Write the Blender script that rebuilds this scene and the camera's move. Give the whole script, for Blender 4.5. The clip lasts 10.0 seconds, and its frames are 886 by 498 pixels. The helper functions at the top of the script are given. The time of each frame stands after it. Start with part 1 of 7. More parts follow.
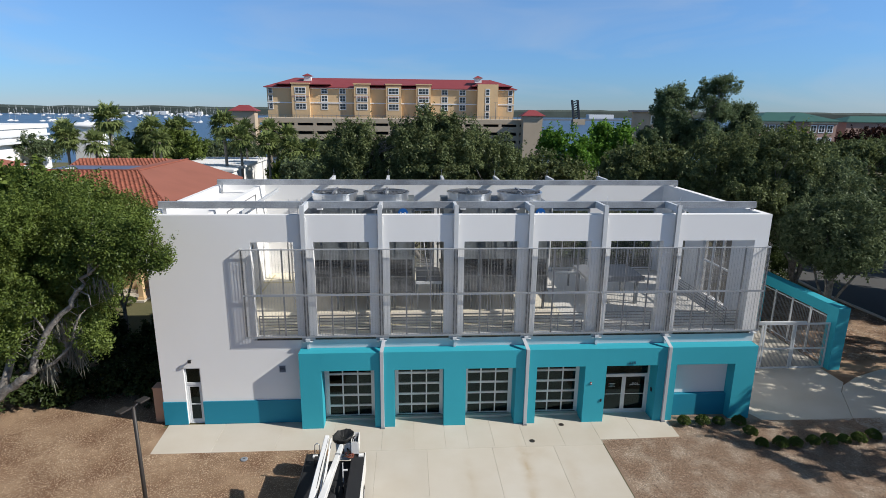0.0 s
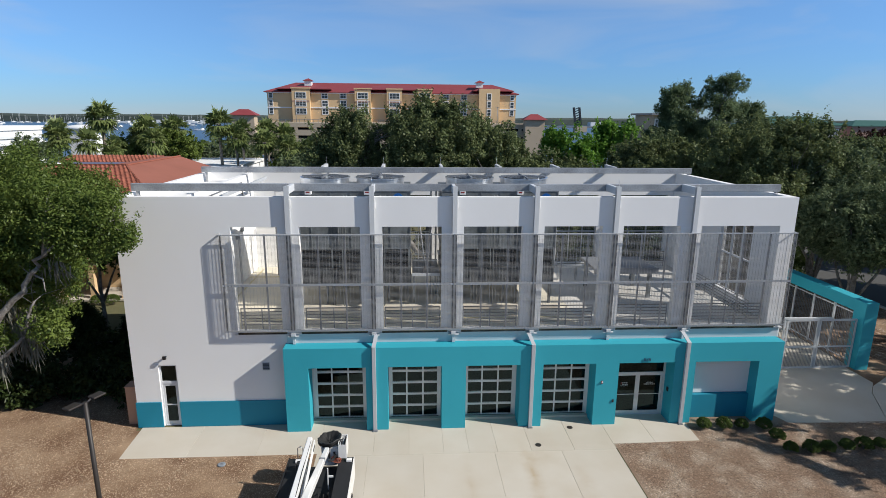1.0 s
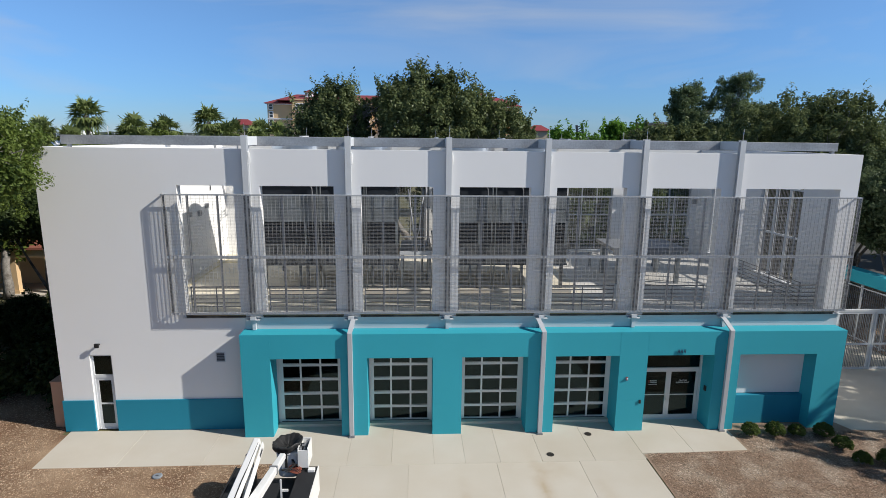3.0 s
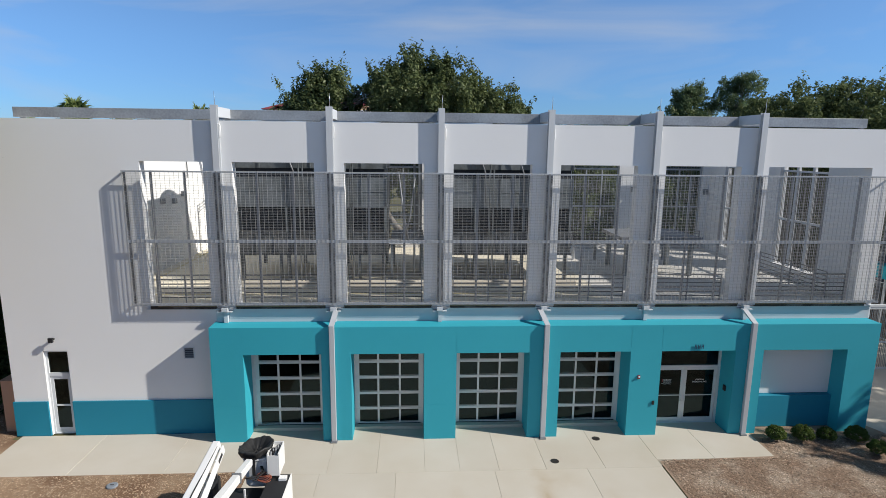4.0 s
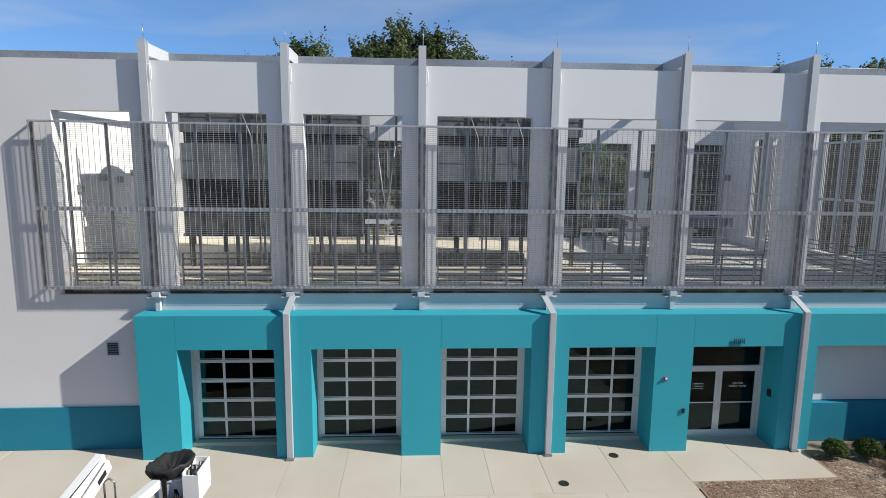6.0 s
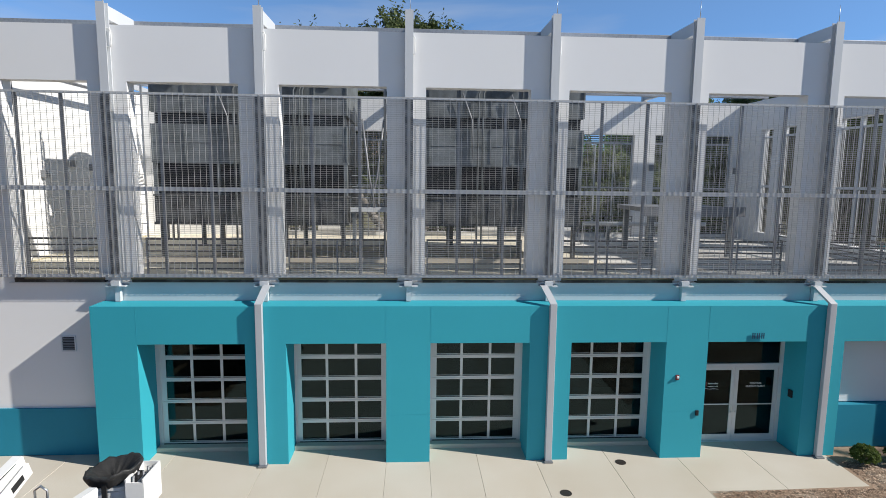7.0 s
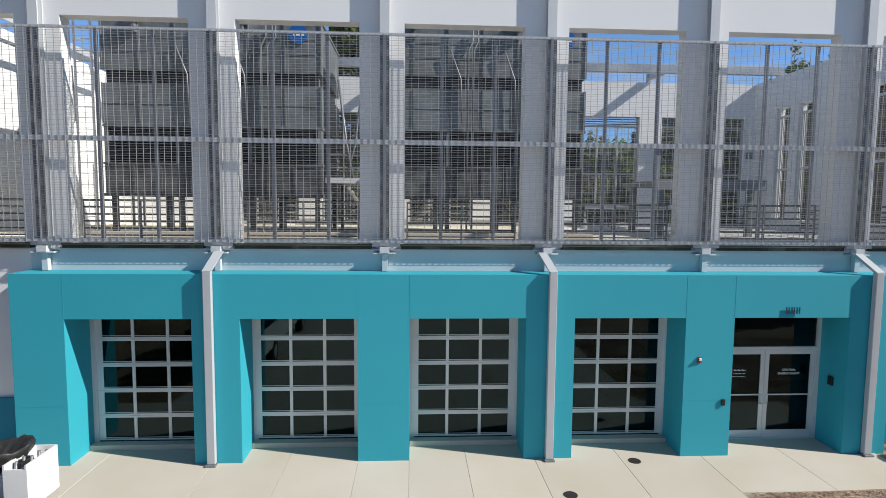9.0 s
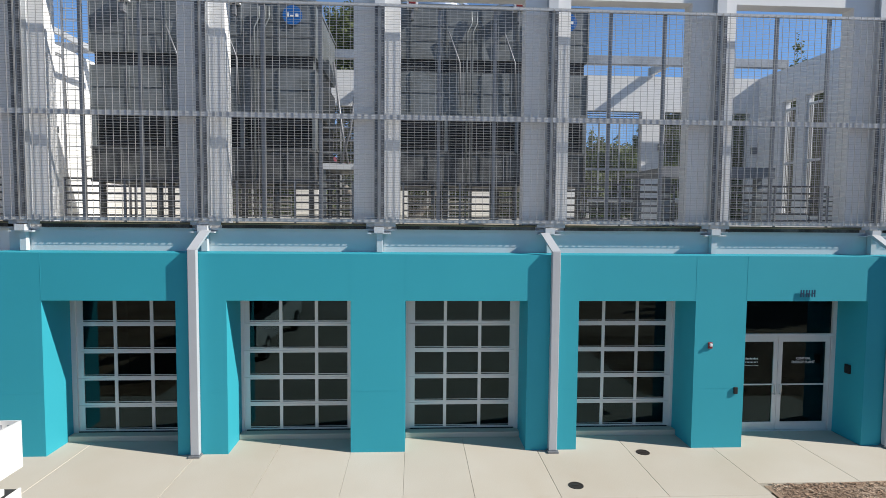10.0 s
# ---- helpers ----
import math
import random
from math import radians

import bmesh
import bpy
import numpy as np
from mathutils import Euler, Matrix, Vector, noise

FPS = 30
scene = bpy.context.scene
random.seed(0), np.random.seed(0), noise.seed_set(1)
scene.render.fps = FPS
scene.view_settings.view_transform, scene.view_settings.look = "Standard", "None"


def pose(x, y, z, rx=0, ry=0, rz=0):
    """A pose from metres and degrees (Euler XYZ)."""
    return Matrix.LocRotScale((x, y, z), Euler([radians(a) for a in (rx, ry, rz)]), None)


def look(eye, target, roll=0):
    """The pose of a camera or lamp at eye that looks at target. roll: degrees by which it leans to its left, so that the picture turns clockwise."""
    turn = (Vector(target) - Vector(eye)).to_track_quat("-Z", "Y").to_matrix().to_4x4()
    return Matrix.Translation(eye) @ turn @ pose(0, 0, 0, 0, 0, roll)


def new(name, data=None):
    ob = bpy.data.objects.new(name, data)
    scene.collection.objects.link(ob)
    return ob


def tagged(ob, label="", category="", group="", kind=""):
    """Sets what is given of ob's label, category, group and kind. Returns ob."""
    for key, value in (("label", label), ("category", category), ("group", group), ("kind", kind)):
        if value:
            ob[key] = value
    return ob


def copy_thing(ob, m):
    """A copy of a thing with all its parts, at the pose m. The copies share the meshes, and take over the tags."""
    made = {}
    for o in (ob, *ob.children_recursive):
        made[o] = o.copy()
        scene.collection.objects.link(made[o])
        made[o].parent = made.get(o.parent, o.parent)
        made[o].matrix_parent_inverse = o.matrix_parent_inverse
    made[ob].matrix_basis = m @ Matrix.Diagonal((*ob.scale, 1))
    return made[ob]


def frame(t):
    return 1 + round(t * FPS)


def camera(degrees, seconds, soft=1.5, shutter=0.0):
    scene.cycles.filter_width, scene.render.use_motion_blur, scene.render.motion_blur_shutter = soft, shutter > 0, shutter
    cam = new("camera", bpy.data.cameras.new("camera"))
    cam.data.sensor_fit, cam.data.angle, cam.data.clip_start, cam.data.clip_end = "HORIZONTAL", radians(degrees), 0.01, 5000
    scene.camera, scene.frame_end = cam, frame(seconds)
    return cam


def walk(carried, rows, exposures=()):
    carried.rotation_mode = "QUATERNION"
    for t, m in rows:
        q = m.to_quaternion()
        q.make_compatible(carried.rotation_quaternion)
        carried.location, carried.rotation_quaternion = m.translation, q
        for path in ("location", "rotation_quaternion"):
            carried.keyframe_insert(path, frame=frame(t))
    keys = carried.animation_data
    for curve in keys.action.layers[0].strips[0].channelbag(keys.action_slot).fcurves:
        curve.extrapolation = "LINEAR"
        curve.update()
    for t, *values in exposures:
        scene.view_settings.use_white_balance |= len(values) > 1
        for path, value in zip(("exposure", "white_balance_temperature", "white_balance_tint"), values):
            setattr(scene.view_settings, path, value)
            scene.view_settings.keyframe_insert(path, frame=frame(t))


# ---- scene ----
cam = camera(76.8, 10.0, soft=0.6)
PATH = [
    (0, (-5.878, -25.271, 15.601), (-5.630, -21.399, 14.626), 0.59),
    (0.5, (-5.720, -24.325, 14.860), (-5.477, -20.446, 13.915), 0.60),
    (1, (-5.558, -23.381, 14.095), (-5.323, -19.494, 13.178), 0.51),
    (1.5, (-5.394, -22.439, 13.330), (-5.164, -18.544, 12.450), 0.43),
    (2, (-5.230, -21.504, 12.584), (-5.005, -17.601, 11.739), 0.52),
    (2.5, (-5.063, -20.577, 11.870), (-4.843, -16.668, 11.051), 0.56),
    (2.7, (-4.996, -20.210, 11.595), (-4.781, -16.297, 10.792), 0.63),
    (3.8, (-4.624, -18.242, 10.210), (-4.403, -14.317, 9.472), 0.65),
    (4, (-4.555, -17.897, 9.981), (-4.333, -13.969, 9.261), 0.63),
    (4.5, (-4.382, -17.055, 9.438), (-4.160, -13.120, 8.755), 0.59),
    (5, (-4.207, -16.250, 8.935), (-3.987, -12.308, 8.293), 0.59),
    (5.2, (-4.137, -15.939, 8.743), (-3.917, -11.994, 8.116), 0.59),
    (6.3, (-3.751, -14.364, 7.762), (-3.530, -10.408, 7.213), 0.63),
    (6.5, (-3.682, -14.105, 7.593), (-3.458, -10.147, 7.061), 0.60),
    (7, (-3.513, -13.499, 7.181), (-3.291, -9.536, 6.683), 0.66),
    (7.5, (-3.353, -12.955, 6.776), (-3.135, -8.987, 6.314), 0.59),
    (8, (-3.205, -12.475, 6.376), (-2.988, -8.504, 5.946), 0.51),
    (8.5, (-3.076, -12.062, 5.978), (-2.857, -8.087, 5.591), 0.53),
    (9, (-2.973, -11.718, 5.586), (-2.760, -7.737, 5.253), 0.51),
    (9.5, (-2.904, -11.440, 5.203), (-2.694, -7.456, 4.913), 0.49),
    (10, (-2.880, -11.227, 4.840), (-2.670, -7.240, 4.603), 0.50),
]
walk(cam, [(t, look(eye, target, roll)) for t, eye, target, roll in PATH], exposures=[(0, -0.02), (2.5, -0.04), (5, -0.06), (6.5, 0.05), (8, 0.11), (10, 0.14)])

# ---- world, sun ----
SUN_TRAVEL = Vector((-2.55, 0.74, -1.92)).normalized()
SUN_ELEV = math.asin(-SUN_TRAVEL.z)
SUN_ROT = math.atan2(-SUN_TRAVEL.x, -SUN_TRAVEL.y)
world = bpy.data.worlds.new("world")
scene.world = world
world.use_nodes = True
wn, wl = world.node_tree.nodes, world.node_tree.links
wn.clear()
w_out, w_bg, w_sky = wn.new("ShaderNodeOutputWorld"), wn.new("ShaderNodeBackground"), wn.new("ShaderNodeTexSky")
w_sky.sky_type, w_sky.sun_disc = "NISHITA", False
w_sky.sun_elevation, w_sky.sun_rotation = SUN_ELEV, SUN_ROT
w_sky.air_density, w_sky.dust_density, w_sky.ozone_density = 1.0, 0.0, 4.0
# thin high cirrus, spread over the whole dome
w_tc, w_map = wn.new("ShaderNodeTexCoord"), wn.new("ShaderNodeMapping")
w_map.inputs["Scale"].default_value = (1.0, 2.6, 7.0)
w_noise = wn.new("ShaderNodeTexNoise")
w_noise.inputs["Scale"].default_value, w_noise.inputs["Detail"].default_value = 1.7, 6
w_noise.inputs["Distortion"].default_value = 0.6
w_ramp = wn.new("ShaderNodeValToRGB")
w_ramp.color_ramp.elements[0].position, w_ramp.color_ramp.elements[1].position = 0.50, 0.85
w_ramp.color_ramp.elements[1].color = (0.55, 0.55, 0.55, 1)
w_mix = wn.new("ShaderNodeMix")
w_mix.data_type = "RGBA"
w_mix.inputs["B"].default_value = (2.9, 3.1, 3.4, 1)
wl.new(w_tc.outputs["Generated"], w_map.inputs["Vector"])
wl.new(w_map.outputs["Vector"], w_noise.inputs["Vector"])
wl.new(w_noise.outputs["Fac"], w_ramp.inputs["Fac"])
wl.new(w_ramp.outputs["Color"], w_mix.inputs["Factor"])
w_tint = wn.new("ShaderNodeMix")
w_tint.data_type, w_tint.blend_type = "RGBA", "MULTIPLY"
w_tint.inputs["Factor"].default_value = 1.0
w_sep, w_low = wn.new("ShaderNodeSeparateXYZ"), wn.new("ShaderNodeValToRGB")
for place, colour in ((0.0, (0.235, 0.35, 0.58)), (0.06, (0.27, 0.42, 0.655)), (0.16, (0.39, 0.525, 0.70)), (0.28, (0.52, 0.615, 0.72)), (0.5, (0.52, 0.51, 0.48)), (1.0, (0.58, 0.50, 0.40))):
    stop = w_low.color_ramp.elements[0] if place == 0.0 else w_low.color_ramp.elements[-1] if place == 1.0 else w_low.color_ramp.elements.new(place)
    stop.position, stop.color = place, (*colour, 1)
wl.new(w_tc.outputs["Generated"], w_sep.inputs["Vector"])
wl.new(w_sep.outputs["Z"], w_low.inputs["Fac"])
wl.new(w_low.outputs["Color"], w_tint.inputs["B"])
wl.new(w_sky.outputs["Color"], w_tint.inputs["A"])
wl.new(w_tint.outputs["Result"], w_mix.inputs["A"])
wl.new(w_mix.outputs["Result"], w_bg.inputs["Color"])
wl.new(w_bg.outputs["Background"], w_out.inputs["Surface"])
w_bg.inputs["Strength"].default_value = 0.185

sun = new("sun", bpy.data.lights.new("sun", "SUN"))
sun.data.energy, sun.data.angle, sun.data.color = 5.6, radians(0.55), (1.0, 0.95, 0.87)
sun.matrix_world = look((40, -8, 40), Vector((40, -8, 40)) + SUN_TRAVEL)


# ---- materials ----
def material(name, base, rough=0.6, metal=0.0, var=0.12, scale=3.0, fine=60.0, bump=0.15, dist=0.01, tint=None, spec=0.4, random_object=0.0, island=0.0, streak=False):
    """A painted or natural surface: stains at one scale, grain at another, both also in the relief."""
    m = bpy.data.materials.new(name)
    m.use_nodes = True
    n, l = m.node_tree.nodes, m.node_tree.links
    b = n["Principled BSDF"]
    b.inputs["Roughness"].default_value, b.inputs["Metallic"].default_value = rough, metal
    b.inputs["Specular IOR Level"].default_value = spec
    tc = n.new("ShaderNodeTexCoord")
    vec = tc.outputs["Object"]
    if streak:
        mp = n.new("ShaderNodeMapping")
        mp.inputs["Scale"].default_value = (1, 1, 0.15)
        l.new(vec, mp.inputs["Vector"])
        vec = mp.outputs["Vector"]
    big, small = n.new("ShaderNodeTexNoise"), n.new("ShaderNodeTexNoise")
    big.inputs["Scale"].default_value, big.inputs["Detail"].default_value = scale, 5
    small.inputs["Scale"].default_value, small.inputs["Detail"].default_value = fine, 3
    l.new(vec, big.inputs["Vector"])
    l.new(tc.outputs["Object"], small.inputs["Vector"])
    t = tint or tuple(c * 0.6 for c in base)
    ramp = n.new("ShaderNodeValToRGB")
    ramp.color_ramp.elements[0].position, ramp.color_ramp.elements[1].position = 0.35, 0.7
    ramp.color_ramp.elements[0].color, ramp.color_ramp.elements[1].color = (0, 0, 0, 1), (1, 1, 1, 1)
    l.new(big.outputs["Fac"], ramp.inputs["Fac"])
    f = n.new("ShaderNodeMath")
    f.operation = "MULTIPLY_ADD"
    f.inputs[1].default_value, f.inputs[2].default_value = var, 0
    l.new(ramp.outputs["Color"], f.inputs[0])
    g = n.new("ShaderNodeMath")
    g.operation = "MULTIPLY_ADD"
    g.inputs[1].default_value = var * 0.9
    l.new(small.outputs["Fac"], g.inputs[0])
    l.new(f.outputs[0], g.inputs[2])
    mix = n.new("ShaderNodeMix")
    mix.data_type = "RGBA"
    mix.inputs["A"].default_value, mix.inputs["B"].default_value = (*base, 1), (*t, 1)
    l.new(g.outputs[0], mix.inputs["Factor"])
    col = mix.outputs["Result"]
    if random_object or island:
        src = n.new("ShaderNodeObjectInfo" if random_object else "ShaderNodeNewGeometry")
        mr = n.new("ShaderNodeMapRange")
        a = random_object or island
        mr.inputs["To Min"].default_value, mr.inputs["To Max"].default_value = 1 - a, 1 + a
        l.new(src.outputs["Random" if random_object else "Random Per Island"], mr.inputs["Value"])
        hsv = n.new("ShaderNodeHueSaturation")
        l.new(mr.outputs["Result"], hsv.inputs["Value"])
        l.new(col, hsv.inputs["Color"])
        col = hsv.outputs["Color"]
    l.new(col, b.inputs["Base Color"])
    if bump:
        bp = n.new("ShaderNodeBump")
        bp.inputs["Strength"].default_value, bp.inputs["Distance"].default_value = bump, dist
        l.new(small.outputs["Fac"], bp.inputs["Height"])
        l.new(bp.outputs["Normal"], b.inputs["Normal"])
    return m


def foliage(name, dark, light, trans=0.35):
    """Leaves: colour from leaf to leaf, some light let through."""
    m = bpy.data.materials.new(name)
    m.use_nodes = True
    n, l = m.node_tree.nodes, m.node_tree.links
    n.remove(n["Principled BSDF"])
    out = n["Material Output"]
    geo, tc = n.new("ShaderNodeNewGeometry"), n.new("ShaderNodeTexCoord")
    big = n.new("ShaderNodeTexNoise")
    big.inputs["Scale"].default_value, big.inputs["Detail"].default_value = 0.45, 3
    l.new(tc.outputs["Object"], big.inputs["Vector"])
    add = n.new("ShaderNodeMath")
    add.operation = "MULTIPLY_ADD"
    add.inputs[1].default_value = 0.55
    l.new(geo.outputs["Random Per Island"], add.inputs[0])
    mr = n.new("ShaderNodeMapRange")
    mr.inputs["From Min"].default_value, mr.inputs["From Max"].default_value = 0.3, 0.7
    mr.inputs["To Max"].default_value = 0.45
    l.new(big.outputs["Fac"], mr.inputs["Value"])
    l.new(mr.outputs["Result"], add.inputs[2])
    mix = n.new("ShaderNodeMix")
    mix.data_type = "RGBA"
    mix.inputs["A"].default_value, mix.inputs["B"].default_value = (*dark, 1), (*light, 1)
    l.new(add.outputs[0], mix.inputs["Factor"])
    d, tr, gl = n.new("ShaderNodeBsdfDiffuse"), n.new("ShaderNodeBsdfTranslucent"), n.new("ShaderNodeBsdfGlossy")
    gl.inputs["Roughness"].default_value = 0.45
    gl.inputs["Color"].default_value = (0.6, 0.62, 0.6, 1)
    l.new(mix.outputs["Result"], d.inputs["Color"])
    l.new(mix.outputs["Result"], tr.inputs["Color"])
    ms, mg = n.new("ShaderNodeMixShader"), n.new("ShaderNodeMixShader")
    ms.inputs["Fac"].default_value, mg.inputs["Fac"].default_value = trans, 0.02
    l.new(d.outputs[0], ms.inputs[1])
    l.new(tr.outputs[0], ms.inputs[2])
    l.new(ms.outputs[0], mg.inputs[1])
    l.new(gl.outputs[0], mg.inputs[2])
    l.new(mg.outputs[0], out.inputs["Surface"])
    return m


def glass(name, colour, rough=0.02):
    m = bpy.data.materials.new(name)
    m.use_nodes = True
    b = m.node_tree.nodes["Principled BSDF"]
    b.inputs["Base Color"].default_value = (*colour, 1)
    b.inputs["Roughness"].default_value = rough
    b.inputs["Transmission Weight"].default_value = 1.0
    b.inputs["IOR"].default_value = 1.45
    b.inputs["Specular Tint"].default_value = (0.62, 0.90, 0.97, 1)
    return m


M = {
    "white": material("white_stucco", (0.80, 0.80, 0.80), 0.75, var=0.10, scale=0.5, fine=90, bump=0.12, tint=(0.66, 0.65, 0.63)),
    "white_trim": material("white_painted_steel", (0.66, 0.68, 0.70), 0.45, var=0.10, scale=1.5, fine=40, bump=0.04),
    "teal": material("teal_stucco", (0.030, 0.36, 0.455), 0.7, var=0.16, scale=0.7, fine=90, bump=0.14, tint=(0.019, 0.28, 0.36)),
    "teal_dark": material("deep_teal_stucco", (0.011, 0.225, 0.33), 0.7, var=0.12, scale=0.7, fine=90, bump=0.14, tint=(0.009, 0.165, 0.25)),
    "steel": material("grey_painted_steel", (0.47, 0.49, 0.52), 0.45, var=0.15, scale=1.2, fine=30, bump=0.05, spec=0.5),
    "fin": material("pale_grey_painted_steel", (0.60, 0.62, 0.64), 0.45, var=0.12, scale=1.2, fine=30, bump=0.05),
    "galv": material("galvanised_grating", (0.46, 0.46, 0.455), 0.45, metal=0.25, var=0.3, scale=3, fine=60, bump=0.1),
    "galv_dark": material("weathered_galvanised_frame", (0.26, 0.27, 0.29), 0.5, metal=0.4, var=0.35, scale=4, fine=50, bump=0.1),
    "galv_sheet": material("galvanised_sheet", (0.27, 0.30, 0.325), 0.48, metal=0.35, var=0.8, scale=1.6, fine=9, bump=0.06, tint=(0.14, 0.155, 0.16)),
    "galv_basin": material("weathered_basin_sheet", (0.20, 0.205, 0.205), 0.55, metal=0.3, var=0.8, scale=2.2, fine=14, bump=0.1, tint=(0.06, 0.065, 0.07)),
    "rail_steel": material("dull_rail_steel", (0.17, 0.165, 0.16), 0.55, metal=0.2, var=0.4, scale=4, fine=40, bump=0.05),
    "beam_zinc": material("mottled_zinc_beam", (0.56, 0.575, 0.595), 0.42, metal=0.3, var=0.8, scale=0.55, fine=14, bump=0.04, tint=(0.27, 0.275, 0.285)),
    # debris blotches, with the gap's shade in the same dark colour
    "tray": material("gap_shade_and_debris", (0.20, 0.19, 0.18), 0.7, var=1.0, scale=1.6, fine=18, bump=0.3, tint=(0.035, 0.03, 0.026)),
    "clamp": material("mottled_clamp_steel", (0.40, 0.41, 0.43), 0.5, metal=0.4, var=1.0, scale=3.2, fine=12, bump=0.1, tint=(0.10, 0.105, 0.115)),
    # for louvres, and for backings that paint the darkness inside openings
    "louvre_shade": material("dark_louvre_shade", (0.022, 0.028, 0.038), 0.6, var=0.3, scale=2, fine=40, bump=0.05),
    "bright_metal": material("bright_zinc", (0.72, 0.73, 0.75), 0.28, metal=0.9, var=0.15, scale=3, fine=40, bump=0.03),
    "alu": material("clear_anodised_aluminium", (0.68, 0.69, 0.70), 0.38, metal=0.25, var=0.08, scale=2, fine=60, bump=0.03),
    "black": material("black_plastic", (0.02, 0.02, 0.022), 0.5, var=0.3, scale=3, fine=60, bump=0.1),
    "vinyl": material("black_vinyl_cover", (0.030, 0.030, 0.030), 0.48, var=0.3, scale=5, fine=30, bump=0.3, dist=0.02),
    "truck_white": material("white_vehicle_paint", (0.80, 0.80, 0.79), 0.22, var=0.08, scale=2, fine=30, bump=0.02, spec=0.6),
    "deck_black": material("black_truck_deck", (0.022, 0.023, 0.026), 0.65, var=0.4, scale=3, fine=80, bump=0.3),
    "hose_red": material("red_brown_hose", (0.22, 0.06, 0.035), 0.6, var=0.3, scale=4, fine=30, bump=0.1),
    "rubber": material("rubber", (0.02, 0.02, 0.02), 0.85, var=0.3, scale=6, fine=60, bump=0.2),
    "concrete": material("broom_finished_concrete", (0.56, 0.525, 0.465), 0.85, var=0.36, scale=0.4, fine=45, bump=0.2, tint=(0.42, 0.355, 0.265), random_object=0.03),
    "deck": material("roof_deck_concrete", (0.76, 0.71, 0.59), 0.85, var=0.35, scale=0.5, fine=30, bump=0.2, tint=(0.46, 0.40, 0.29)),
    "membrane": material("pale_deck_coating", (0.62, 0.60, 0.565), 0.8, var=0.4, scale=0.6, fine=24, bump=0.12, tint=(0.55, 0.53, 0.49)),
    "joint": material("dark_joint", (0.36, 0.325, 0.265), 0.9, var=0.2, scale=3, fine=40, bump=0.2),
    "mulch": material("pine_straw_mulch", (0.52, 0.375, 0.245), 0.95, var=0.8, scale=0.45, fine=40, bump=1.0, dist=0.04, tint=(0.19, 0.105, 0.06)),
    "mulch_dark": material("weathered_bark_mulch", (0.42, 0.325, 0.24), 0.95, var=0.7, scale=0.9, fine=14, bump=0.8, dist=0.03, tint=(0.23, 0.15, 0.10)),
    "chips": material("bark_chips", (0.58, 0.455, 0.325), 0.9, var=0.7, scale=0.35, fine=30, bump=0.2, island=0.5, tint=(0.37, 0.25, 0.16)),
    "litter": material("dry_leaf_litter", (0.50, 0.42, 0.33), 0.9, var=0.6, scale=0.8, fine=20, bump=0.2, island=0.5, tint=(0.22, 0.15, 0.10)),
    "chips_grey": material("weathered_bark_chips", (0.58, 0.50, 0.41), 0.9, var=1.0, scale=0.9, fine=12, bump=0.2, island=0.7, tint=(0.30, 0.205, 0.145)),
    "grass": material("rough_grass_ground", (0.075, 0.085, 0.035), 0.95, var=0.6, scale=0.15, fine=9, bump=0.6, dist=0.05, tint=(0.16, 0.14, 0.07)),
    "asphalt": material("asphalt", (0.075, 0.074, 0.073), 0.9, var=0.35, scale=0.5, fine=70, bump=0.2, tint=(0.07, 0.07, 0.068)),
    "bark": material("oak_bark", (0.38, 0.36, 0.33), 0.95, var=0.75, scale=3.5, fine=16, bump=1.0, dist=0.04, tint=(0.13, 0.115, 0.10)),
    "palm_bark": material("palm_bark", (0.30, 0.26, 0.21), 0.95, var=0.6, scale=2, fine=9, bump=0.8, dist=0.03),
    "moss": material("spanish_moss", (0.17, 0.165, 0.13), 0.95, var=0.5, scale=2, fine=20, bump=0.3, island=0.3),
    "tan": material("tan_stucco", (0.66, 0.47, 0.27), 0.8, var=0.12, scale=0.2, fine=8, bump=0.05),
    "cream": material("cream_stucco", (0.62, 0.53, 0.40), 0.8, var=0.12, scale=0.2, fine=8, bump=0.05),
    "garage": material("beige_precast_concrete", (0.47, 0.38, 0.28), 0.85, var=0.2, scale=0.2, fine=6, bump=0.05),
    "peach": material("peach_cabinet_paint", (0.55, 0.33, 0.22), 0.6, var=0.15, scale=1, fine=30, bump=0.05),
    "red_roof": material("red_metal_roof", (0.27, 0.055, 0.06), 0.5, var=0.25, scale=0.4, fine=6, bump=0.05),
    "clay": material("clay_roof_tile", (0.29, 0.095, 0.06), 0.85, var=0.4, scale=0.6, fine=12, bump=0.3, island=0.25),
    "clay_flat": material("clay_roof_hip", (0.30, 0.11, 0.075), 0.85, var=0.3, scale=0.3, fine=8, bump=0.3),
    "green_roof": material("green_metal_roof", (0.035, 0.11, 0.085), 0.5, var=0.2, scale=0.3, fine=5, bump=0.05),
    "brick": material("pink_brick_wall", (0.40, 0.25, 0.20), 0.85, var=0.3, scale=0.3, fine=6, bump=0.1),
    "slate": material("faded_blue_grey_plastic", (0.24, 0.27, 0.31), 0.6, var=0.3, scale=3, fine=30, bump=0.05),
    "blue_sheet": material("blue_grey_roof_sheet", (0.12, 0.15, 0.24), 0.5, var=0.3, scale=1, fine=10, bump=0.05),
    "far_shore": material("far_shore_trees", (0.065, 0.085, 0.075), 0.95, var=0.6, scale=0.02, fine=0.2, bump=0.0),
    "boat": material("white_gelcoat", (0.8, 0.8, 0.8), 0.3, var=0.08, scale=1, fine=10, bump=0.0),
    "water": material("bay_water", (0.05, 0.09, 0.15), 0.32, var=0.3, scale=0.01, fine=0.6, bump=0.5, dist=0.4, spec=0.25),
    "bronze": material("dark_bronze_paint", (0.035, 0.03, 0.027), 0.5, var=0.2, scale=3, fine=40, bump=0.05),
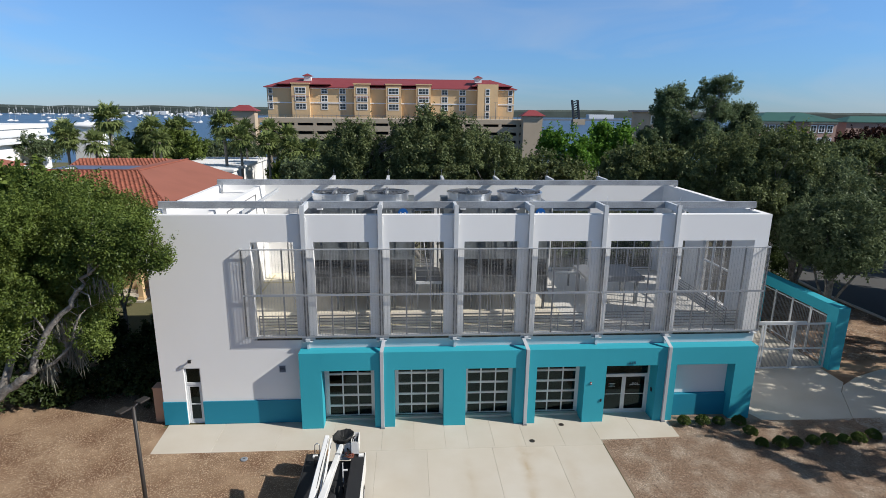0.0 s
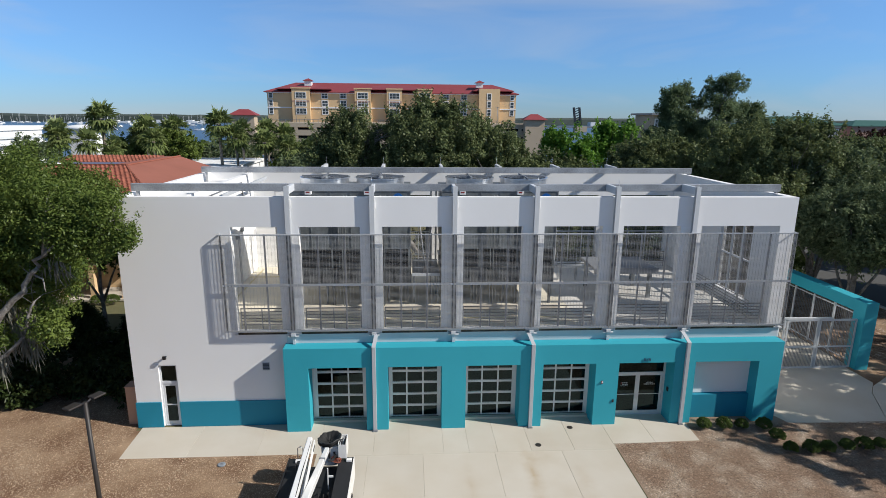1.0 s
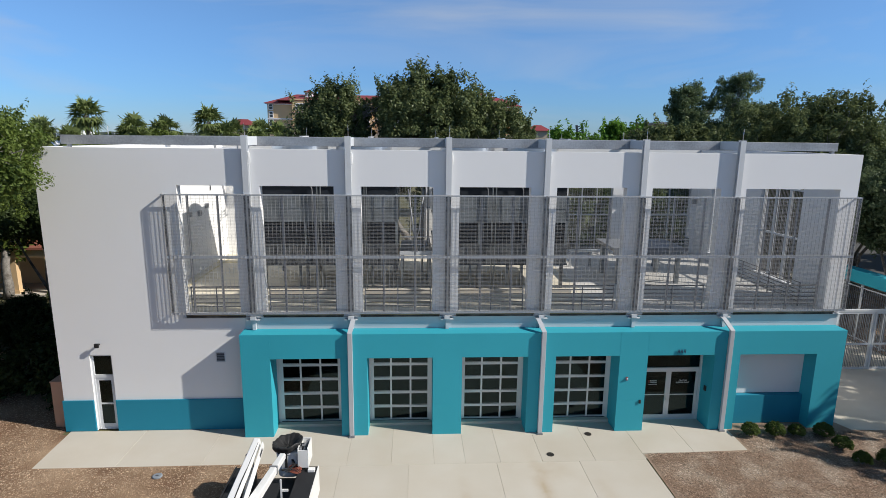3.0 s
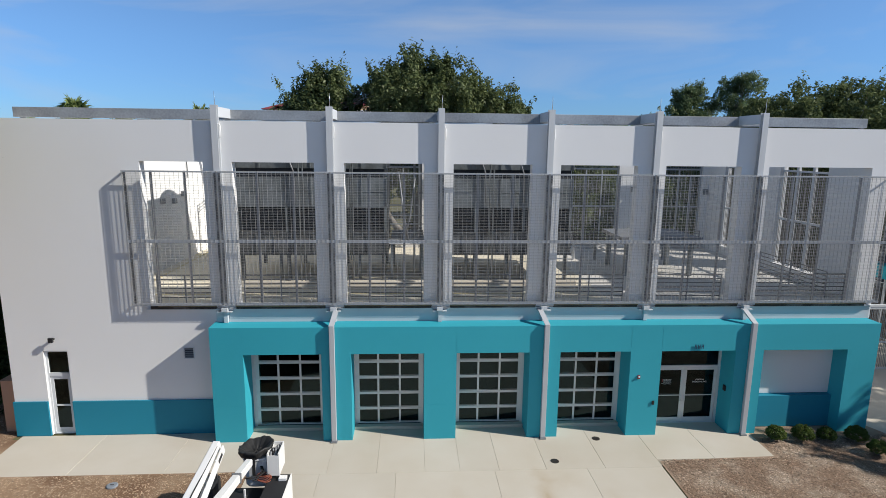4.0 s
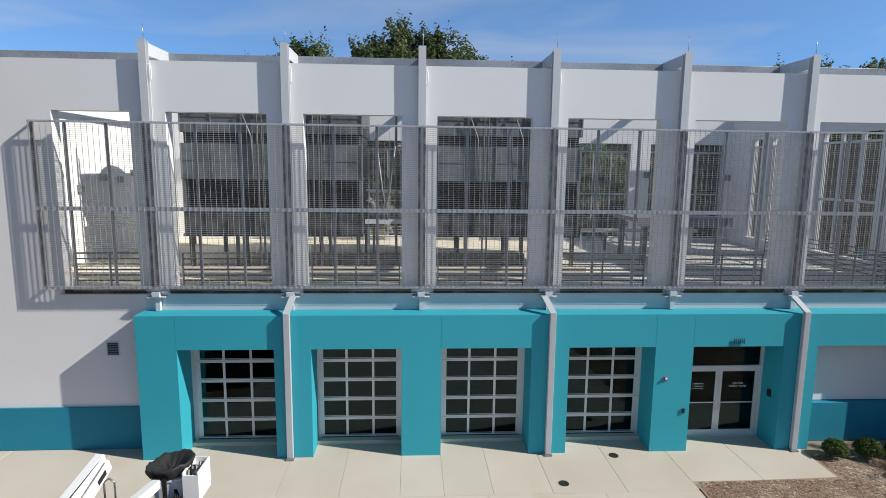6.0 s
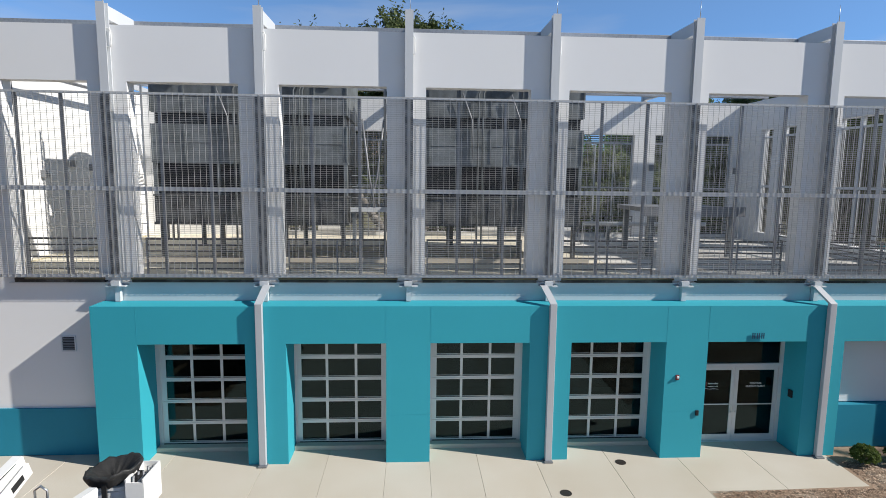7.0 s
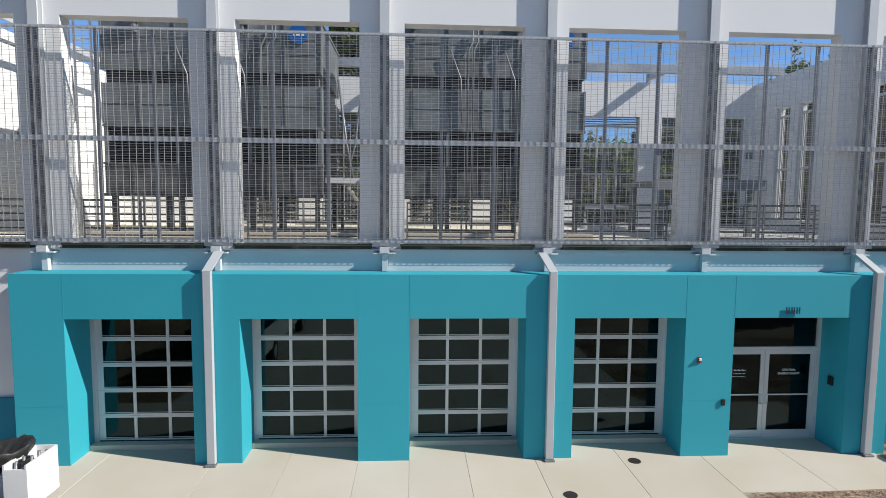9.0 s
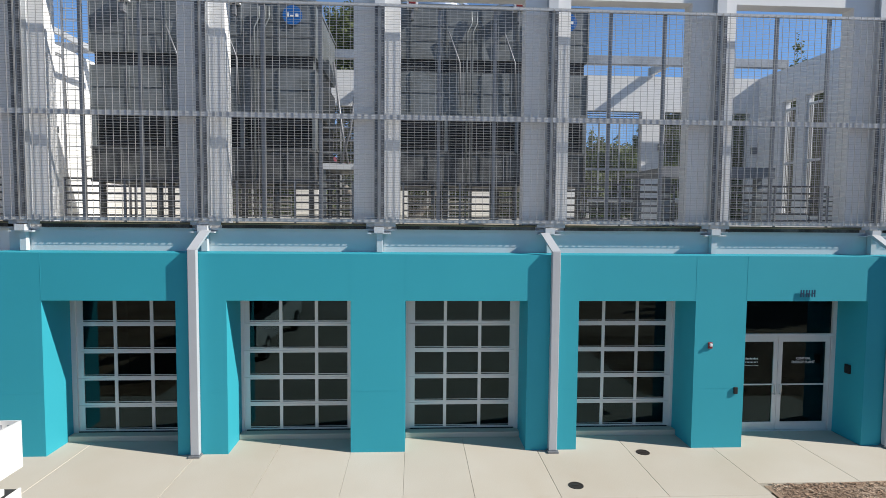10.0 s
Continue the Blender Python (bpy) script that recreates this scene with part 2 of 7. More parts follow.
    "yellow": material("yellow_pipe_paint", (0.24, 0.20, 0.11), 0.5, var=0.5, scale=2, fine=30, bump=0.05),
    "yellow_line": material("yellowish_deck_strip", (0.58, 0.48, 0.20), 0.8, var=0.6, scale=2, fine=20, bump=0.05, tint=(0.5, 0.45, 0.33)),
    "blue": material("blue_badge", (0.01, 0.12, 0.42), 0.4, var=0.05, bump=0),
    "letter": material("white_vinyl_lettering", (0.82, 0.82, 0.82), 0.5, var=0.03, bump=0),
    "board_blue": material("pale_blue_paint", (0.16, 0.32, 0.52), 0.6, var=0.3, scale=1.5, fine=30, bump=0.05, tint=(0.30, 0.40, 0.46)),
    "board_yellow": material("yellow_board_paint", (0.62, 0.50, 0.12), 0.6, var=0.2, scale=2, fine=30, bump=0.05),
    "navy": material("navy_numeral_paint", (0.02, 0.06, 0.12), 0.4, var=0.05, bump=0),
    "red": material("red_plastic", (0.25, 0.03, 0.03), 0.4, var=0.05, bump=0),
    "floor_in": material("plant_room_floor", (0.3, 0.3, 0.29), 0.5, var=0.2, scale=1, fine=20, bump=0.05),
    "door_glass": glass("tinted_door_glass", (0.05, 0.075, 0.072)),
    "far_glass": material("far_window_glass", (0.04, 0.05, 0.06), 0.12, var=0.2, scale=0.5, fine=3, bump=0, spec=0.6),
    "leaf_red": foliage("dark_red_leaves", (0.02, 0.009, 0.008), (0.06, 0.026, 0.018)),
    "leaf_lime": foliage("lime_green_leaves", (0.07, 0.11, 0.012), (0.26, 0.32, 0.03)),
    "leaf_oak": foliage("live_oak_leaves", (0.045, 0.07, 0.026), (0.21, 0.245, 0.105)),
    "leaf_left": foliage("sunlit_oak_leaves", (0.04, 0.075, 0.016), (0.19, 0.245, 0.055)),
    "leaf_airy": foliage("airy_crown_leaves", (0.07, 0.11, 0.05), (0.21, 0.27, 0.14), 0.45),
    # much darker than the other leaves: deep shade is in this colour
    "leaf_shade_dark": foliage("shade_dark_leaves", (0.02, 0.035, 0.012), (0.07, 0.10, 0.03)),
    "leaf_bright": foliage("bright_green_leaves", (0.06, 0.15, 0.02), (0.18, 0.33, 0.05)),
    "leaf_dull": foliage("grey_green_leaves", (0.055, 0.085, 0.04), (0.19, 0.235, 0.12)),
    "leaf_shrub": foliage("shrub_leaves", (0.05, 0.085, 0.018), (0.15, 0.20, 0.05)),
    "leaf_palm": foliage("palm_fronds", (0.06, 0.10, 0.03), (0.23, 0.27, 0.10), 0.25),
}


# ---- building blocks ----
def box(bm, x0, x1, y0, y1, z0, z1, bevel=0.0):
    v = [bm.verts.new((x, y, z)) for z in (z0, z1) for y in (y0, y1) for x in (x0, x1)]
    f = [bm.faces.new([v[i] for i in q]) for q in ((0, 2, 3, 1), (4, 5, 7, 6), (0, 1, 5, 4), (2, 6, 7, 3), (0, 4, 6, 2), (1, 3, 7, 5))]
    if bevel:
        edges = {e for face in f for e in face.edges}
        bmesh.ops.bevel(bm, geom=list(edges), offset=bevel, segments=2, affect="EDGES", profile=0.5)


def cells(bm, xs, ys, zs, filled):
    """A solid of grid cells, with faces only where it meets the open air."""
    nx, ny, nz = len(xs) - 1, len(ys) - 1, len(zs) - 1
    on = lambda i, j, k: 0 <= i < nx and 0 <= j < ny and 0 <= k < nz and filled(i, j, k)
    made = {}

    def vert(i, j, k):
        if (i, j, k) not in made:
            made[i, j, k] = bm.verts.new((xs[i], ys[j], zs[k]))
        return made[i, j, k]
    sides = (((1, 0, 0), ((1, 0, 0), (1, 1, 0), (1, 1, 1), (1, 0, 1))), ((-1, 0, 0), ((0, 0, 0), (0, 0, 1), (0, 1, 1), (0, 1, 0))),
             ((0, 1, 0), ((0, 1, 0), (0, 1, 1), (1, 1, 1), (1, 1, 0))), ((0, -1, 0), ((0, 0, 0), (1, 0, 0), (1, 0, 1), (0, 0, 1))),
             ((0, 0, 1), ((0, 0, 1), (1, 0, 1), (1, 1, 1), (0, 1, 1))), ((0, 0, -1), ((0, 0, 0), (0, 1, 0), (1, 1, 0), (1, 0, 0))))
    for i in range(nx):
        for j in range(ny):
            for k in range(nz):
                if on(i, j, k):
                    for (a, b, c), quad in sides:
                        if not on(i + a, j + b, k + c):
                            bm.faces.new([vert(i + p, j + q, k + r) for p, q, r in quad])


def tube(bm, pts, radii, n=8, cap=True):
    """A tapered tube along a line of points."""
    rings = []
    pts = [Vector(p) for p in pts]
    for i, p in enumerate(pts):
        d = (pts[min(i + 1, len(pts) - 1)] - pts[max(i - 1, 0)]).normalized()
        a = d.cross(Vector((0.31, 0.77, 0.55)))
        if a.length < 0.1:
            a = d.cross(Vector((1, 0, 0)))
        a.normalize()
        b = d.cross(a)
        r = radii[i] if hasattr(radii, "__len__") else radii
        rings.append([bm.verts.new(p + r * (math.cos(2 * math.pi * k / n) * a + math.sin(2 * math.pi * k / n) * b)) for k in range(n)])
    for r0, r1 in zip(rings, rings[1:]):
        for k in range(n):
            bm.faces.new((r0[k], r0[(k + 1) % n], r1[(k + 1) % n], r1[k])).smooth = n > 5
    if cap:
        bm.faces.new(rings[0][::-1])
        bm.faces.new(rings[-1])


def ring(bm, cx, cy, z0, z1, r0, r1, n=32):
    """A hollow cylinder with wall thickness."""
    loops = []
    for r, z in ((r1, z0), (r1, z1), (r0, z1), (r0, z0)):
        loops.append([bm.verts.new((cx + r * math.cos(2 * math.pi * k / n), cy + r * math.sin(2 * math.pi * k / n), z)) for k in range(n)])
    for a, b in zip(loops, loops[1:] + loops[:1]):
        for k in range(n):
            bm.faces.new((a[k], a[(k + 1) % n], b[(k + 1) % n], b[k]))


def mesh_of(name, bm, mat):
    me = bpy.data.meshes.new(name)
    bmesh.ops.recalc_face_normals(bm, faces=bm.faces[:])
    bm.to_mesh(me)
    bm.free()
    me.materials.append(M[mat])
    return me


def quads_mesh(name, verts, mat, per=4):
    """A mesh of loose polygons from an array of their corners."""
    count = len(verts) // per
    me = bpy.data.meshes.new(name)
    me.vertices.add(len(verts))
    me.vertices.foreach_set("co", np.asarray(verts, dtype=np.float32).ravel())
    me.loops.add(count * per)
    me.loops.foreach_set("vertex_index", np.arange(count * per, dtype=np.int32))
    me.polygons.add(count)
    me.polygons.foreach_set("loop_start", np.arange(0, count * per, per, dtype=np.int32))
    me.update(calc_edges=True)
    me.validate()
    me.materials.append(M[mat])
    return me


def thing(name, loc, label, category, group="", kind=""):
    ob = new(name)
    ob.empty_display_size = 0.2
    ob.location = loc
    return tagged(ob, label, category, group, kind)


def part(name, bm, mat, parent, label=""):
    ob = new(name, mesh_of(name, bm, mat) if isinstance(bm, bmesh.types.BMesh) else bm)
    ob.parent = parent
    return tagged(ob, label) if label else ob


def structure(name, bm, mat, label, category):
    return tagged(new(name, mesh_of(name, bm, mat)), label, category, kind="structure")


def boxes(*items, bevel=0.0):
    bm = bmesh.new()
    for b in items:
        box(bm, *b, bevel=bevel)
    return bm


def stain(mat, spots, colour):
    """Rusty run-off marks with ragged edges, at given places on the slab: x, y, half sizes, strength."""
    n, l = mat.node_tree.nodes, mat.node_tree.links
    b = n["Principled BSDF"]
    col = b.inputs["Base Color"].links[0].from_socket
    tc, nz = n.new("ShaderNodeTexCoord"), n.new("ShaderNodeTexNoise")
    nz.inputs["Scale"].default_value, nz.inputs["Detail"].default_value = 1.6, 6
    l.new(tc.outputs["Object"], nz.inputs["Vector"])
    for x, y, a, c, strength in spots:
        mp, gr, mu = n.new("ShaderNodeMapping"), n.new("ShaderNodeTexGradient"), n.new("ShaderNodeMath")
        mp.inputs["Location"].default_value = (-x / a, -y / c, 0)
        mp.inputs["Scale"].default_value = (1 / a, 1 / c, 1)
        gr.gradient_type = "QUADRATIC_SPHERE"
        l.new(tc.outputs["Object"], mp.inputs["Vector"])
        l.new(mp.outputs["Vector"], gr.inputs["Vector"])
        mu.operation = "MULTIPLY"
        l.new(gr.outputs["Fac"], mu.inputs[0])
        rp = n.new("ShaderNodeMapRange")
        rp.inputs["From Min"].default_value, rp.inputs["From Max"].default_value = 0.15, 0.75
        rp.inputs["To Max"].default_value = strength
        l.new(nz.outputs["Fac"], rp.inputs["Value"])
        l.new(rp.outputs["Result"], mu.inputs[1])
        mx = n.new("ShaderNodeMix")
        mx.data_type = "RGBA"
        mx.inputs["B"].default_value = (*colour, 1)
        l.new(mu.outputs[0], mx.inputs["Factor"])
        l.new(col, mx.inputs["A"])
        col = mx.outputs["Result"]
    l.new(col, b.inputs["Base Color"])


stain(M["concrete"], ((-0.6, -3.6, 0.5, 3.0, 1.0), (-0.3, -2.6, 1.3, 1.2, 0.5), (-0.75, -6.4, 0.45, 3.0, 0.9), (-3.2, -4.5, 0.35, 2.8, 0.45), (1.4, -4.2, 0.6, 2.0, 0.4)), (0.38, 0.28, 0.165))

# ---- ground ----
def sheet(name, pts, z, mat, label, category, thick=0.0):
    bm = bmesh.new()
    top = [bm.verts.new((x, y, z)) for x, y in pts]
    bm.faces.new(top)
    if thick:
        low = [bm.verts.new((x, y, z - thick)) for x, y in pts]
        for k in range(len(pts)):
            bm.faces.new((top[k], low[k], low[(k + 1) % len(pts)], top[(k + 1) % len(pts)]))
    return structure(name, bm, mat, label, category)


SHORE = 138.0
bm = bmesh.new()
gx = [-900, -300, -120, -60, -40, -30, -20, -10, 0, 10, 20, 30, 40, 60, 120, 300, 900]
gy = [-300, -120, -60, -40, -30, -20, -10, 0, 10, 20, 30, 40, 60, 90, SHORE]
gv = {(i, j): bm.verts.new((x, y, -0.05 + 0.035 * noise.noise(Vector((x * 0.07, y * 0.07, 0))))) for i, x in enumerate(gx) for j, y in enumerate(gy)}
for i in range(len(gx) - 1):
    for j in range(len(gy) - 1):
        bm.faces.new((gv[i, j], gv[i + 1, j], gv[i + 1, j + 1], gv[i, j + 1]))
structure("ground", bm, "grass", "rough mown grass and soil round the buildings", "ground")
sheet("water", [(-2500, SHORE - 2), (2500, SHORE - 2), (2500, 2400), (-2500, 2400)], -0.6, "water", "blue tidal bay water with small ripples", "water")

# mulch beds
sheet("mulch_bed_west", [(-48, -30), (-9.6, -30), (-9.6, -1.79), (-17.6, -1.79), (-17.7, 0.42), (-18.15, 0.42), (-18.15, 9.0), (-48, 9.0)], -0.006, "mulch", "brown pine-straw mulch bed beside the building", "mulch bed")
sheet("mulch_bed_east", [(3.45, -30), (40, -30), (40, -0.3), (17.6, -0.3), (12.65, -0.25), (11.95, 0.75), (11.86, -0.004), (10.768, -0.004), (10.768, 0.455), (7.712, 0.455), (7.712, -0.004), (7.2, -0.004), (7.4, -1.48), (3.5, -1.66)], -0.006, "mulch_dark", "reddish brown bark mulch bed with dry leaf litter", "mulch bed")
sheet("mulch_bed_gate", [(19.2, 2.8), (31, 2.8), (31.0, 21), (14.5, 21), (14.5, 14.1), (20.4, 14), (20.4, 6.0), (19.2, 5.5)], -0.006, "mulch", "bark mulch behind the gate pier", "mulch bed")


def scatter(name, region, count, size, mat, label, seed):
    """Loose chips of bark, each a small tilted sliver with four corners and a raised ridge."""
    r = np.random.default_rng(seed)
    x0, x1, y0, y1, inside = region
    p = np.stack((r.uniform(x0, x1, count), r.uniform(y0, y1, count)), 1)
    p = p[[inside(a, b) for a, b in p]]
    c = len(p)
    a, s, h = r.uniform(0, 6.283, c), size * r.uniform(0.5, 2.2, c), r.uniform(0.004, 0.018, c)
    u, w = np.stack((np.cos(a), np.sin(a)), 1), np.stack((-np.sin(a), np.cos(a)), 1)
    wid = s * r.uniform(0.14, 0.42, c)
    v = np.zeros((c, 4, 3))
    for k, (f, g, z) in enumerate(((-1, 0, 0), (0, -1, 1), (1, 0, 0.4), (0, 1, 0.7))):
        v[:, k, :2] = p + u * (f * s)[:, None] + w * (g * wid)[:, None]
        v[:, k, 2] = 0.004 + h * z
    ob = new(name, quads_mesh(name, v.reshape(-1, 3), mat))
    return tagged(ob, label, "mulch", kind="stuff")


west_in = lambda x, y: y < -1.85 or x < -18.2
east_in = lambda x, y: y < -1.62 or (x > 7.6 and y < -0.1) or False
scatter("bark_chips_west", (-30, -9.7, -9, 5.0, west_in), 110000, 0.026, "chips", "loose pine straw and bark chips", 3)
scatter("bark_chips_gate", (20.9, 31, 5.0, 20.5, lambda x, y: y > 6.5 or x < 21.2), 16000, 0.06, "chips_grey", "grey stones and leaf litter beside the gate pier", 6)
scatter("bark_chips_east", (3.6, 19, -9, -0.3, east_in), 120000, 0.026, "chips_grey", "loose weathered bark chips and leaf litter", 4)

scatter("leaf_litter_east", (3.6, 19, -9, -0.3, east_in), 5200, 0.036, "litter", "pale dry leaves and broad bark flakes lying on the mulch", 7)

# concrete: strip along the wall, drive, gate apron and path
conc = thing("concrete_apron", (0, 0, 0), "pale broom-finished concrete apron and driveway with sawn joints", "paving", kind="structure")
bed = boxes((-17.8, 7.4, -1.9, 0.6, -0.14, -0.012), (-9.55, 3.4, -30, -1.95, -0.14, -0.012))
part("joint_bed", bed, "joint", conc)


def slab(pts, z=0.0, thick=0.12, parent=conc):
    cx, cy = sum(p[0] for p in pts) / len(pts), sum(p[1] for p in pts) / len(pts)
    bm = bmesh.new()
    ins = 0.004
    lo, md, hi = [], [], []
    for x, y in pts:
        d = Vector((cx - x, cy - y)).normalized()
        lo.append(bm.verts.new((x + d.x * ins, y + d.y * ins, z - thick)))
        md.append(bm.verts.new((x + d.x * ins, y + d.y * ins, z - 0.008)))
        hi.append(bm.verts.new((x + d.x * ins * 2.6, y + d.y * ins * 2.6, z)))
    n = len(pts)
    for a, b in ((lo, md), (md, hi)):
        for k in range(n):
            bm.faces.new((a[k], a[(k + 1) % n], b[(k + 1) % n], b[k]))
    bm.faces.new(hi)
    part("slab", bm, "concrete", parent)


strip_x = [-17.95, -15.1, -12.2, -9.6, -7.2, -5.65, -4.14, -3.04, -1.8, -0.3, 1.6, 3.45, 5.4, 7.46]
for a, b in zip(strip_x, strip_x[1:]):
    yb = 0.655 if b < -11.0 else 0.72 if b < 4.5 else 0.95
    skew = 0.12 if a < -17 else 0
    yf = -1.8 if b < -9.5 else -2.0 if b < 3.5 else -1.57
    slab([(a + skew, yf), (b, yf + (0.06 if b > 7 else 0)), *([(b + 0.05, -0.003), (6.7, -0.003), (6.7, 0.95), (a, 0.95)] if b > 7 else [(b, yb), (a, yb)])])
drive_x = [-9.6, -7.4, -5.05, -1.95, 1.0, 3.45]
for a, b in zip(drive_x, drive_x[1:]):
    for y0, y1 in ((-6.0, -2.0), (-10.0, -6.0), (-14.0, -10.0), (-18, -14), (-24, -18), (-30, -24)):
        slab([(a, y0), (b, y0), (b, y1), (a, y1)])

gate_apron = thing("gate_apron", (0, 0, 0), "grey concrete apron before the gate, dappled by tree shade", "paving", kind="structure")
slab([(12.5, -0.22), (17.31, -0.5), (19.0, 2.5), (20.0, 3.6), (19.95, 5.6), (13.0, 5.7), (11.95, 1.0)], 0.0, 0.12, gate_apron)
path_e = thing("footpath", (0, 0, 0), "pale concrete footpath curving past the gate", "path", kind="structure")
slab([(17.33, -0.5), (17.56, -2.05), (22, -3.2), (31, -1.0), (31, 6.3), (23.48, 5.1), (21.22, 4.2), (19.7, 3.25), (19.03, 2.5)], 0.0, 0.12, path_e)
# yard floor behind the gate
sheet("gate_yard_floor", [(12.0, 5.75), (20.3, 5.75), (20.3, 13.4), (12.0, 13.4)], 0.002, "concrete", "concrete floor of the gated service yard", "paving")

sheet("car_park", [(-60, -46), (60, -46), (60, -30.05), (-60, -30.05)], 0.002, "asphalt", "asphalt car park across the drive", "paving", 0.1)
sheet("road_east", [(31.4, 11), (70, 11), (70, 40), (33, 40), (31.0, 20)], 0.008, "asphalt", "asphalt lane beyond the gate, in tree shade", "road", 0.1)
sheet("kerb_east", [(31.05, 11), (31.38, 11), (30.98, 20), (32.98, 40), (32.65, 40), (30.65, 20)], 0.1, "concrete", "concrete kerb along the lane", "kerb", 0.2)
# street behind the trees
sheet("road", [(8, 24), (31, 25.7), (31, 33), (8, 31)], 0.0, "asphalt", "asphalt street beyond the trees", "road", 0.1)
sheet("kerb_strip", [(8, 23.2), (30.6, 24.9), (30.6, 25.6), (8, 23.98)], 0.12, "concrete", "concrete kerb and footway along the street", "kerb", 0.2)


def drain_cover(x, y, r=0.135):
    t = thing("drain_cover", (x, y, 0.0), "round rusty brown cast-iron cleanout cover set in concrete", "drain cover", "drain covers")
    bm = bmesh.new()
    ring(bm, 0, 0, -0.03, 0.008, r * 0.82, r, 28)
    part("rim", bm, "bronze", t)
    bm = bmesh.new()
    tube(bm, [(0, 0, -0.03), (0, 0, 0.005)], r * 0.81, 28)
    box(bm, -0.06, 0.06, -0.012, 0.012, 0.004, 0.009)
    part("lid", bm, "bronze", t, "rusty brown iron lid")


drain_cover(1.87, -0.19)
drain_cover(0.07, -1.55)

t = thing("valve_cover", (-13.4, -2.4, 0.0), "round blue-grey plastic valve cover in the mulch", "valve cover")
bm = bmesh.new()
tube(bm, [(0, 0, -0.02), (0, 0, 0.035), (0, 0, 0.045)], [0.16, 0.16, 0.13], 20)
part("lid", bm, "slate", t)
part("hand_grip", boxes((-0.05, 0.05, -0.015, 0.015, 0.044, 0.055)), "black", t)

# ---- the plant building: walls ----
WY, WB = 0.72, 12.0      # front wall face, back wall inner face
X0, X1 = -18.1, 12.0
DECK = 4.6
FIN_X = [-10.8, -7.2, -3.6, 0.0, 3.6, 7.2]
OPEN = [(-13.3, -11.3)] + [(f + 0.42, f + 3.05) for f in FIN_X[:5]] + [(7.62, 11.3)]
TOP, BAND = 10.72, 9.42

# front wall, upper storey and the lower west part
xs = sorted({X0, X1, -11.2, -16.98, -16.18} | {e for o in OPEN for e in o})
zs = [0.0, 3.06, 4.05, DECK + 0.02, BAND, TOP]
bm = bmesh.new()


def front_filled(i, j, k):
    x, z = (xs[i] + xs[i + 1]) / 2, (zs[k] + zs[k + 1]) / 2
    if z < 4.05 and x > -11.2:
        return False
    if z < 3.06 and -16.98 < x < -16.18:
        return False
    return not (DECK < z < BAND and any(a < x < b for a, b in OPEN))


cells(bm, xs, [WY, WY + 0.35], zs, front_filled)
structure("wall_front", bm, "white", "white stucco front wall with open bays and deep parapet", "wall")

# back wall: same bays
bm = bmesh.new()
bxs = sorted({X0, X1} | {e for o in OPEN[1:] for e in o})
BACK_SILL = 4.78
BACK_HEAD = 9.28
bzs = [0.0, BACK_SILL, BACK_HEAD, TOP]
cells(bm, bxs, [WB, WB + 0.35], bzs, lambda i, j, k: not (k == 1 and any(a < (bxs[i] + bxs[i + 1]) / 2 < b for a, b in OPEN[1:])))
structure("wall_back", bm, "white", "white stucco back wall with open bays", "wall")

# west end wall and the solid block beside the yard
bm = bmesh.new()
box(bm, X0, X0 + 0.3, WY + 0.352, WB - 0.002, 0, TOP)
structure("wall_west", bm, "white", "plain white stucco end wall", "wall")
bm = bmesh.new()
box(bm, -15.6, -15.3, WY + 0.352, WB - 0.002, DECK, TOP - 0.06)
structure("wall_yard_west", bm, "white", "sunlit white wall of the rooftop yard", "wall")
bm = bmesh.new()
box(bm, X0 + 0.302, -15.602, WY + 0.352, WB - 0.002, 10.1, 10.25)
structure("roof_west", bm, "white", "white roof membrane over the stair block", "roof")

# east wall with tall slots
bm = bmesh.new()
slots = [(3.2, 6.08), (8.2, 9.15), (9.65, 10.45)]
ys = sorted({WY + 0.352, WB - 0.002} | {e for s in slots for e in s})
ezs = [0.0, DECK + 0.42, 9.45, TOP]
cells(bm, [X1 - 0.35, X1], ys, ezs, lambda i, j, k: not (k == 1 and any(a < (ys[j] + ys[j + 1]) / 2 < b for a, b in slots)))
structure("wall_east", bm, "white", "white stucco end wall with tall grilled slots", "wall")

structure("floor_deck", boxes((-15.298, 2.6, WY + 0.352, WB - 0.002, 4.4, DECK)), "deck", "stained concrete deck of the open plant yard", "floor")
structure("floor_deck_east", boxes((2.602, X1 - 0.352, WY + 0.352, WB - 0.002, 4.4, DECK + 0.004)), "membrane", "pale grey coated deck of the yard's open east half", "floor")
structure("floor_ground", boxes((X0 + 0.32, X1 - 0.36, 1.0, WB - 0.01, -0.1, 0.004)), "floor_in", "grey floor of the plant room", "floor")
# near-black backing paints the room's darkness behind the door glass
structure("wall_plant_room", boxes((-11.0, X1 - 0.36, 5.0, 5.15, 0.006, 4.38)), "louvre_shade", "near-black wall standing in for the plant room's unlit depth", "wall")

# steel cap beams on all four sides
for nm, y in (("cap_beam_front", 2.1), ("cap_beam_back", 10.7)):
    bm = boxes((X0 + 0.25, X1 - 0.05, y - 0.1, y + 0.1, 10.81, 11.14), bevel=0.01)
    for x in (X0 + 0.5, X1 - 0.2):
        box(bm, x - 0.06, x + 0.06, y - 0.06, y + 0.06, 10.26 if x < -15 else 10.3, 10.81)
    tagged(new(nm, mesh_of(nm, bm, "beam_zinc")), "long grey painted steel channel beam above the parapet", "beam", "cap beams", kind="structure")
bm = boxes((-14.13, -14.05, WY + 0.352, 1.97, 10.42, 10.6), (-14.13, -14.05, 2.23, 10.57, 10.42, 10.6))
structure("cross_beam", bm, "steel", "grey steel cross beam over the yard", "beam")

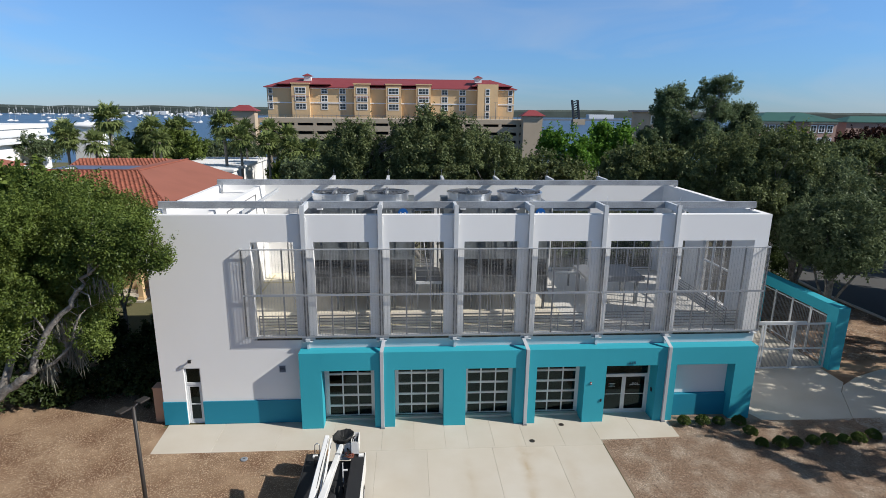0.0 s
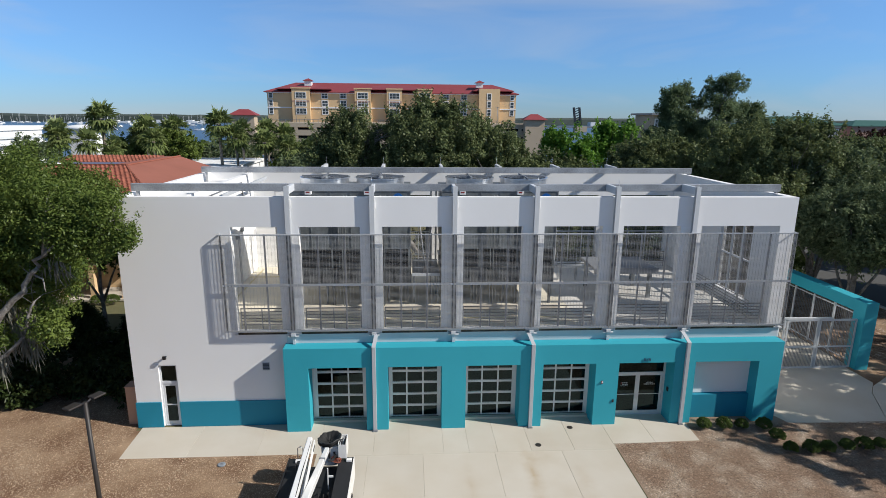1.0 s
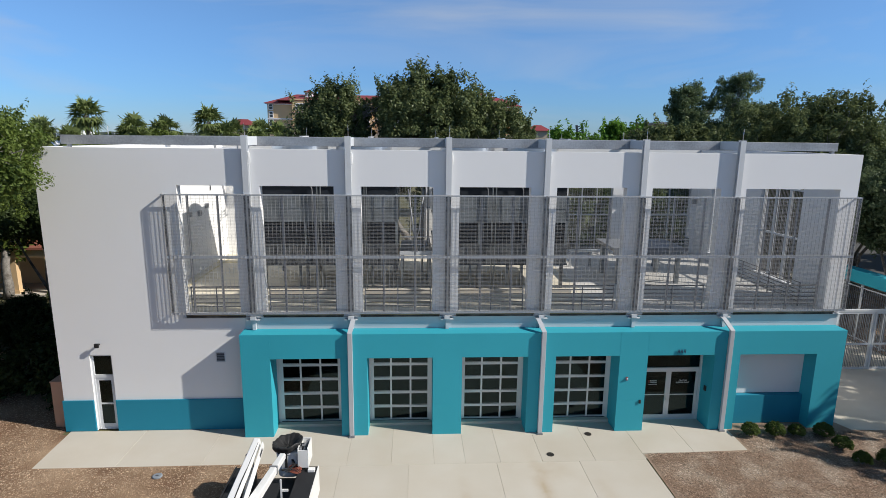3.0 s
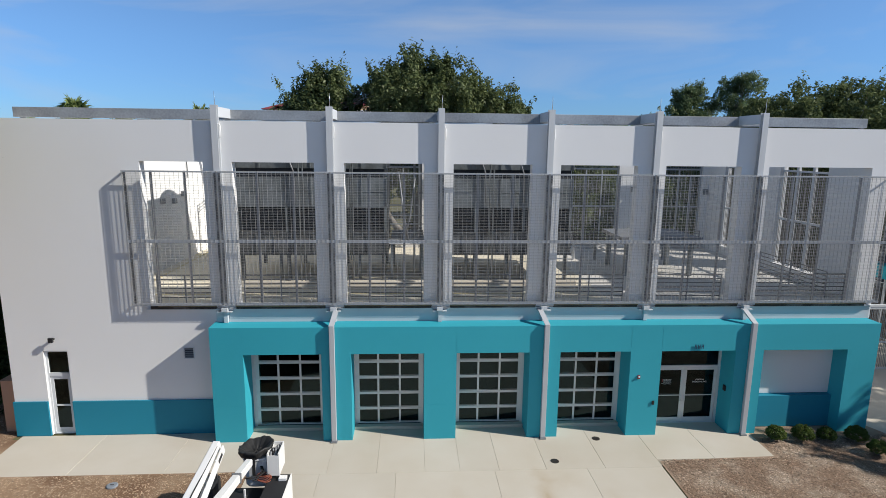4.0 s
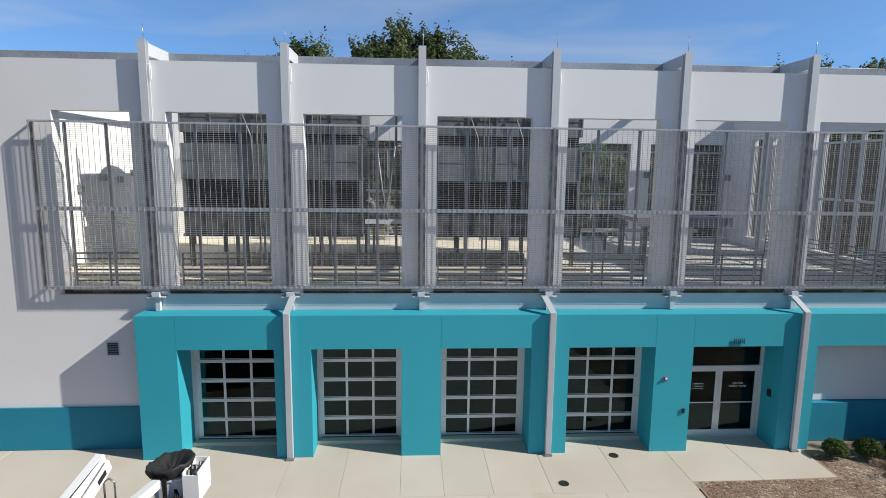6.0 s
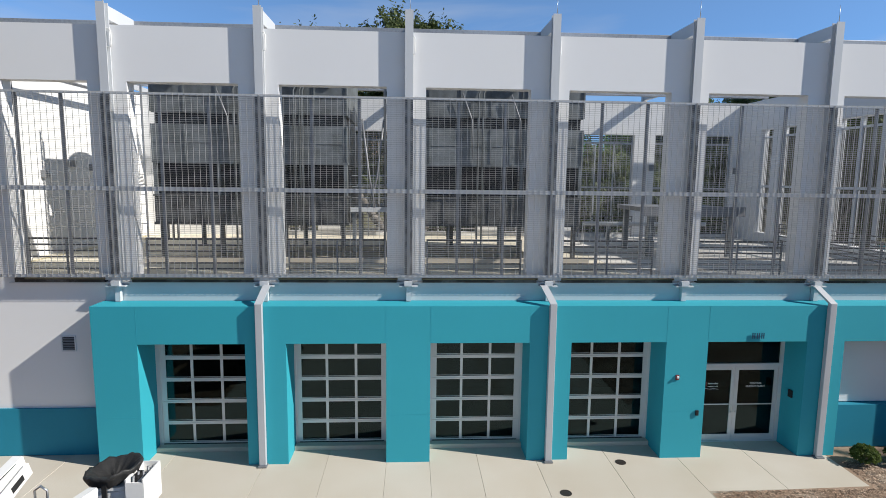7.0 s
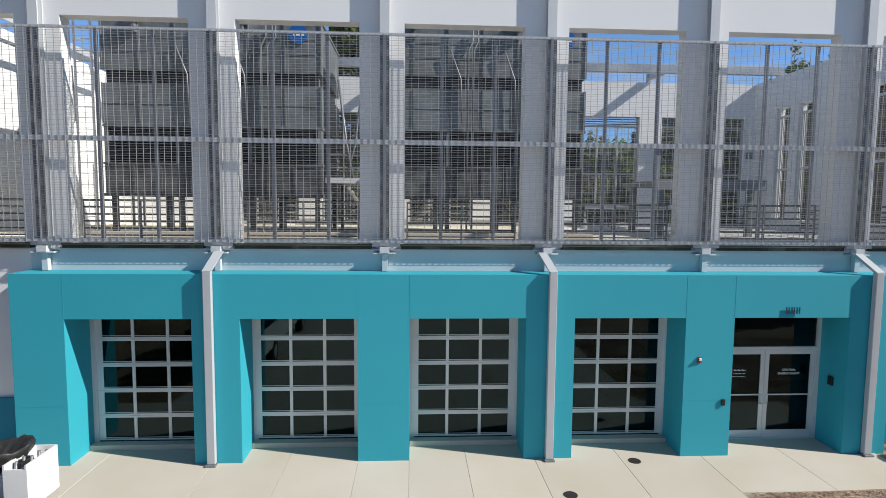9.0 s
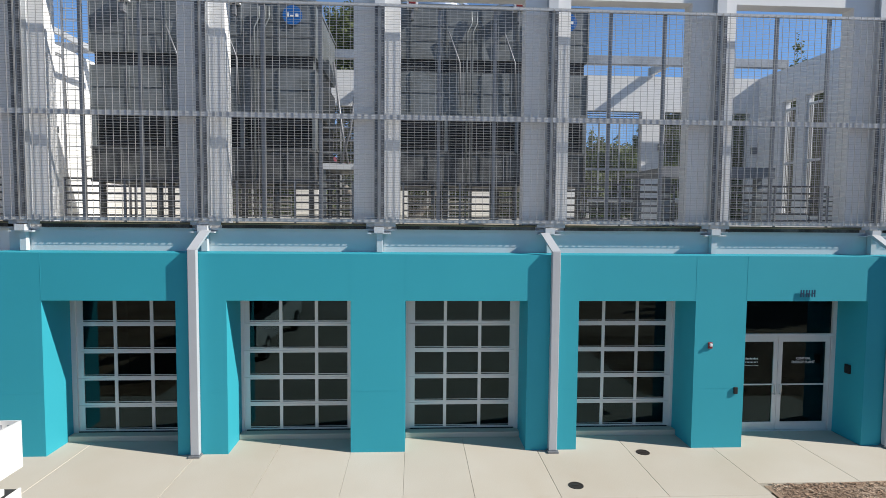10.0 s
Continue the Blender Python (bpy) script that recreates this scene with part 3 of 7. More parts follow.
# ---- fins: steel columns before the upper wall ----
def fin():
    t = thing("steel_fin", (0, 0, 0), "pale grey steel column before the white wall, tied to the beam", "column", "steel fins")
    bm = bmesh.new()
    box(bm, -0.10, 0.10, 0.53, 0.545, 4.62, 11.2)
    box(bm, -0.10, 0.10, 0.695, 0.718, 4.62, 11.2)
    box(bm, -0.012, 0.012, 0.545, 0.695, 4.62, 11.2)
    part("column", bm, "fin", t)
    bm = bmesh.new()
    box(bm, -0.075, 0.075, 0.72, 1.998, 10.84, 11.16, bevel=0.008)
    part("arm", bm, "fin", t)
    bm = boxes((-0.1, 0.1, 0.44, 0.655, 4.475, 4.6), (-0.24, 0.24, 0.46, 0.655, 4.45, 4.475), (-0.05, 0.07, 0.52, 0.64, 4.07, 4.45))
    part("base_plate", bm, "fin", t)
    for a, b in ((-0.27, -0.102), (0.102, 0.34)):
        part("gusset_plate", boxes((a, b, 0.537, 0.552, 4.605, 4.80)), "steel", t)
    bm = bmesh.new()
    tube(bm, [(0.02, 0.64, 11.19), (0.02, 0.64, 11.62)], [0.012, 0.005], 6)
    part("lightning_rod", bm, "bright_metal", t)
    bm = bmesh.new()
    tube(bm, [(0.03, 0.66, 10.2), (0.13, 0.66, 10.2), (0.15, 0.66, 10.3), (0.15, 0.66, 10.55), (0.12, 0.66, 10.62), (0.03, 0.66, 10.62)], 0.014, 6)
    part("cable_loop", bm, "letter", t, "white cable loop")
    return t


f0 = fin()
f0.location = (FIN_X[0], 0, 0)
for x in FIN_X[1:]:
    copy_thing(f0, pose(x, 0, 0))
# fins of the back face, seen above the parapet
bm = boxes((-0.10, 0.10, 12.4, 12.6, 0.0, 11.2), (-0.075, 0.075, 10.83, 12.4, 10.86, 11.19))
for x in FIN_X:
    b = thing("steel_fin", (x, 0, 0), "pale grey steel column behind the back wall", "column", "back steel fins")
    if x == FIN_X[0]:
        me = mesh_of("column", bm, "fin")
        bm2 = bmesh.new()
        tube(bm2, [(0, 12.5, 11.19), (0, 12.5, 11.65)], [0.012, 0.005], 6)
        rod = mesh_of("lightning_rod", bm2, "bright_metal")
    part("column", me, "", b)
    part("lightning_rod", rod, "", b)

# ledge channel under the screen
bm = boxes((-13.4, X1 + 0.05, 0.60, 0.717, 4.51, 4.545), (-11.15, X1 - 0.1, 0.66, 0.717, 4.062, 4.51))
structure("ledge_beam", bm, "fin", "pale grey painted steel ledge running under the mesh screen", "ledge")
bm = bmesh.new()
for k, (a, b) in enumerate(zip([-13.3] + FIN_X, FIN_X + [11.9])):
    tube(bm, [(a + 0.3, 0.58, 4.635), (b - 0.25, 0.58, 4.635)], 0.026, 8)
structure("ledge_pipe", bm, "yellow", "thin yellow pipe running along the ledge", "pipe")
# added strip: dark gap under the screen and its debris, as colour
bm = boxes(*[(a + 0.36, b - 0.3, 0.56, 0.71, 4.546, 4.655) for a, b in zip([-13.6] + FIN_X, FIN_X + [11.9])])
structure("ledge_gutter", bm, "tray", "dark strip painting the shaded gap and debris on the ledge", "gutter")

# ---- mesh screen ----
SY, SZ0, SZ1 = 0.47, 4.69, 9.14


def grating(w, h, deep=0.006):
    """One welded grating: upright bars and close horizontal rods, in one mesh."""
    bm = bmesh.new()
    n = max(2, round(w / 0.145))
    for k in range(n + 1):
        x = w * k / n
        box(bm, x - 0.003, x + 0.003, -0.008, deep, 0, h)
    m = round(h / 0.052)
    for k in range(m + 1):
        z = h * k / m
        box(bm, 0, w, -0.009, -0.003, z - 0.0027, z + 0.0027)
    return bm


def screen_panel(x0, x1, posts, label="galvanised welded mesh screen with grey posts before an open bay"):
    t = thing("mesh_screen", (x0, SY, SZ0), label, "screen", "mesh screen panels")
    w, h = x1 - x0, SZ1 - SZ0
    g = part("grating", grating(w, h), "galv", t)
    tagged(g, kind="stuff")
    part("top_rail", boxes((0, w, 0.013, 0.06, h - 0.05, h)), "steel", t)
    part("middle_rail", boxes((0, w, 0.013, 0.065, 2.12, 2.22)), "steel", t)
    part("bottom_rail", boxes((0, w, 0.013, 0.065, 0.0, 0.07)), "steel", t)
    for p in posts:
        part("post", boxes((p - 0.035, p + 0.035, 0.066, 0.12, 0.0, h)), "galv_dark", t)
    for p in (0.06, w - 0.06):
        bm = boxes((p - 0.03, p + 0.03, 0.013, 0.045, 0.071, 2.118), (p - 0.03, p + 0.03, 0.013, 0.045, 2.222, h - 0.052))
        part("clamp_strip", bm, "clamp", t)
    return t


ends = [-13.75] + FIN_X + [12.02]
for k, (a, b) in enumerate(zip(ends, ends[1:])):
    w = b - a
    posts = [0.85, 1.9] if k == 0 else [1.22, 2.38] if k < 6 else [1.2, 2.4, 3.6]
    screen_panel(a + 0.008, b - 0.008, posts)
# returns of the screen at its two ends
for nm, x, depth in (("west", -13.75, 0.22), ("east", 12.02, 1.5)):
    t = thing("mesh_screen_return", (x, SY + 0.02, SZ0), "narrow end panel of the galvanised mesh screen", "screen", "mesh screen returns")
    me = mesh_of("grating", grating(depth, SZ1 - SZ0), "galv")
    g = tagged(new("grating", me), kind="stuff")
    g.parent = t
    g.rotation_euler = (0, 0, math.pi / 2)
    part("top_rail", boxes((-0.03, 0.03, 0.0, depth, SZ1 - SZ0 - 0.05, SZ1 - SZ0)), "steel", t)
    part("bottom_rail", boxes((-0.03, 0.03, 0.0, depth, -0.02, 0.05)), "steel", t)

# mesh in the back bays and grilles in the east slots
for a, b in OPEN[1:]:
    t = thing("back_bay_screen", (a, WB + 0.17, BACK_SILL), "galvanised mesh screen with grey frame filling a back bay", "screen", "back bay screens")
    w, h = b - a, BACK_HEAD - BACK_SILL
    mesh = part("grating", grating(w, h), "galv", t)
    tagged(mesh, kind="stuff")
    for p in (0.03, w - 0.03):
        part("jamb", boxes((p - 0.03, p + 0.03, 0.01, 0.07, 0, h)), "fin", t)
    for p in (w / 3, 2 * w / 3):
        part("post", boxes((p - 0.03, p + 0.03, 0.012, 0.07, 0, h - 0.44)), "fin", t)
    part("middle_rail", boxes((0.06, w - 0.06, 0.014, 0.06, 2.05, 2.13)), "fin", t)
    part("head_rail", boxes((0.06, w - 0.06, 0.014, 0.06, h - 0.43, h - 0.34)), "fin", t)
    part("head_louvre", boxes(*[(0.06, w - 0.06, 0.02, 0.06, h - 0.31 + 0.1 * k, h - 0.27 + 0.1 * k) for k in range(3)]), "louvre_shade", t)
for a, b in slots:
    t = thing("slot_grille", (X1 - 0.18, a, DECK + 0.42), "tall grille of dark bars in a white frame", "grille", "slot grilles")
    w, h = b - a, 9.45 - DECK - 0.42
    bars = [w / 3, 2 * w / 3] if w > 2 else []
    ends_y = [0.06] + [e for m in bars for e in (m - 0.07, m + 0.07)] + [w - 0.06]
    part("frame", boxes((-0.05, 0.05, 0, 0.06, 0, h), (-0.05, 0.05, w - 0.06, w, 0, h), *[(-0.05, 0.05, m - 0.07, m + 0.07, 0, h) for m in bars]), "white_trim", t)
    for c0, c1 in zip(ends_y[::2], ends_y[1::2]):
        part("cross_rail", boxes((-0.045, 0.045, c0, c1, 1.95, 2.04)), "white_trim", t)
        part("cross_rail", boxes((-0.045, 0.045, c0, c1, h - 0.38, h - 0.30)), "white_trim", t)
        for y in np.arange(c0 + 0.05, c1, 0.095):
            part("slat", boxes((-0.012, 0.012, y - 0.008, y + 0.008, 0.0, h - 0.39)), "rail_steel", t)

# ---- teal ground-floor front ----
DOORS = [(-10.14, -7.58), (-6.59, -4.14), (-3.04, -0.54), (0.52, 2.98)]
ENTRY, NICHE = (4.07, 6.71), (7.71, 10.77)
holes = DOORS + [ENTRY, NICHE]
TEAL_L, TEAL_R, TEAL_T, HEAD, RECESS = -11.2, 11.86, 4.06, 3.12, 0.78
DOOR_Y, ENTRY_Y = 0.967, 0.9
txs = sorted({TEAL_L, TEAL_R} | {e for h in holes for e in h})
bm = bmesh.new()
cells(bm, txs, [0.0, 1.25], [0.0, HEAD, TEAL_T], lambda i, j, k: not (k == 0 and any(a < (txs[i] + txs[i + 1]) / 2 < b for a, b in holes)))
structure("portal_front", bm, "teal", "turquoise stucco ground-floor front with deep square openings", "wall")
structure("wall_east_lower", boxes((TEAL_R - 0.2, X1 - 0.001, RECESS + 0.21, 1.07, 0, 4.04)), "teal", "turquoise stucco end of the ground floor", "wall")
# score lines in the stucco
bm = bmesh.new()
for x in (-4.14, -3.04, 2.98, 4.07, -10.14):
    box(bm, x - 0.006, x + 0.006, -0.0025, 0.001, HEAD + 0.02, TEAL_T - 0.01)
for a, b in ((-4.12, -3.06), (3.0, 4.05), (-7.0, -6.6), (-11.19, -10.16), (0.14, 0.5)):
    box(bm, a, b, -0.0025, 0.001, 1.27, 1.278)
structure("score_lines", bm, "teal", "thin score lines in the turquoise stucco", "trim")
# blind niche
structure("niche_panel", boxes((NICHE[0], NICHE[1], RECESS - 0.12, RECESS + 0.1, 1.22, HEAD - 0.002)), "white", "white stucco panel at the back of the blind niche", "wall")
structure("niche_base", boxes((NICHE[0], NICHE[1], RECESS - 0.32, RECESS + 0.1, 0, 1.2)), "teal_dark", "deep teal base of the blind niche", "wall")
# west base course with a gap for the small door
structure("base_course_west", boxes((X0 - 0.03, -16.99, WY - 0.06, WY - 0.002, 0, 1.25), (-16.17, TEAL_L - 0.002, WY - 0.06, WY - 0.002, 0, 1.25)), "teal_dark", "deep teal painted base course along the white wall", "base course")


def overhead_door(a, b, number):
    t = thing("door_%d" % number, (a, DOOR_Y, 0.0), "closed overhead door of pale aluminium with dark glass panes", "overhead door", "overhead doors", kind="structure")
    w = b - a
    part("jamb", boxes((0.0, w / 2 - 1.18, -0.06, 0.06, 0.121, HEAD - 0.002)), "alu", t)
    part("jamb", boxes((w / 2 + 1.18, w, -0.06, 0.06, 0.121, HEAD - 0.002)), "alu", t)
    part("head", boxes((0.1, w - 0.1, -0.055, 0.055, 3.05, HEAD - 0.002)), "alu", t)
    part("sill", boxes((0.003, w - 0.003, 0.70 - DOOR_Y, 0.06, 0.0, 0.12), bevel=0.01), "concrete", t, "raised concrete sill")
    part("threshold", boxes((0.1, w - 0.1, -0.05, -0.03, 0.12, 0.14)), "rubber", t)
    x0, x1, hh = w / 2 - 1.18, w / 2 + 1.18, 0.589
    for r in range(5):
        lo = 0.118 + r * hh if r else 0.125
        hi = min(0.118 + (r + 1) * hh, 3.05)
        rail_lo = 0.045
        sec = part("door_section", boxes((x0, x1, -0.025, 0.025, lo + 0.003, lo + rail_lo), (x0, x1, -0.025, 0.025, hi - 0.045, hi - 0.003), (x0, x1, -0.034, -0.024, hi - 0.02, hi + 0.0), (x0, x1, -0.012, 0.012, lo + rail_lo + 0.02, lo + rail_lo + 0.03)), "alu", t)
        cw = 0.765
        edge = [x0 + 0.065, w / 2 - cw / 2, w / 2 + cw / 2, x1 - 0.065]
        bm = bmesh.new()
        for c in range(4):
            s = 0.065 if c in (0, 3) else 0.034
            box(bm, edge[c] - s, edge[c] + s, -0.022, 0.022, lo + rail_lo, hi - 0.045)
        part("stile", bm, "alu", sec)
        for c in range(3):
            px0 = edge[c] + (0.065 if c == 0 else 0.034)
            px1 = edge[c + 1] - (0.065 if c == 2 else 0.034)
            part("pane", boxes((px0, px1, -0.004, 0.004, lo + rail_lo, hi - 0.045)), "door_glass", sec)
    return t


for k, (a, b) in enumerate(DOORS):
    overhead_door(a, b, k + 1)


def text_mesh(text, size, name):
    cu = bpy.data.curves.new(name, "FONT")
    cu.body, cu.size, cu.extrude, cu.align_x, cu.align_y = text, size, 0.002, "CENTER", "CENTER"
    tmp = new(name, cu)
    bpy.context.view_layer.update()
    me = bpy.data.meshes.new_from_object(tmp.evaluated_get(bpy.context.evaluated_depsgraph_get()))
    bpy.data.objects.remove(tmp)
    return me


# entrance: transom and two leaves
ent = thing("door_5", (ENTRY[0], ENTRY_Y, 0.0), "closed double glass entrance door in an aluminium frame", "door", kind="structure")
ew = ENTRY[1] - ENTRY[0]
part("frame", boxes((0, 0.09, -0.06, 0.06, 0, HEAD - 0.002), (ew - 0.09, ew, -0.06, 0.06, 0, HEAD - 0.002), (0.09, ew - 0.09, -0.06, 0.06, 2.17, 2.25), (0.09, ew - 0.09, -0.055, 0.055, HEAD - 0.05, HEAD - 0.003), (0.09, ew - 0.09, -0.05, 0.06, 0, 0.025)), "alu", ent)
part("transom_pane", boxes((0.09, ew - 0.09, -0.006, 0.006, 2.25, HEAD - 0.05)), "door_glass", ent)
mid = ew / 2
for s, (a, b) in enumerate(((0.1, mid - 0.004), (mid + 0.004, ew - 0.1))):
    leaf = part("leaf", boxes((a, a + 0.1, -0.025, 0.025, 0.03, 2.165), (b - 0.1, b, -0.025, 0.025, 0.03, 2.165), (a + 0.1, b - 0.1, -0.025, 0.025, 0.03, 0.21), (a + 0.1, b - 0.1, -0.025, 0.025, 2.06, 2.165), (a + 0.1, b - 0.1, -0.02, 0.02, 1.06, 1.09)), "alu", ent)
    part("pane", boxes((a + 0.1, b - 0.1, -0.004, 0.004, 0.21, 1.06), (a + 0.1, b - 0.1, -0.004, 0.004, 1.09, 2.06)), "door_glass", leaf)
    hx = mid - 0.07 if s == 0 else mid + 0.07
    bm = bmesh.new()
    tube(bm, [(hx, -0.025, 0.86), (hx, -0.075, 0.86), (hx, -0.075, 1.08), (hx, -0.025, 1.08)], 0.012, 8)
    part("pull_handle", bm, "bright_metal", leaf, "bright metal pull handle")
    cx = (a + b) / 2
    if s == 1:
        for k, line in enumerate(("CENTRAL", "ENERGY PLANT")):
            me = text_mesh(line, 0.078, "lettering")
            me.materials.append(M["letter"])
            ob = new("lettering", me)
            ob.parent = leaf
            ob.location, ob.rotation_euler = (cx, -0.0075, 1.67 - 0.085 * k), (math.pi / 2, 0, 0)
            tagged(ob, "white vinyl lettering")
    else:
        bm = boxes((cx - 0.19, cx - 0.17, -0.0085, -0.0045, 1.58, 1.71), (cx - 0.165, cx - 0.155, -0.0085, -0.0045, 1.6, 1.7))
        part("emblem", bm, "red", leaf, "small red emblem")
        bm = bmesh.new()
        for k in range(9):
            box(bm, cx - 0.13 + k * 0.033, cx - 0.11 + k * 0.033, -0.0085, -0.0045, 1.65, 1.68 + 0.012 * (k % 3 == 0))
            box(bm, cx - 0.13 + k * 0.033, cx - 0.114 + k * 0.033, -0.0085, -0.0045, 1.575, 1.6)
        tube(bm, [(cx - 0.2, -0.0065, 1.53), (cx - 0.08, -0.0065, 1.51), (cx + 0.05, -0.0065, 1.52), (cx + 0.17, -0.0065, 1.505)], 0.006, 4)
        part("emblem_lines", bm, "letter", leaf, "white plain bars of lettering")

# number over the entrance, as plain bars
t = thing("number_plate", (5.2, -0.03, 3.21), "dark stand-off number bars over the entrance", "sign")
for k in range(3):
    bm = boxes((k * 0.12, k * 0.12 + 0.022, -0.008, 0.004, 0, 0.15), (k * 0.12 + 0.055, k * 0.12 + 0.077, -0.008, 0.004, 0, 0.15), (k * 0.12 + 0.022, k * 0.12 + 0.055, -0.008, 0.004, 0.062, 0.084), (k * 0.12 + 0.03, k * 0.12 + 0.045, 0.004, 0.029, 0.066, 0.08))
    part("bar", bm, "navy", t)

# small west door
t = thing("door_6", (-16.98, WY + 0.14, 0.0), "closed single glass door with dark transom in a white frame", "door", kind="structure")
part("frame", boxes((0, 0.07, -0.05, 0.05, 0, 3.055), (0.73, 0.8, -0.05, 0.05, 0, 3.055), (0.07, 0.73, -0.05, 0.05, 2.12, 2.24), (0.07, 0.73, -0.05, 0.05, 2.99, 3.055), (0.07, 0.73, -0.05, 0.05, 0, 0.03)), "white_trim", t)
part("transom_pane", boxes((0.07, 0.73, -0.006, 0.006, 2.24, 2.99)), "door_glass", t)
leaf = part("leaf", boxes((0.075, 0.17, -0.022, 0.022, 0.035, 2.115), (0.63, 0.725, -0.022, 0.022, 0.035, 2.115), (0.17, 0.63, -0.022, 0.022, 0.035, 0.22), (0.17, 0.63, -0.022, 0.022, 2.0, 2.115), (0.17, 0.63, -0.025, 0.025, 1.02, 1.08)), "white_trim", t)
part("pane", boxes((0.17, 0.63, -0.004, 0.004, 0.22, 1.02), (0.17, 0.63, -0.004, 0.004, 1.08, 2.0)), "door_glass", leaf)
bm = bmesh.new()
tube(bm, [(0.66, -0.022, 1.05), (0.66, -0.07, 1.05), (0.56, -0.07, 1.05)], 0.011, 8)
part("lever_handle", bm, "bright_metal", leaf)

t = thing("wall_lamp", (-16.58, WY, 3.49), "small dark bracket lamp over the side door", "wall lamp")
part("bracket", boxes((-0.04, 0.04, -0.12, 0.0, -0.03, 0.03), bevel=0.008), "black", t)
part("head", boxes((-0.075, 0.075, -0.2, -0.121, -0.08, 0.08), bevel=0.012), "black", t)
part("lens", boxes((-0.055, 0.055, -0.19, -0.13, -0.088, -0.081)), "letter", t)
t = thing("wall_vent", (-12.34, WY - 0.025, 2.74), "small square louvred vent in the white wall", "vent")
part("backing", boxes((0.03, 0.33, 0.0236, 0.0246, 0.03, 0.38)), "black", t)
part("frame", boxes((0, 0.36, 0, 0.024, 0, 0.03), (0, 0.36, 0, 0.024, 0.38, 0.41), (0, 0.03, 0, 0.024, 0.03, 0.38), (0.33, 0.36, 0, 0.024, 0.03, 0.38)), "white_trim", t)
for k in range(5):
    bm = bmesh.new()
    z = 0.05 + k * 0.068
    v = [bm.verts.new(p) for p in ((0.03, 0.002, z), (0.33, 0.002, z), (0.33, 0.02, z + 0.03), (0.03, 0.02, z + 0.03), (0.03, 0.006, z - 0.006), (0.33, 0.006, z - 0.006), (0.33, 0.0232, z + 0.024), (0.03, 0.0232, z + 0.024))]
    for q in ((0, 1, 2, 3), (7, 6, 5, 4), (0, 4, 5, 1), (2, 6, 7, 3), (1, 5, 6, 2), (0, 3, 7, 4)):
        bm.faces.new([v[i] for i in q])
    part("slat", bm, "galv_dark", t)
t = thing("utility_cabinet", (-18.46, 1.3, 0), "peach-painted upright utility cabinet at the wall's end", "cabinet")
part("body", boxes((-0.25, 0.25, -0.3, 0.3, 0, 1.85), bevel=0.02), "peach", t)
part("lid", boxes((-0.27, 0.27, -0.33, 0.33, 1.85, 1.9), bevel=0.01), "peach", t)

# wall devices by the entrance
t = thing("alarm_strobe", (3.31, 0.0, 2.19), "small red and white alarm strobe on the pier", "alarm")
part("back_plate", boxes((-0.045, 0.045, -0.03, 0, -0.065, 0.065), bevel=0.006), "red", t)
part("lens", boxes((-0.028, 0.028, -0.065, -0.03, -0.015, 0.045), bevel=0.008), "letter", t)
t = thing("card_reader", (3.89, -0.02, 1.23), "small dark card reader on the pier", "card reader")
part("body", boxes((-0.04, 0.04, -0.02, 0.02, -0.07, 0.07), bevel=0.008), "black", t)
t = thing("intercom", (ENTRY[1] - 0.02, 0.43, 1.55), "black intercom box on the reveal beside the entrance", "intercom")
part("body", boxes((-0.03, 0.02, -0.07, 0.07, -0.1, 0.1), bevel=0.008), "black", t)


# downpipe columns before the teal front
def downpipe(lean):
    t = thing("downpipe", (0, 0, 0), "grey steel downpipe with a cranked head before turquoise piers", "downpipe", "downpipes")
    bm = bmesh.new()
    for (y0, y1), (z0, z1) in (((-0.14, -0.02), (0.04, 4.14)),):
        box(bm, -0.085, 0.085, y0, y1, z0, z1, bevel=0.012)
    part("shaft", bm, "steel", t)
    bm = bmesh.new()
    v = []
    for y, z, dx in ((-0.14, 4.14, 0.0), (-0.02, 4.14, 0.0), (0.46, 4.5, lean), (0.32, 4.5, lean)):
        v += [bm.verts.new((dx - 0.088, y, z)), bm.verts.new((dx + 0.088, y, z))]
    for q in ((0, 1, 3, 2), (2, 3, 5, 4), (4, 5, 7, 6), (6, 7, 1, 0), (0, 2, 4, 6), (1, 7, 5, 3)):
        bm.faces.new([v[i] for i in q])
    part("head", bm, "steel", t)
    part("shoe", boxes((-0.11, 0.11, -0.2, -0.01, 0, 0.04), bevel=0.006), "galv_dark", t)
    return t


d0 = downpipe(0.09)
d0.location = (-7.2, 0, 0)
d0 = downpipe(-0.14)
copy_thing(d0, pose(7.22, 0, 0))

# ---- rooftop yard ----
def guard_rail(x0, x1, y=1.15):
    t = thing("guard_rail", (x0, y, DECK), "grey steel guard rail behind an open bay", "railing", "guard rails")
    w = x1 - x0
    for p in (0.02, w / 2, w - 0.02):
        part("post", boxes((p - 0.02, p + 0.02, -0.02, 0.02, 0, 0.96)), "galv_dark", t)
    for k in range(6):
        bm = bmesh.new()
        z = 0.97 - k * 0.155
        tube(bm, [(0, 0, z), (w, 0, z)], 0.021 if k else 0.026, 6)
        part("rail", bm, "rail_steel", t)


for a, b in OPEN:
    guard_rail(a + 0.05, b - 0.05)
for a, b in OPEN[1:]:
    guard_rail(a + 0.05, b - 0.05, 11.7)
t = thing("guard_rail", (X1 - 1.2, 1.5, DECK), "grey steel guard rail along the east wall", "railing", "guard rails")
for p in (0.0, 2.0, 4.0, 6.0):
    part("post", boxes((-0.02, 0.02, p - 0.02, p + 0.02, 0, 0.96)), "galv_dark", t)
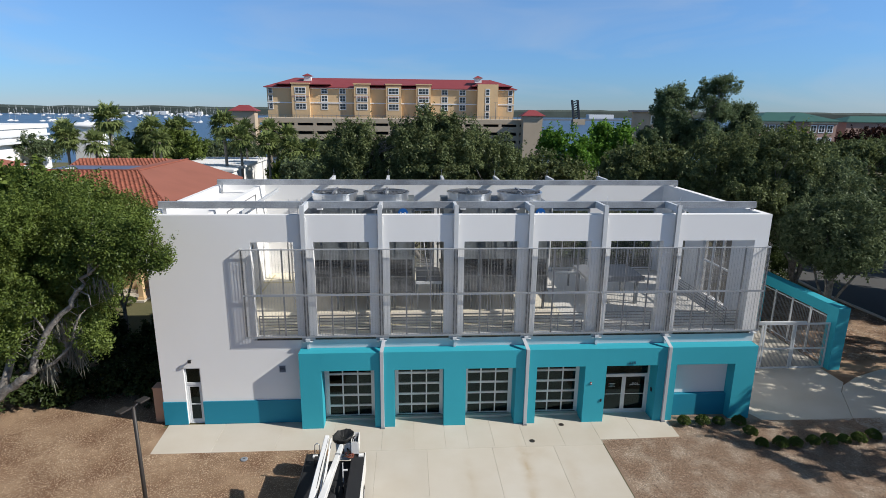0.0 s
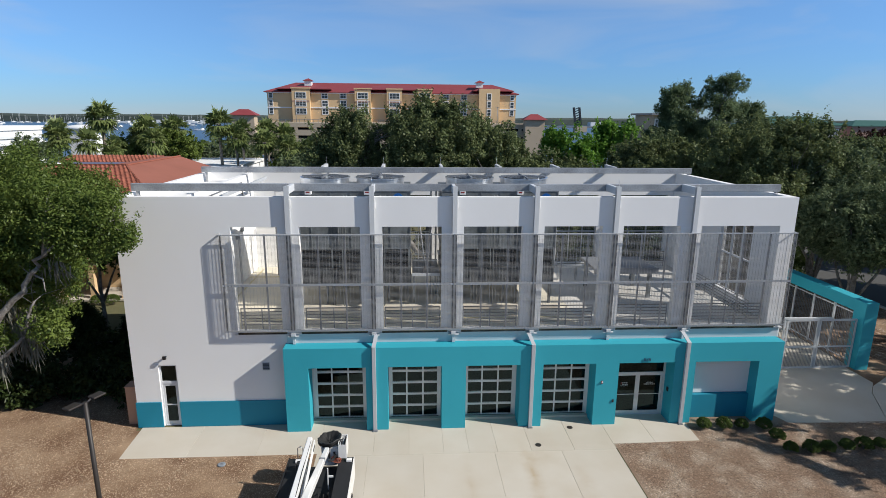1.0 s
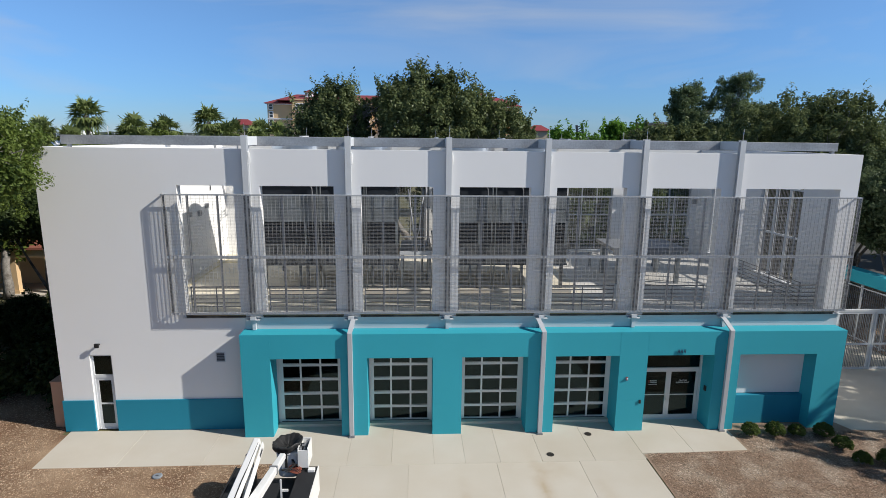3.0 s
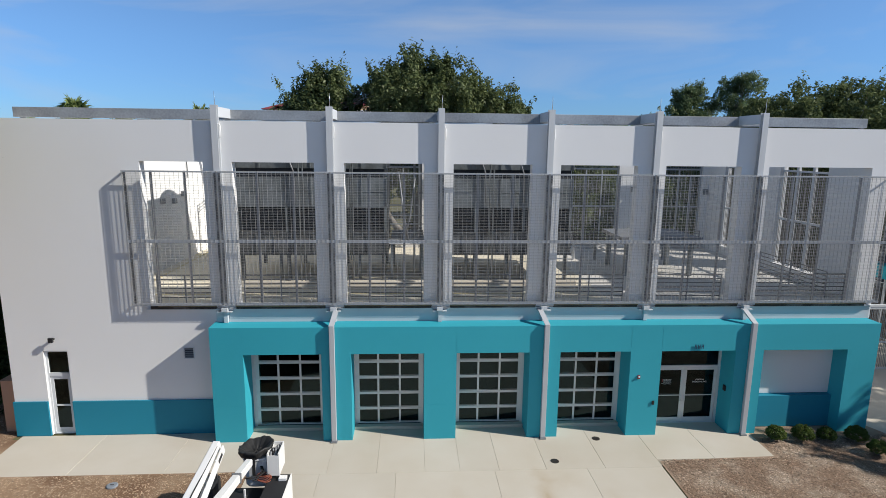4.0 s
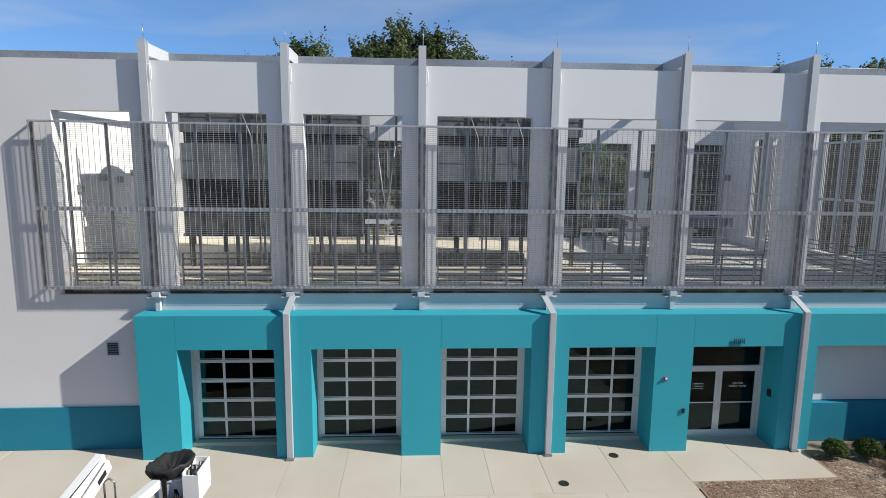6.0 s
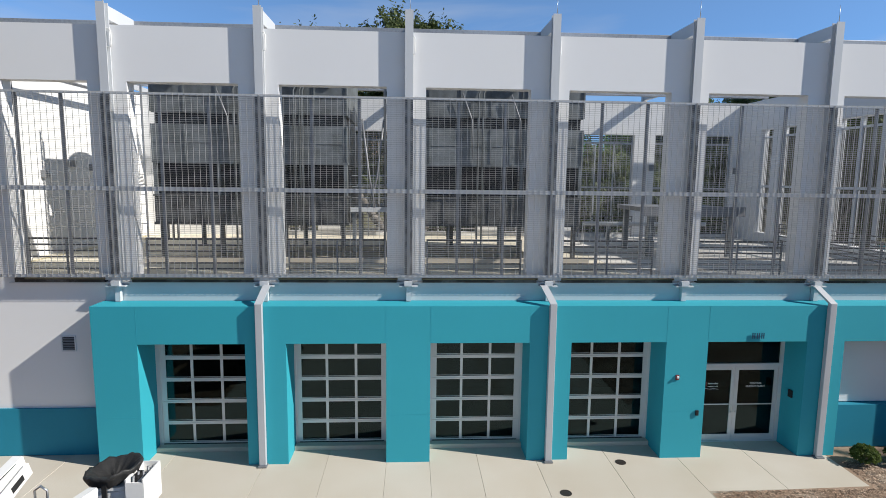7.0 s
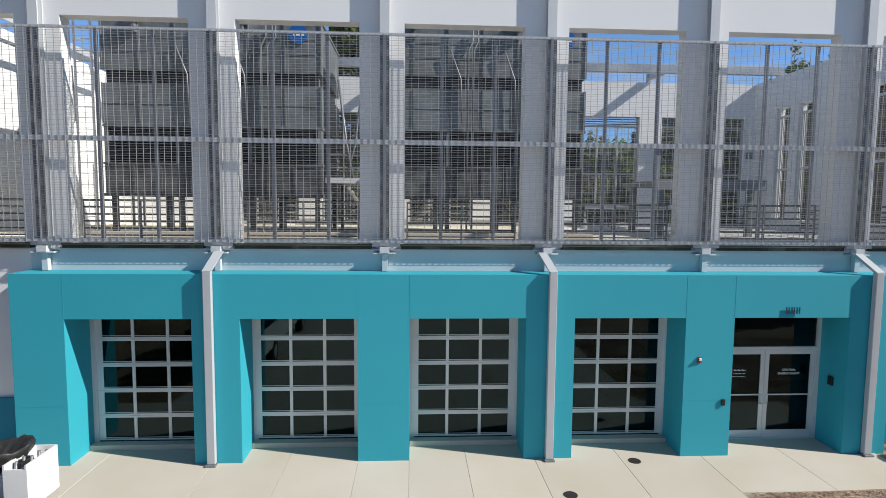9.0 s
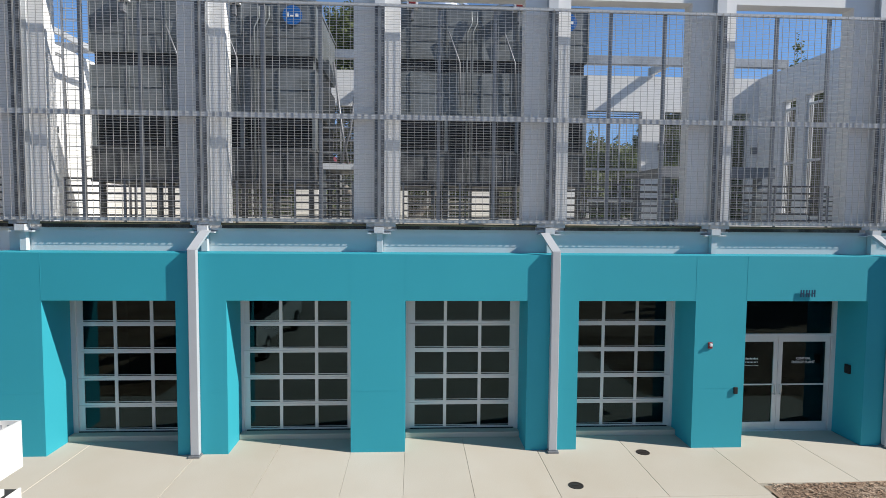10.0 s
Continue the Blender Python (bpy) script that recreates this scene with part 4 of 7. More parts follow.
for k in range(6):
    bm = bmesh.new()
    tube(bm, [(0, 0, 0.97 - k * 0.155), (0, 6.0, 0.97 - k * 0.155)], 0.02, 6)
    part("rail", bm, "rail_steel", t)


def cooling_tower(x0, x1, fans, label):
    """Galvanised induced-draught tower on legs: basin, louvres, casing, fan stacks."""
    y0, y1 = 4.3, 8.0
    t = thing("cooling_tower", ((x0 + x1) / 2, y0, DECK), label, "cooling tower", "cooling towers")
    w, d = (x1 - x0) / 2, y1 - y0
    for sx in (-w + 0.15, -w / 3, w / 3, w - 0.15):
        for sy in (0.15, d - 0.15):
            part("leg", boxes((sx - 0.06, sx + 0.06, sy - 0.08, sy + 0.08, 0, 1.08)), "galv_basin", t)
    part("basin", boxes((-w, w, 0, d, 1.14, 1.96), (-w - 0.04, w + 0.04, -0.04, d + 0.04, 1.95, 2.01), (-w - 0.05, w + 0.05, -0.05, d + 0.05, 1.08, 1.16), *[(x - 0.03, x + 0.03, -0.035, 0.0, 1.165, 1.945) for x in np.linspace(-w + 0.03, w - 0.03, 9)]), "galv_basin", t)
    # near-black block in place of the shade inside the inlet
    part("inlet_backing", boxes((-w + 0.06, w - 0.06, 0.36, d - 0.06, 2.01, 2.98)), "louvre_shade", t, "near-black block for the air inlet's unlit depth")
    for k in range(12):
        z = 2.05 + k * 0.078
        part("inlet_louvre", boxes((-w + 0.05, w - 0.05, 0.02, 0.12, z, z + 0.02)), "louvre_shade", t)
    for sx in (-w + 0.05, -w / 3, w / 3, w - 0.05):
        part("mullion", boxes((sx - 0.05, sx + 0.05, -0.02, 0.35, 2.01, 2.98)), "galv_sheet", t)
    part("lower_casing", boxes((-w, w, 0, d, 3.05, 4.15)), "galv_sheet", t)
    part("casing_core", boxes((-w + 0.1, w - 0.1, 0.12, d - 0.12, 4.15, 4.5)), "galv_sheet", t)
    part("upper_casing", boxes((-w, w, 0, d, 4.5, 5.9)), "galv_sheet", t)
    part("top_trim", boxes((-w - 0.03, w + 0.03, -0.03, d + 0.03, 5.9, 5.97)), "galv_sheet", t)
    part("lintel_trim", boxes((-w - 0.03, w + 0.03, -0.03, d + 0.03, 2.98, 3.05)), "galv_sheet", t)
    # near-black strip paints the shade of the recess between the casings
    part("casing_slot", boxes((-w + 0.08, w - 0.08, 0.06, 0.118, 4.15, 4.5)), "louvre_shade", t)
    bm = bmesh.new()
    for sx in np.linspace(-w, w, 7):
        for z0, z1 in ((3.06, 4.15), (4.51, 5.89)):
            box(bm, sx - 0.02, sx + 0.02, -0.035, 0.0, z0, z1)
    for z in (3.6, 5.0, 5.4):
        box(bm, -w, w, -0.02, 0.0, z, z + 0.025)
    part("seams", bm, "galv_sheet", t)
    mx = (x0 + x1) / 2
    for f in fans:
        fx, fy = f - mx, 1.9
        bm = bmesh.new()
        ring(bm, fx, fy, 5.97, 6.42, 1.19, 1.24, 40)
        ring(bm, fx, fy, 6.38, 6.44, 1.17, 1.29, 40)
        stack = part("fan_ring", bm, "bright_metal", t, "bright zinc fan ring")
        bm = bmesh.new()
        tube(bm, [(fx, fy, 6.1), (fx, fy, 6.5)], [0.2, 0.14], 14)
        part("hub", bm, "galv_sheet", stack)
        for k in range(6):
            a = k * math.pi / 3 + 0.2
            c, s = math.cos(a), math.sin(a)
            bm = bmesh.new()
            v = []
            for r, hw, tilt in ((0.18, 0.09, 0.05), (1.12, 0.17, 0.03)):
                for side in (-1, 1):
                    for dz in (0, 0.015):
                        v.append(bm.verts.new((fx + c * r - s * hw * side, fy + s * r + c * hw * side, 6.3 + tilt * side + dz)))
            for q in ((0, 2, 6, 4), (1, 5, 7, 3), (0, 4, 5, 1), (2, 3, 7, 6), (0, 1, 3, 2), (4, 6, 7, 5)):
                bm.faces.new([v[i] for i in q])
            part("blade", bm, "louvre_shade", stack)
        bm = boxes((fx - 1.2, fx + 1.2, fy - 0.04, fy + 0.04, 6.46, 6.52), (fx - 0.04, fx + 0.04, fy - 1.2, fy - 0.042, 6.46, 6.52), (fx - 0.04, fx + 0.04, fy + 0.042, fy + 1.2, 6.46, 6.52))
        for r in (0.3, 0.5, 0.7, 0.9, 1.05):
            ring(bm, fx, fy, 6.45, 6.46, r - 0.008, r + 0.008, 32)
        part("fan_guard", bm, "galv_dark", stack)
    for f in fans:
        bx = f - mx - 0.55
        jb = part("junction_box", boxes((bx - 0.15, bx + 0.15, -0.3, -0.04, 5.78, 6.02), bevel=0.01), "letter", t, "white motor switch box")
        part("warning_mark", boxes((bx - 0.09, bx + 0.09, -0.306, -0.301, 5.86, 5.93)), "red", jb)
        part("bracket", boxes((bx - 0.04, bx + 0.04, -0.2, -0.032, 5.5, 5.78)), "galv_dark", jb)
    # badge disc
    bm = bmesh.new()
    tube(bm, [(w - 0.6, -0.06, 5.56), (w - 0.6, -0.036, 5.56)], 0.26, 28)
    badge = part("badge", bm, "blue", t, "round blue badge with plain white shapes")
    part("badge_mark", boxes((w - 0.74, w - 0.69, -0.067, -0.061, 5.50, 5.62), (w - 0.66, w - 0.56, -0.067, -0.061, 5.51, 5.56), (w - 0.52, w - 0.44, -0.067, -0.061, 5.51, 5.60)), "letter", badge)
    # pump pipes and a ladder of rungs at the front
    for px in (-w * 0.45, w * 0.12, w * 0.62):
        bm = bmesh.new()
        tube(bm, [(px, 0.3, 0.02), (px, 0.3, 1.08)], 0.06, 10)
        part("riser_pipe", bm, "galv_sheet", t)
    for px, z0 in ((-w * 0.15, 0.02), (-w * 0.10, 0.02), (w * 0.46, 0.02), (w * 0.52, 0.9), (w * 0.55, 0.02)):
        bm = bmesh.new()
        tube(bm, [(px, -0.14, z0), (px, -0.14, 5.2), (px + 0.12, -0.12, 5.45), (px + 0.12, -0.1, 5.75)], 0.03, 8)
        part("conduit", bm, "galv_sheet", t)
    for px in (-w * 0.32, w * 0.2):
        bm = bmesh.new()
        tube(bm, [(px, -0.12, 5.2), (px + 0.3, -0.12, 4.4), (px + 0.34, -0.12, 3.2)], 0.025, 6)
        part("brace", bm, "galv_dark", t)
    return t


cooling_tower(-11.45, -5.55, (-9.96, -7.1), "galvanised two-fan cooling tower with dark louvres on legs")
cooling_tower(-3.95, 1.9, (-2.4, 0.48), "galvanised two-fan cooling tower with dark louvres on legs")


def ladder(x, y, z0, z1):
    t = thing("access_ladder", (x, y, z0), "galvanised access ladder fixed to the tower side", "ladder", "ladders")
    h = z1 - z0
    for s in (-0.22, 0.22):
        part("stringer", boxes((s - 0.02, s + 0.02, -0.03, 0.03, 0, h)), "bright_metal", t)
    for z in np.arange(0.2, h, 0.3):
        bm = bmesh.new()
        tube(bm, [(-0.2, 0, z), (0.2, 0, z)], 0.014, 6)
        part("rung", bm, "bright_metal", t)


ladder(-11.93, 4.3, DECK, 10.9)
# service platform between the towers
t = thing("service_platform", (-4.75, 4.1, DECK), "grey steel service platform with handrail between the cooling towers", "platform")
part("tread", boxes((-0.7, 0.7, 0.4, 3.4, 1.55, 1.62)), "galv_dark", t)
part("edge", boxes((-0.72, 0.72, 0.34, 0.398, 1.5, 1.66)), "white_trim", t)
for sx in (-0.62, 0.62):
    for sy in (0.45, 3.3):
        part("leg", boxes((sx - 0.05, sx + 0.05, sy - 0.05, sy + 0.05, 0, 1.55)), "galv_sheet", t)
for z in (1.95, 2.3, 2.65):
    bm = bmesh.new()
    tube(bm, [(-0.68, 0.42, z), (0.68, 0.42, z)], 0.02, 6)
    part("rail", bm, "bright_metal", t)
for s in (-1, 1):
    bm = bmesh.new()
    tube(bm, [(-0.1 * s - 0.05, 0.36, 1.66), (0.12 * s, 0.36, 2.6), (0.34 * s, 0.36, 4.4)], 0.035, 8)
    part("brace", bm, "galv_dark", t)
for px, py in ((-4.45, 6.0), (-4.18, 6.05)):
    t = thing("drain_pipe", (px, py, DECK), "slim grey upright pipe between the cooling towers", "pipe", "pipes")
    bm = bmesh.new()
    tube(bm, [(0, 0, 0), (0, 0, 5.6), (0.05, 0.1, 5.9)], 0.05, 8)
    part("run", bm, "galv", t)
    for z in (1.9, 3.4):
        part("clamp", boxes((-0.075, 0.075, -0.07, 0.07, z, z + 0.05)), "galv_dark", t)
t = thing("condenser_pipe", (-3.75, 8.4, DECK), "white insulated vertical condenser water pipe", "pipe", "pipes")
bm = bmesh.new()
tube(bm, [(0, 0, 0), (0, 0, 5.4), (0.15, 0, 5.65), (0.9, 0, 5.7)], 0.11, 12)
part("run", bm, "white_trim", t)
for z in (1.4, 3.2):
    bm = bmesh.new()
    ring(bm, 0, 0, z, z + 0.06, 0.11, 0.19, 16)
    part("flange", bm, "bright_metal", t)
t = thing("condenser_pipe", (3.0, 8.6, DECK), "white insulated horizontal pipe on low stands", "pipe", "pipes")
bm = bmesh.new()
tube(bm, [(0.35, 0, 0.05), (0.35, 0, 0.87), (5.4, 0, 0.87)], 0.08, 12)
part("run", bm, "white_trim", t)
for x in (1.4, 3.0, 4.8):
    part("stand", boxes((x - 0.05, x + 0.05, -0.05, 0.05, 0, 0.79)), "galv_sheet", t)
t = thing("condenser_pipe", (-13.6, 10.2, DECK), "pale pipe bundle along the sunlit wall", "pipe", "pipes")
for k in range(3):
    bm = bmesh.new()
    tube(bm, [(k * 0.2, 0, 0), (k * 0.2, 0, 3.6), (k * 0.2, 1.2, 3.8)], 0.05, 8)
    part("run", bm, "galv_dark", t)

# steel equipment stand at the yard's east side
t = thing("equipment_stand", (6.0, 6.2, DECK), "dark steel equipment stand on four posts", "platform")
part("top_frame", boxes((-1.7, 1.7, -1.3, 1.3, 1.55, 1.7), (-1.75, 1.75, -1.38, -1.302, 1.42, 1.74)), "galv_dark", t)
for sx in (-1.4, 1.4):
    for sy in (-1.1, 1.1):
        part("post", boxes((sx - 0.09, sx + 0.09, sy - 0.09, sy + 0.09, 0, 1.55)), "galv_sheet", t)
# kerbs and thin yellowish strips on the deck
structure("deck_lines", boxes((-15.2, 1.6, 2.2, 2.32, DECK + 0.002, DECK + 0.006), (-14.9, -14.78, 2.4, 11.5, DECK + 0.002, DECK + 0.006), (-15.2, -12.2, 9.6, 9.9, DECK + 0.002, DECK + 0.006)), "yellow_line", "thin yellowish strips on the deck", "marking")
structure("deck_kerb", boxes((-11.5, 2.0, 3.5, 3.75, DECK, DECK + 0.14)), "concrete", "pale concrete housekeeping kerbs under the towers", "kerb")
# lights and boxes on the sunlit wall
for k, (y, z) in enumerate(((6.7, 7.55), (7.9, 7.45), (8.9, 7.7), (5.2, 7.2))):
    t = thing("wall_box", (-15.3, y, z), "small grey fitting on the sunlit white wall", "wall fitting", "wall fittings")
    part("body", boxes((0, 0.14, -0.12, 0.12, -0.12, 0.12), bevel=0.01), "galv_dark", t)
for x, y, z in ((7.45, WB, 7.8), (11.48, WB, 7.7), (-0.15, WB, 7.7)):
    t = thing("wall_box", (x, y, z), "small dark fitting on the white column", "wall fitting", "wall fittings")
    part("body", boxes((-0.11, 0.11, -0.14, 0, -0.14, 0.14), bevel=0.01), "galv_dark", t)
t = thing("wall_conduit", (-15.29, 0, 0), "thin grey conduit looped along the top of the wall", "conduit")
bm = bmesh.new()
tube(bm, [(0.05, 4.0, 9.2), (0.05, 4.0, 10.3), (0.05, 9.5, 10.35), (0.05, 9.6, 8.4)], 0.03, 6)
part("run", bm, "galv_dark", t)

# ---- gate and side frame ----
GX, GY = 20.6, 5.3
t = thing("gate_portal", (0, 0, 0), "turquoise stucco beam and pier framing the service yard", "portal frame", kind="structure")
part("pier", boxes((GX - 0.38, GX + 0.38, GY - 0.1, GY + 0.75, 0, 4.06), bevel=0.015), "teal", t)
part("beam", boxes((GX - 0.349, GX + 0.349, GY + 0.752, 13.2, 3.36, 4.06), bevel=0.015), "teal", t)
part("far_pier", boxes((GX - 0.35, GX + 0.35, 13.202, 13.9, 0, 4.06), bevel=0.015), "teal", t)
t = thing("side_fence", (GX, GY + 0.76, 0), "grey steel slat fence under the turquoise beam", "fence")
for y in np.arange(0.05, 7.3, 1.8):
    part("post", boxes((-0.05, 0.05, y - 0.05, y + 0.05, 0, 3.3)), "fin", t)
for z in (0.1, 3.05):
    part("rail", boxes((-0.03, 0.03, 0.0, 7.4, z, z + 0.06)), "fin", t)
for y in np.arange(0.2, 7.3, 0.14):
    part("slat", boxes((-0.006, 0.006, y - 0.01, y + 0.01, 0.05, 3.05)), "galv_dark", t)


def gate_leaf(x0, x1):
    t = thing("gate_leaf", (x0, GY + 0.3, 0.003), "white painted steel gate leaf with close upright slats", "gate", "gate leaves")
    w, h = x1 - x0, 3.0
    part("frame", boxes((0, 0.09, -0.04, 0.04, 0, h), (w - 0.09, w, -0.04, 0.04, 0, h), (0.09, w - 0.09, -0.04, 0.04, 0, 0.1), (0.09, w - 0.09, -0.04, 0.04, h - 0.1, h), (0.09, w - 0.09, -0.035, 0.035, 1.28, 1.37)), "fin", t)
    for x in np.arange(0.16, w - 0.1, 0.085):
        part("slat", boxes((x - 0.008, x + 0.008, -0.012, 0.012, 0.1, h - 0.1)), "galv_dark", t)
    return t


for a, b in ((12.3, 14.1), (14.14, 15.9), (15.98, 17.9), (17.94, 20.16)):
    gate_leaf(a, b)
structure("gate_header", boxes((12.02, 18.6, GY + 0.24, GY + 0.36, 3.01, 3.12)), "fin", "pale steel track above the gate leaves", "gate track")

t = thing("painted_board", (14.35, GY + 1.1, 0.003), "blue and yellow painted board standing behind the gate", "board")
part("panel", boxes((0, 1.5, 0, 0.04, 0.25, 2.7)), "board_blue", t)
for a, b in ((0.52, 0.72), (0.86, 0.98)):
    part("stripe", boxes((a, b, -0.006, -0.001, 0.3, 2.65)), "board_yellow", t)
for x in (0.1, 1.4):
    part("foot", boxes((x - 0.04, x + 0.04, -0.25, 0.29, 0.0, 0.06), (x - 0.03, x + 0.03, 0.042, 0.08, 0.06, 2.0)), "galv_dark", t)

# ---- street lamp in the mulch bed ----
t = thing("area_lamp", (-14.9, -8.2, 0), "dark bronze pole lamp with two flat heads in the mulch bed", "pole lamp")
bm = bmesh.new()
tube(bm, [(0, 0, 0), (0, 0, 6.05)], [0.075, 0.06], 12)
part("pole", bm, "bronze", t)
bm = bmesh.new()
tube(bm, [(0, 0, 0), (0, 0, 0.08)], 0.17, 16)
part("base_plate", bm, "black", t)
for s in (-1, 1):
    bm = bmesh.new()
    tube(bm, [(0, 0, 6.0), (0.10 * s, 0.22 * s, 6.08)], 0.035, 8)
    part("arm", bm, "black", t)
    bm = bmesh.new()
    box(bm, -0.14, 0.14, 0.18, 0.56, 6.06, 6.12, bevel=0.02)
    bmesh.ops.rotate(bm, verts=bm.verts[:], cent=(0, 0, 6.1), matrix=Matrix.Rotation(-0.45 + (math.pi if s < 0 else 0), 3, "Z"))
    part("head", bm, "bronze", t)

# ---- bucket truck ----
t = thing("bucket_truck", (-8.85, -4.12, 0), "white bucket truck with black deck and folded boom, parked", "truck")
part("chassis", boxes((-0.45, 0.45, -7.2, -0.1, 0.55, 0.8)), "black", t)
part("bed", boxes((-1.3, -0.72, -4.6, -0.1, 0.75, 1.42), (0.55, 1.1, -4.6, -0.1, 0.75, 1.42), (-0.72, 0.55, -4.6, -0.1, 0.82, 1.05), bevel=0.02), "deck_black", t, "black utility bed")
part("side_skirt", boxes((1.102, 1.125, -4.6, -0.1, 0.6, 1.43)), "truck_white", t)
part("side_skirt", boxes((-1.34, -1.302, -4.6, -0.1, 0.6, 1.45)), "deck_black", t)
for x, y in ((-0.95, -0.35), (0.95, -0.35)):
    part("deck_pad", boxes((x - 0.1, x + 0.1, y - 0.08, y + 0.08, 1.42, 1.5), bevel=0.01), "truck_white", t)
bm = bmesh.new()
tube(bm, [(-0.98, -0.2, 1.42), (-0.98, -0.2, 1.9), (-0.88, -0.2, 1.98), (-0.78, -0.2, 1.9), (-0.78, -0.2, 1.42)], 0.02, 8)
part("grab_loop", bm, "bright_metal", t)
for x in (-1.02, 1.0):
    for y in (-1.5, -6.3):
        wheel = part("wheel", boxes((x - 0.02, x + 0.02, y - 0.02, y + 0.02, 0.36, 0.40)), "black", t)
        bm = bmesh.new()
        tube(bm, [(x - 0.14, y, 0.42), (x - 0.1, y, 0.42), (x + 0.1, y, 0.42), (x + 0.14, y, 0.42)], [0.36, 0.42, 0.42, 0.36], 24)
        part("tyre", bm, "rubber", wheel)
        bm = bmesh.new()
        tube(bm, [(x - 0.15, y, 0.42), (x + 0.15, y, 0.42)], 0.22, 18)
        part("rim", bm, "bright_metal", wheel)
# cab
bm = bmesh.new()
prof = [(-4.75, 0.5), (-4.75, 2.15), (-5.9, 2.15), (-6.45, 1.35), (-7.5, 1.25), (-7.6, 0.5)]
a = [bm.verts.new((-1.05, y, z)) for y, z in prof]
b = [bm.verts.new((1.05, y, z)) for y, z in prof]
for k in range(len(prof)):
    bm.faces.new((a[k], a[(k + 1) % 6], b[(k + 1) % 6], b[k]))
bm.faces.new(a)
bm.faces.new(b[::-1])
bmesh.ops.bevel(bm, geom=bm.edges[:], offset=0.06, segments=2, affect="EDGES")
cab = part("cab", bm, "truck_white", t)
part("window", boxes((-1.062, -1.052, -5.85, -4.95, 1.4, 2.0), (1.052, 1.062, -5.85, -4.95, 1.4, 2.0)), "far_glass", cab)
part("bumper", boxes((-1.05, 1.05, -7.75, -7.62, 0.45, 0.7), bevel=0.03), "black", t)
# turret and booms
part("turret", boxes((-0.35, 0.35, -4.3, -3.7, 1.05, 2.2), bevel=0.05), "deck_black", t)
bm = bmesh.new()


def beam_between(bm, p, q, w, h, w1=None, h1=None):
    p, q = Vector(p), Vector(q)
    d = (q - p).normalized()
    side = d.cross(Vector((0, 0, 1))).normalized()
    up = side.cross(d)
    rings = []
    for c, ww, hh in ((p, w, h), (q, w1 or w, h1 or h)):
        rings.append([bm.verts.new(c + side * sx * ww / 2 + up * sz * hh / 2) for sx, sz in ((-1, -1), (1, -1), (1, 1), (-1, 1))])
    for k in range(4):
        bm.faces.new((rings[0][k], rings[0][(k + 1) % 4], rings[1][(k + 1) % 4], rings[1][k]))
    bm.faces.new(rings[0][::-1])
    bm.faces.new(rings[1])


beam_between(bm, (-0.42, -4.3, 2.35), (-0.22, -1.54, 3.13), 0.22, 0.3, 0.17, 0.2)
bmesh.ops.bevel(bm, geom=bm.edges[:], offset=0.02, segments=2, affect="EDGES")
lower = part("lower_boom", bm, "truck_white", t, "white painted lower boom")
bm = bmesh.new()
beam_between(bm, (-0.14, -3.9, 2.2), (-0.06, -1.6, 3.05), 0.03, 0.26, 0.03, 0.2)
part("side_plate", bm, "truck_white", lower)
bm = bmesh.new()
beam_between(bm, (-0.055, -1.97, 2.915), (-0.049, -1.75, 2.995), 0.012, 0.09)
part("boom_label", bm, "black", lower)
bm = bmesh.new()
tube(bm, [(-0.30, -3.9, 2.60), (-0.25, -3.0, 2.85), (-0.21, -2.4, 2.99), (-0.16, -1.7, 3.16)], 0.014, 6)
part("cable", bm, "rubber", lower, "dark cable along the boom")
bm = bmesh.new()
tube(bm, [(-0.24, -3.6, 2.1), (-0.2, -2.2, 2.75)], 0.04, 8)
part("hydraulic_ram", bm, "bright_metal", lower)
bm = bmesh.new()
beam_between(bm, (-0.05, -4.6, 2.55), (0.18, -0.55, 2.05), 0.25, 0.26, 0.17, 0.18)
bmesh.ops.bevel(bm, geom=bm.edges[:], offset=0.02, segments=2, affect="EDGES")
upper = part("upper_boom", bm, "truck_white", t, "white painted upper boom")
bm = bmesh.new()
beam_between(bm, (0.128, -1.45, 2.162), (0.132, -1.39, 2.154), 0.215, 0.235)
part("boom_seam", bm, "galv_dark", upper)
bm = bmesh.new()
for k in range(5):
    r = 0.2 - 0.012 * k
    tube(bm, [(0.46 + r * math.cos(a), -0.36 + 0.7 * r * math.sin(a), 1.46 + 0.026 * k + 0.03 * math.sin(2 * a + k)) for a in np.linspace(0.3 * k, 0.3 * k + 6.0, 18)], 0.014, 6)
part("hose_coil", bm, "hose_red", upper, "coiled red-brown hose at the bucket foot")
part("valve_block", boxes((-0.62, -0.42, -1.5, -1.1, 1.42, 1.95), (-0.9, -0.66, -0.95, -0.7, 1.42, 1.72), bevel=0.02), "deck_black", t)
part("boom_rest", boxes((0.3, 0.34, -1.5, -1.46, 1.05, 1.9), (0.3, 0.5, -1.44, -1.4, 1.5, 1.56)), "truck_white", t)
bm = bmesh.new()
for k in range(6):
    tube(bm, [(-0.5 + 0.18 * k, -2.6 + 0.2 * (k % 3), 1.06), (-0.4 + 0.16 * k, -2.1, 1.3 + 0.05 * (k % 2)), (-0.35 + 0.14 * k, -1.4 - 0.12 * k, 1.12)], 0.022, 6)
part("deck_hose", bm, "rubber", t, "black hoses lying on the deck")
bm = bmesh.new()
for k in range(3):
    tube(bm, [(0.3 + 0.03 * k, -1.4, 2.15), (0.42, -0.9 + 0.1 * k, 1.75), (0.4 + 0.04 * k, -0.3, 1.6), (0.3, -0.1, 1.85)], 0.014, 6)
part("hose", bm, "rubber", upper, "black hydraulic hoses")
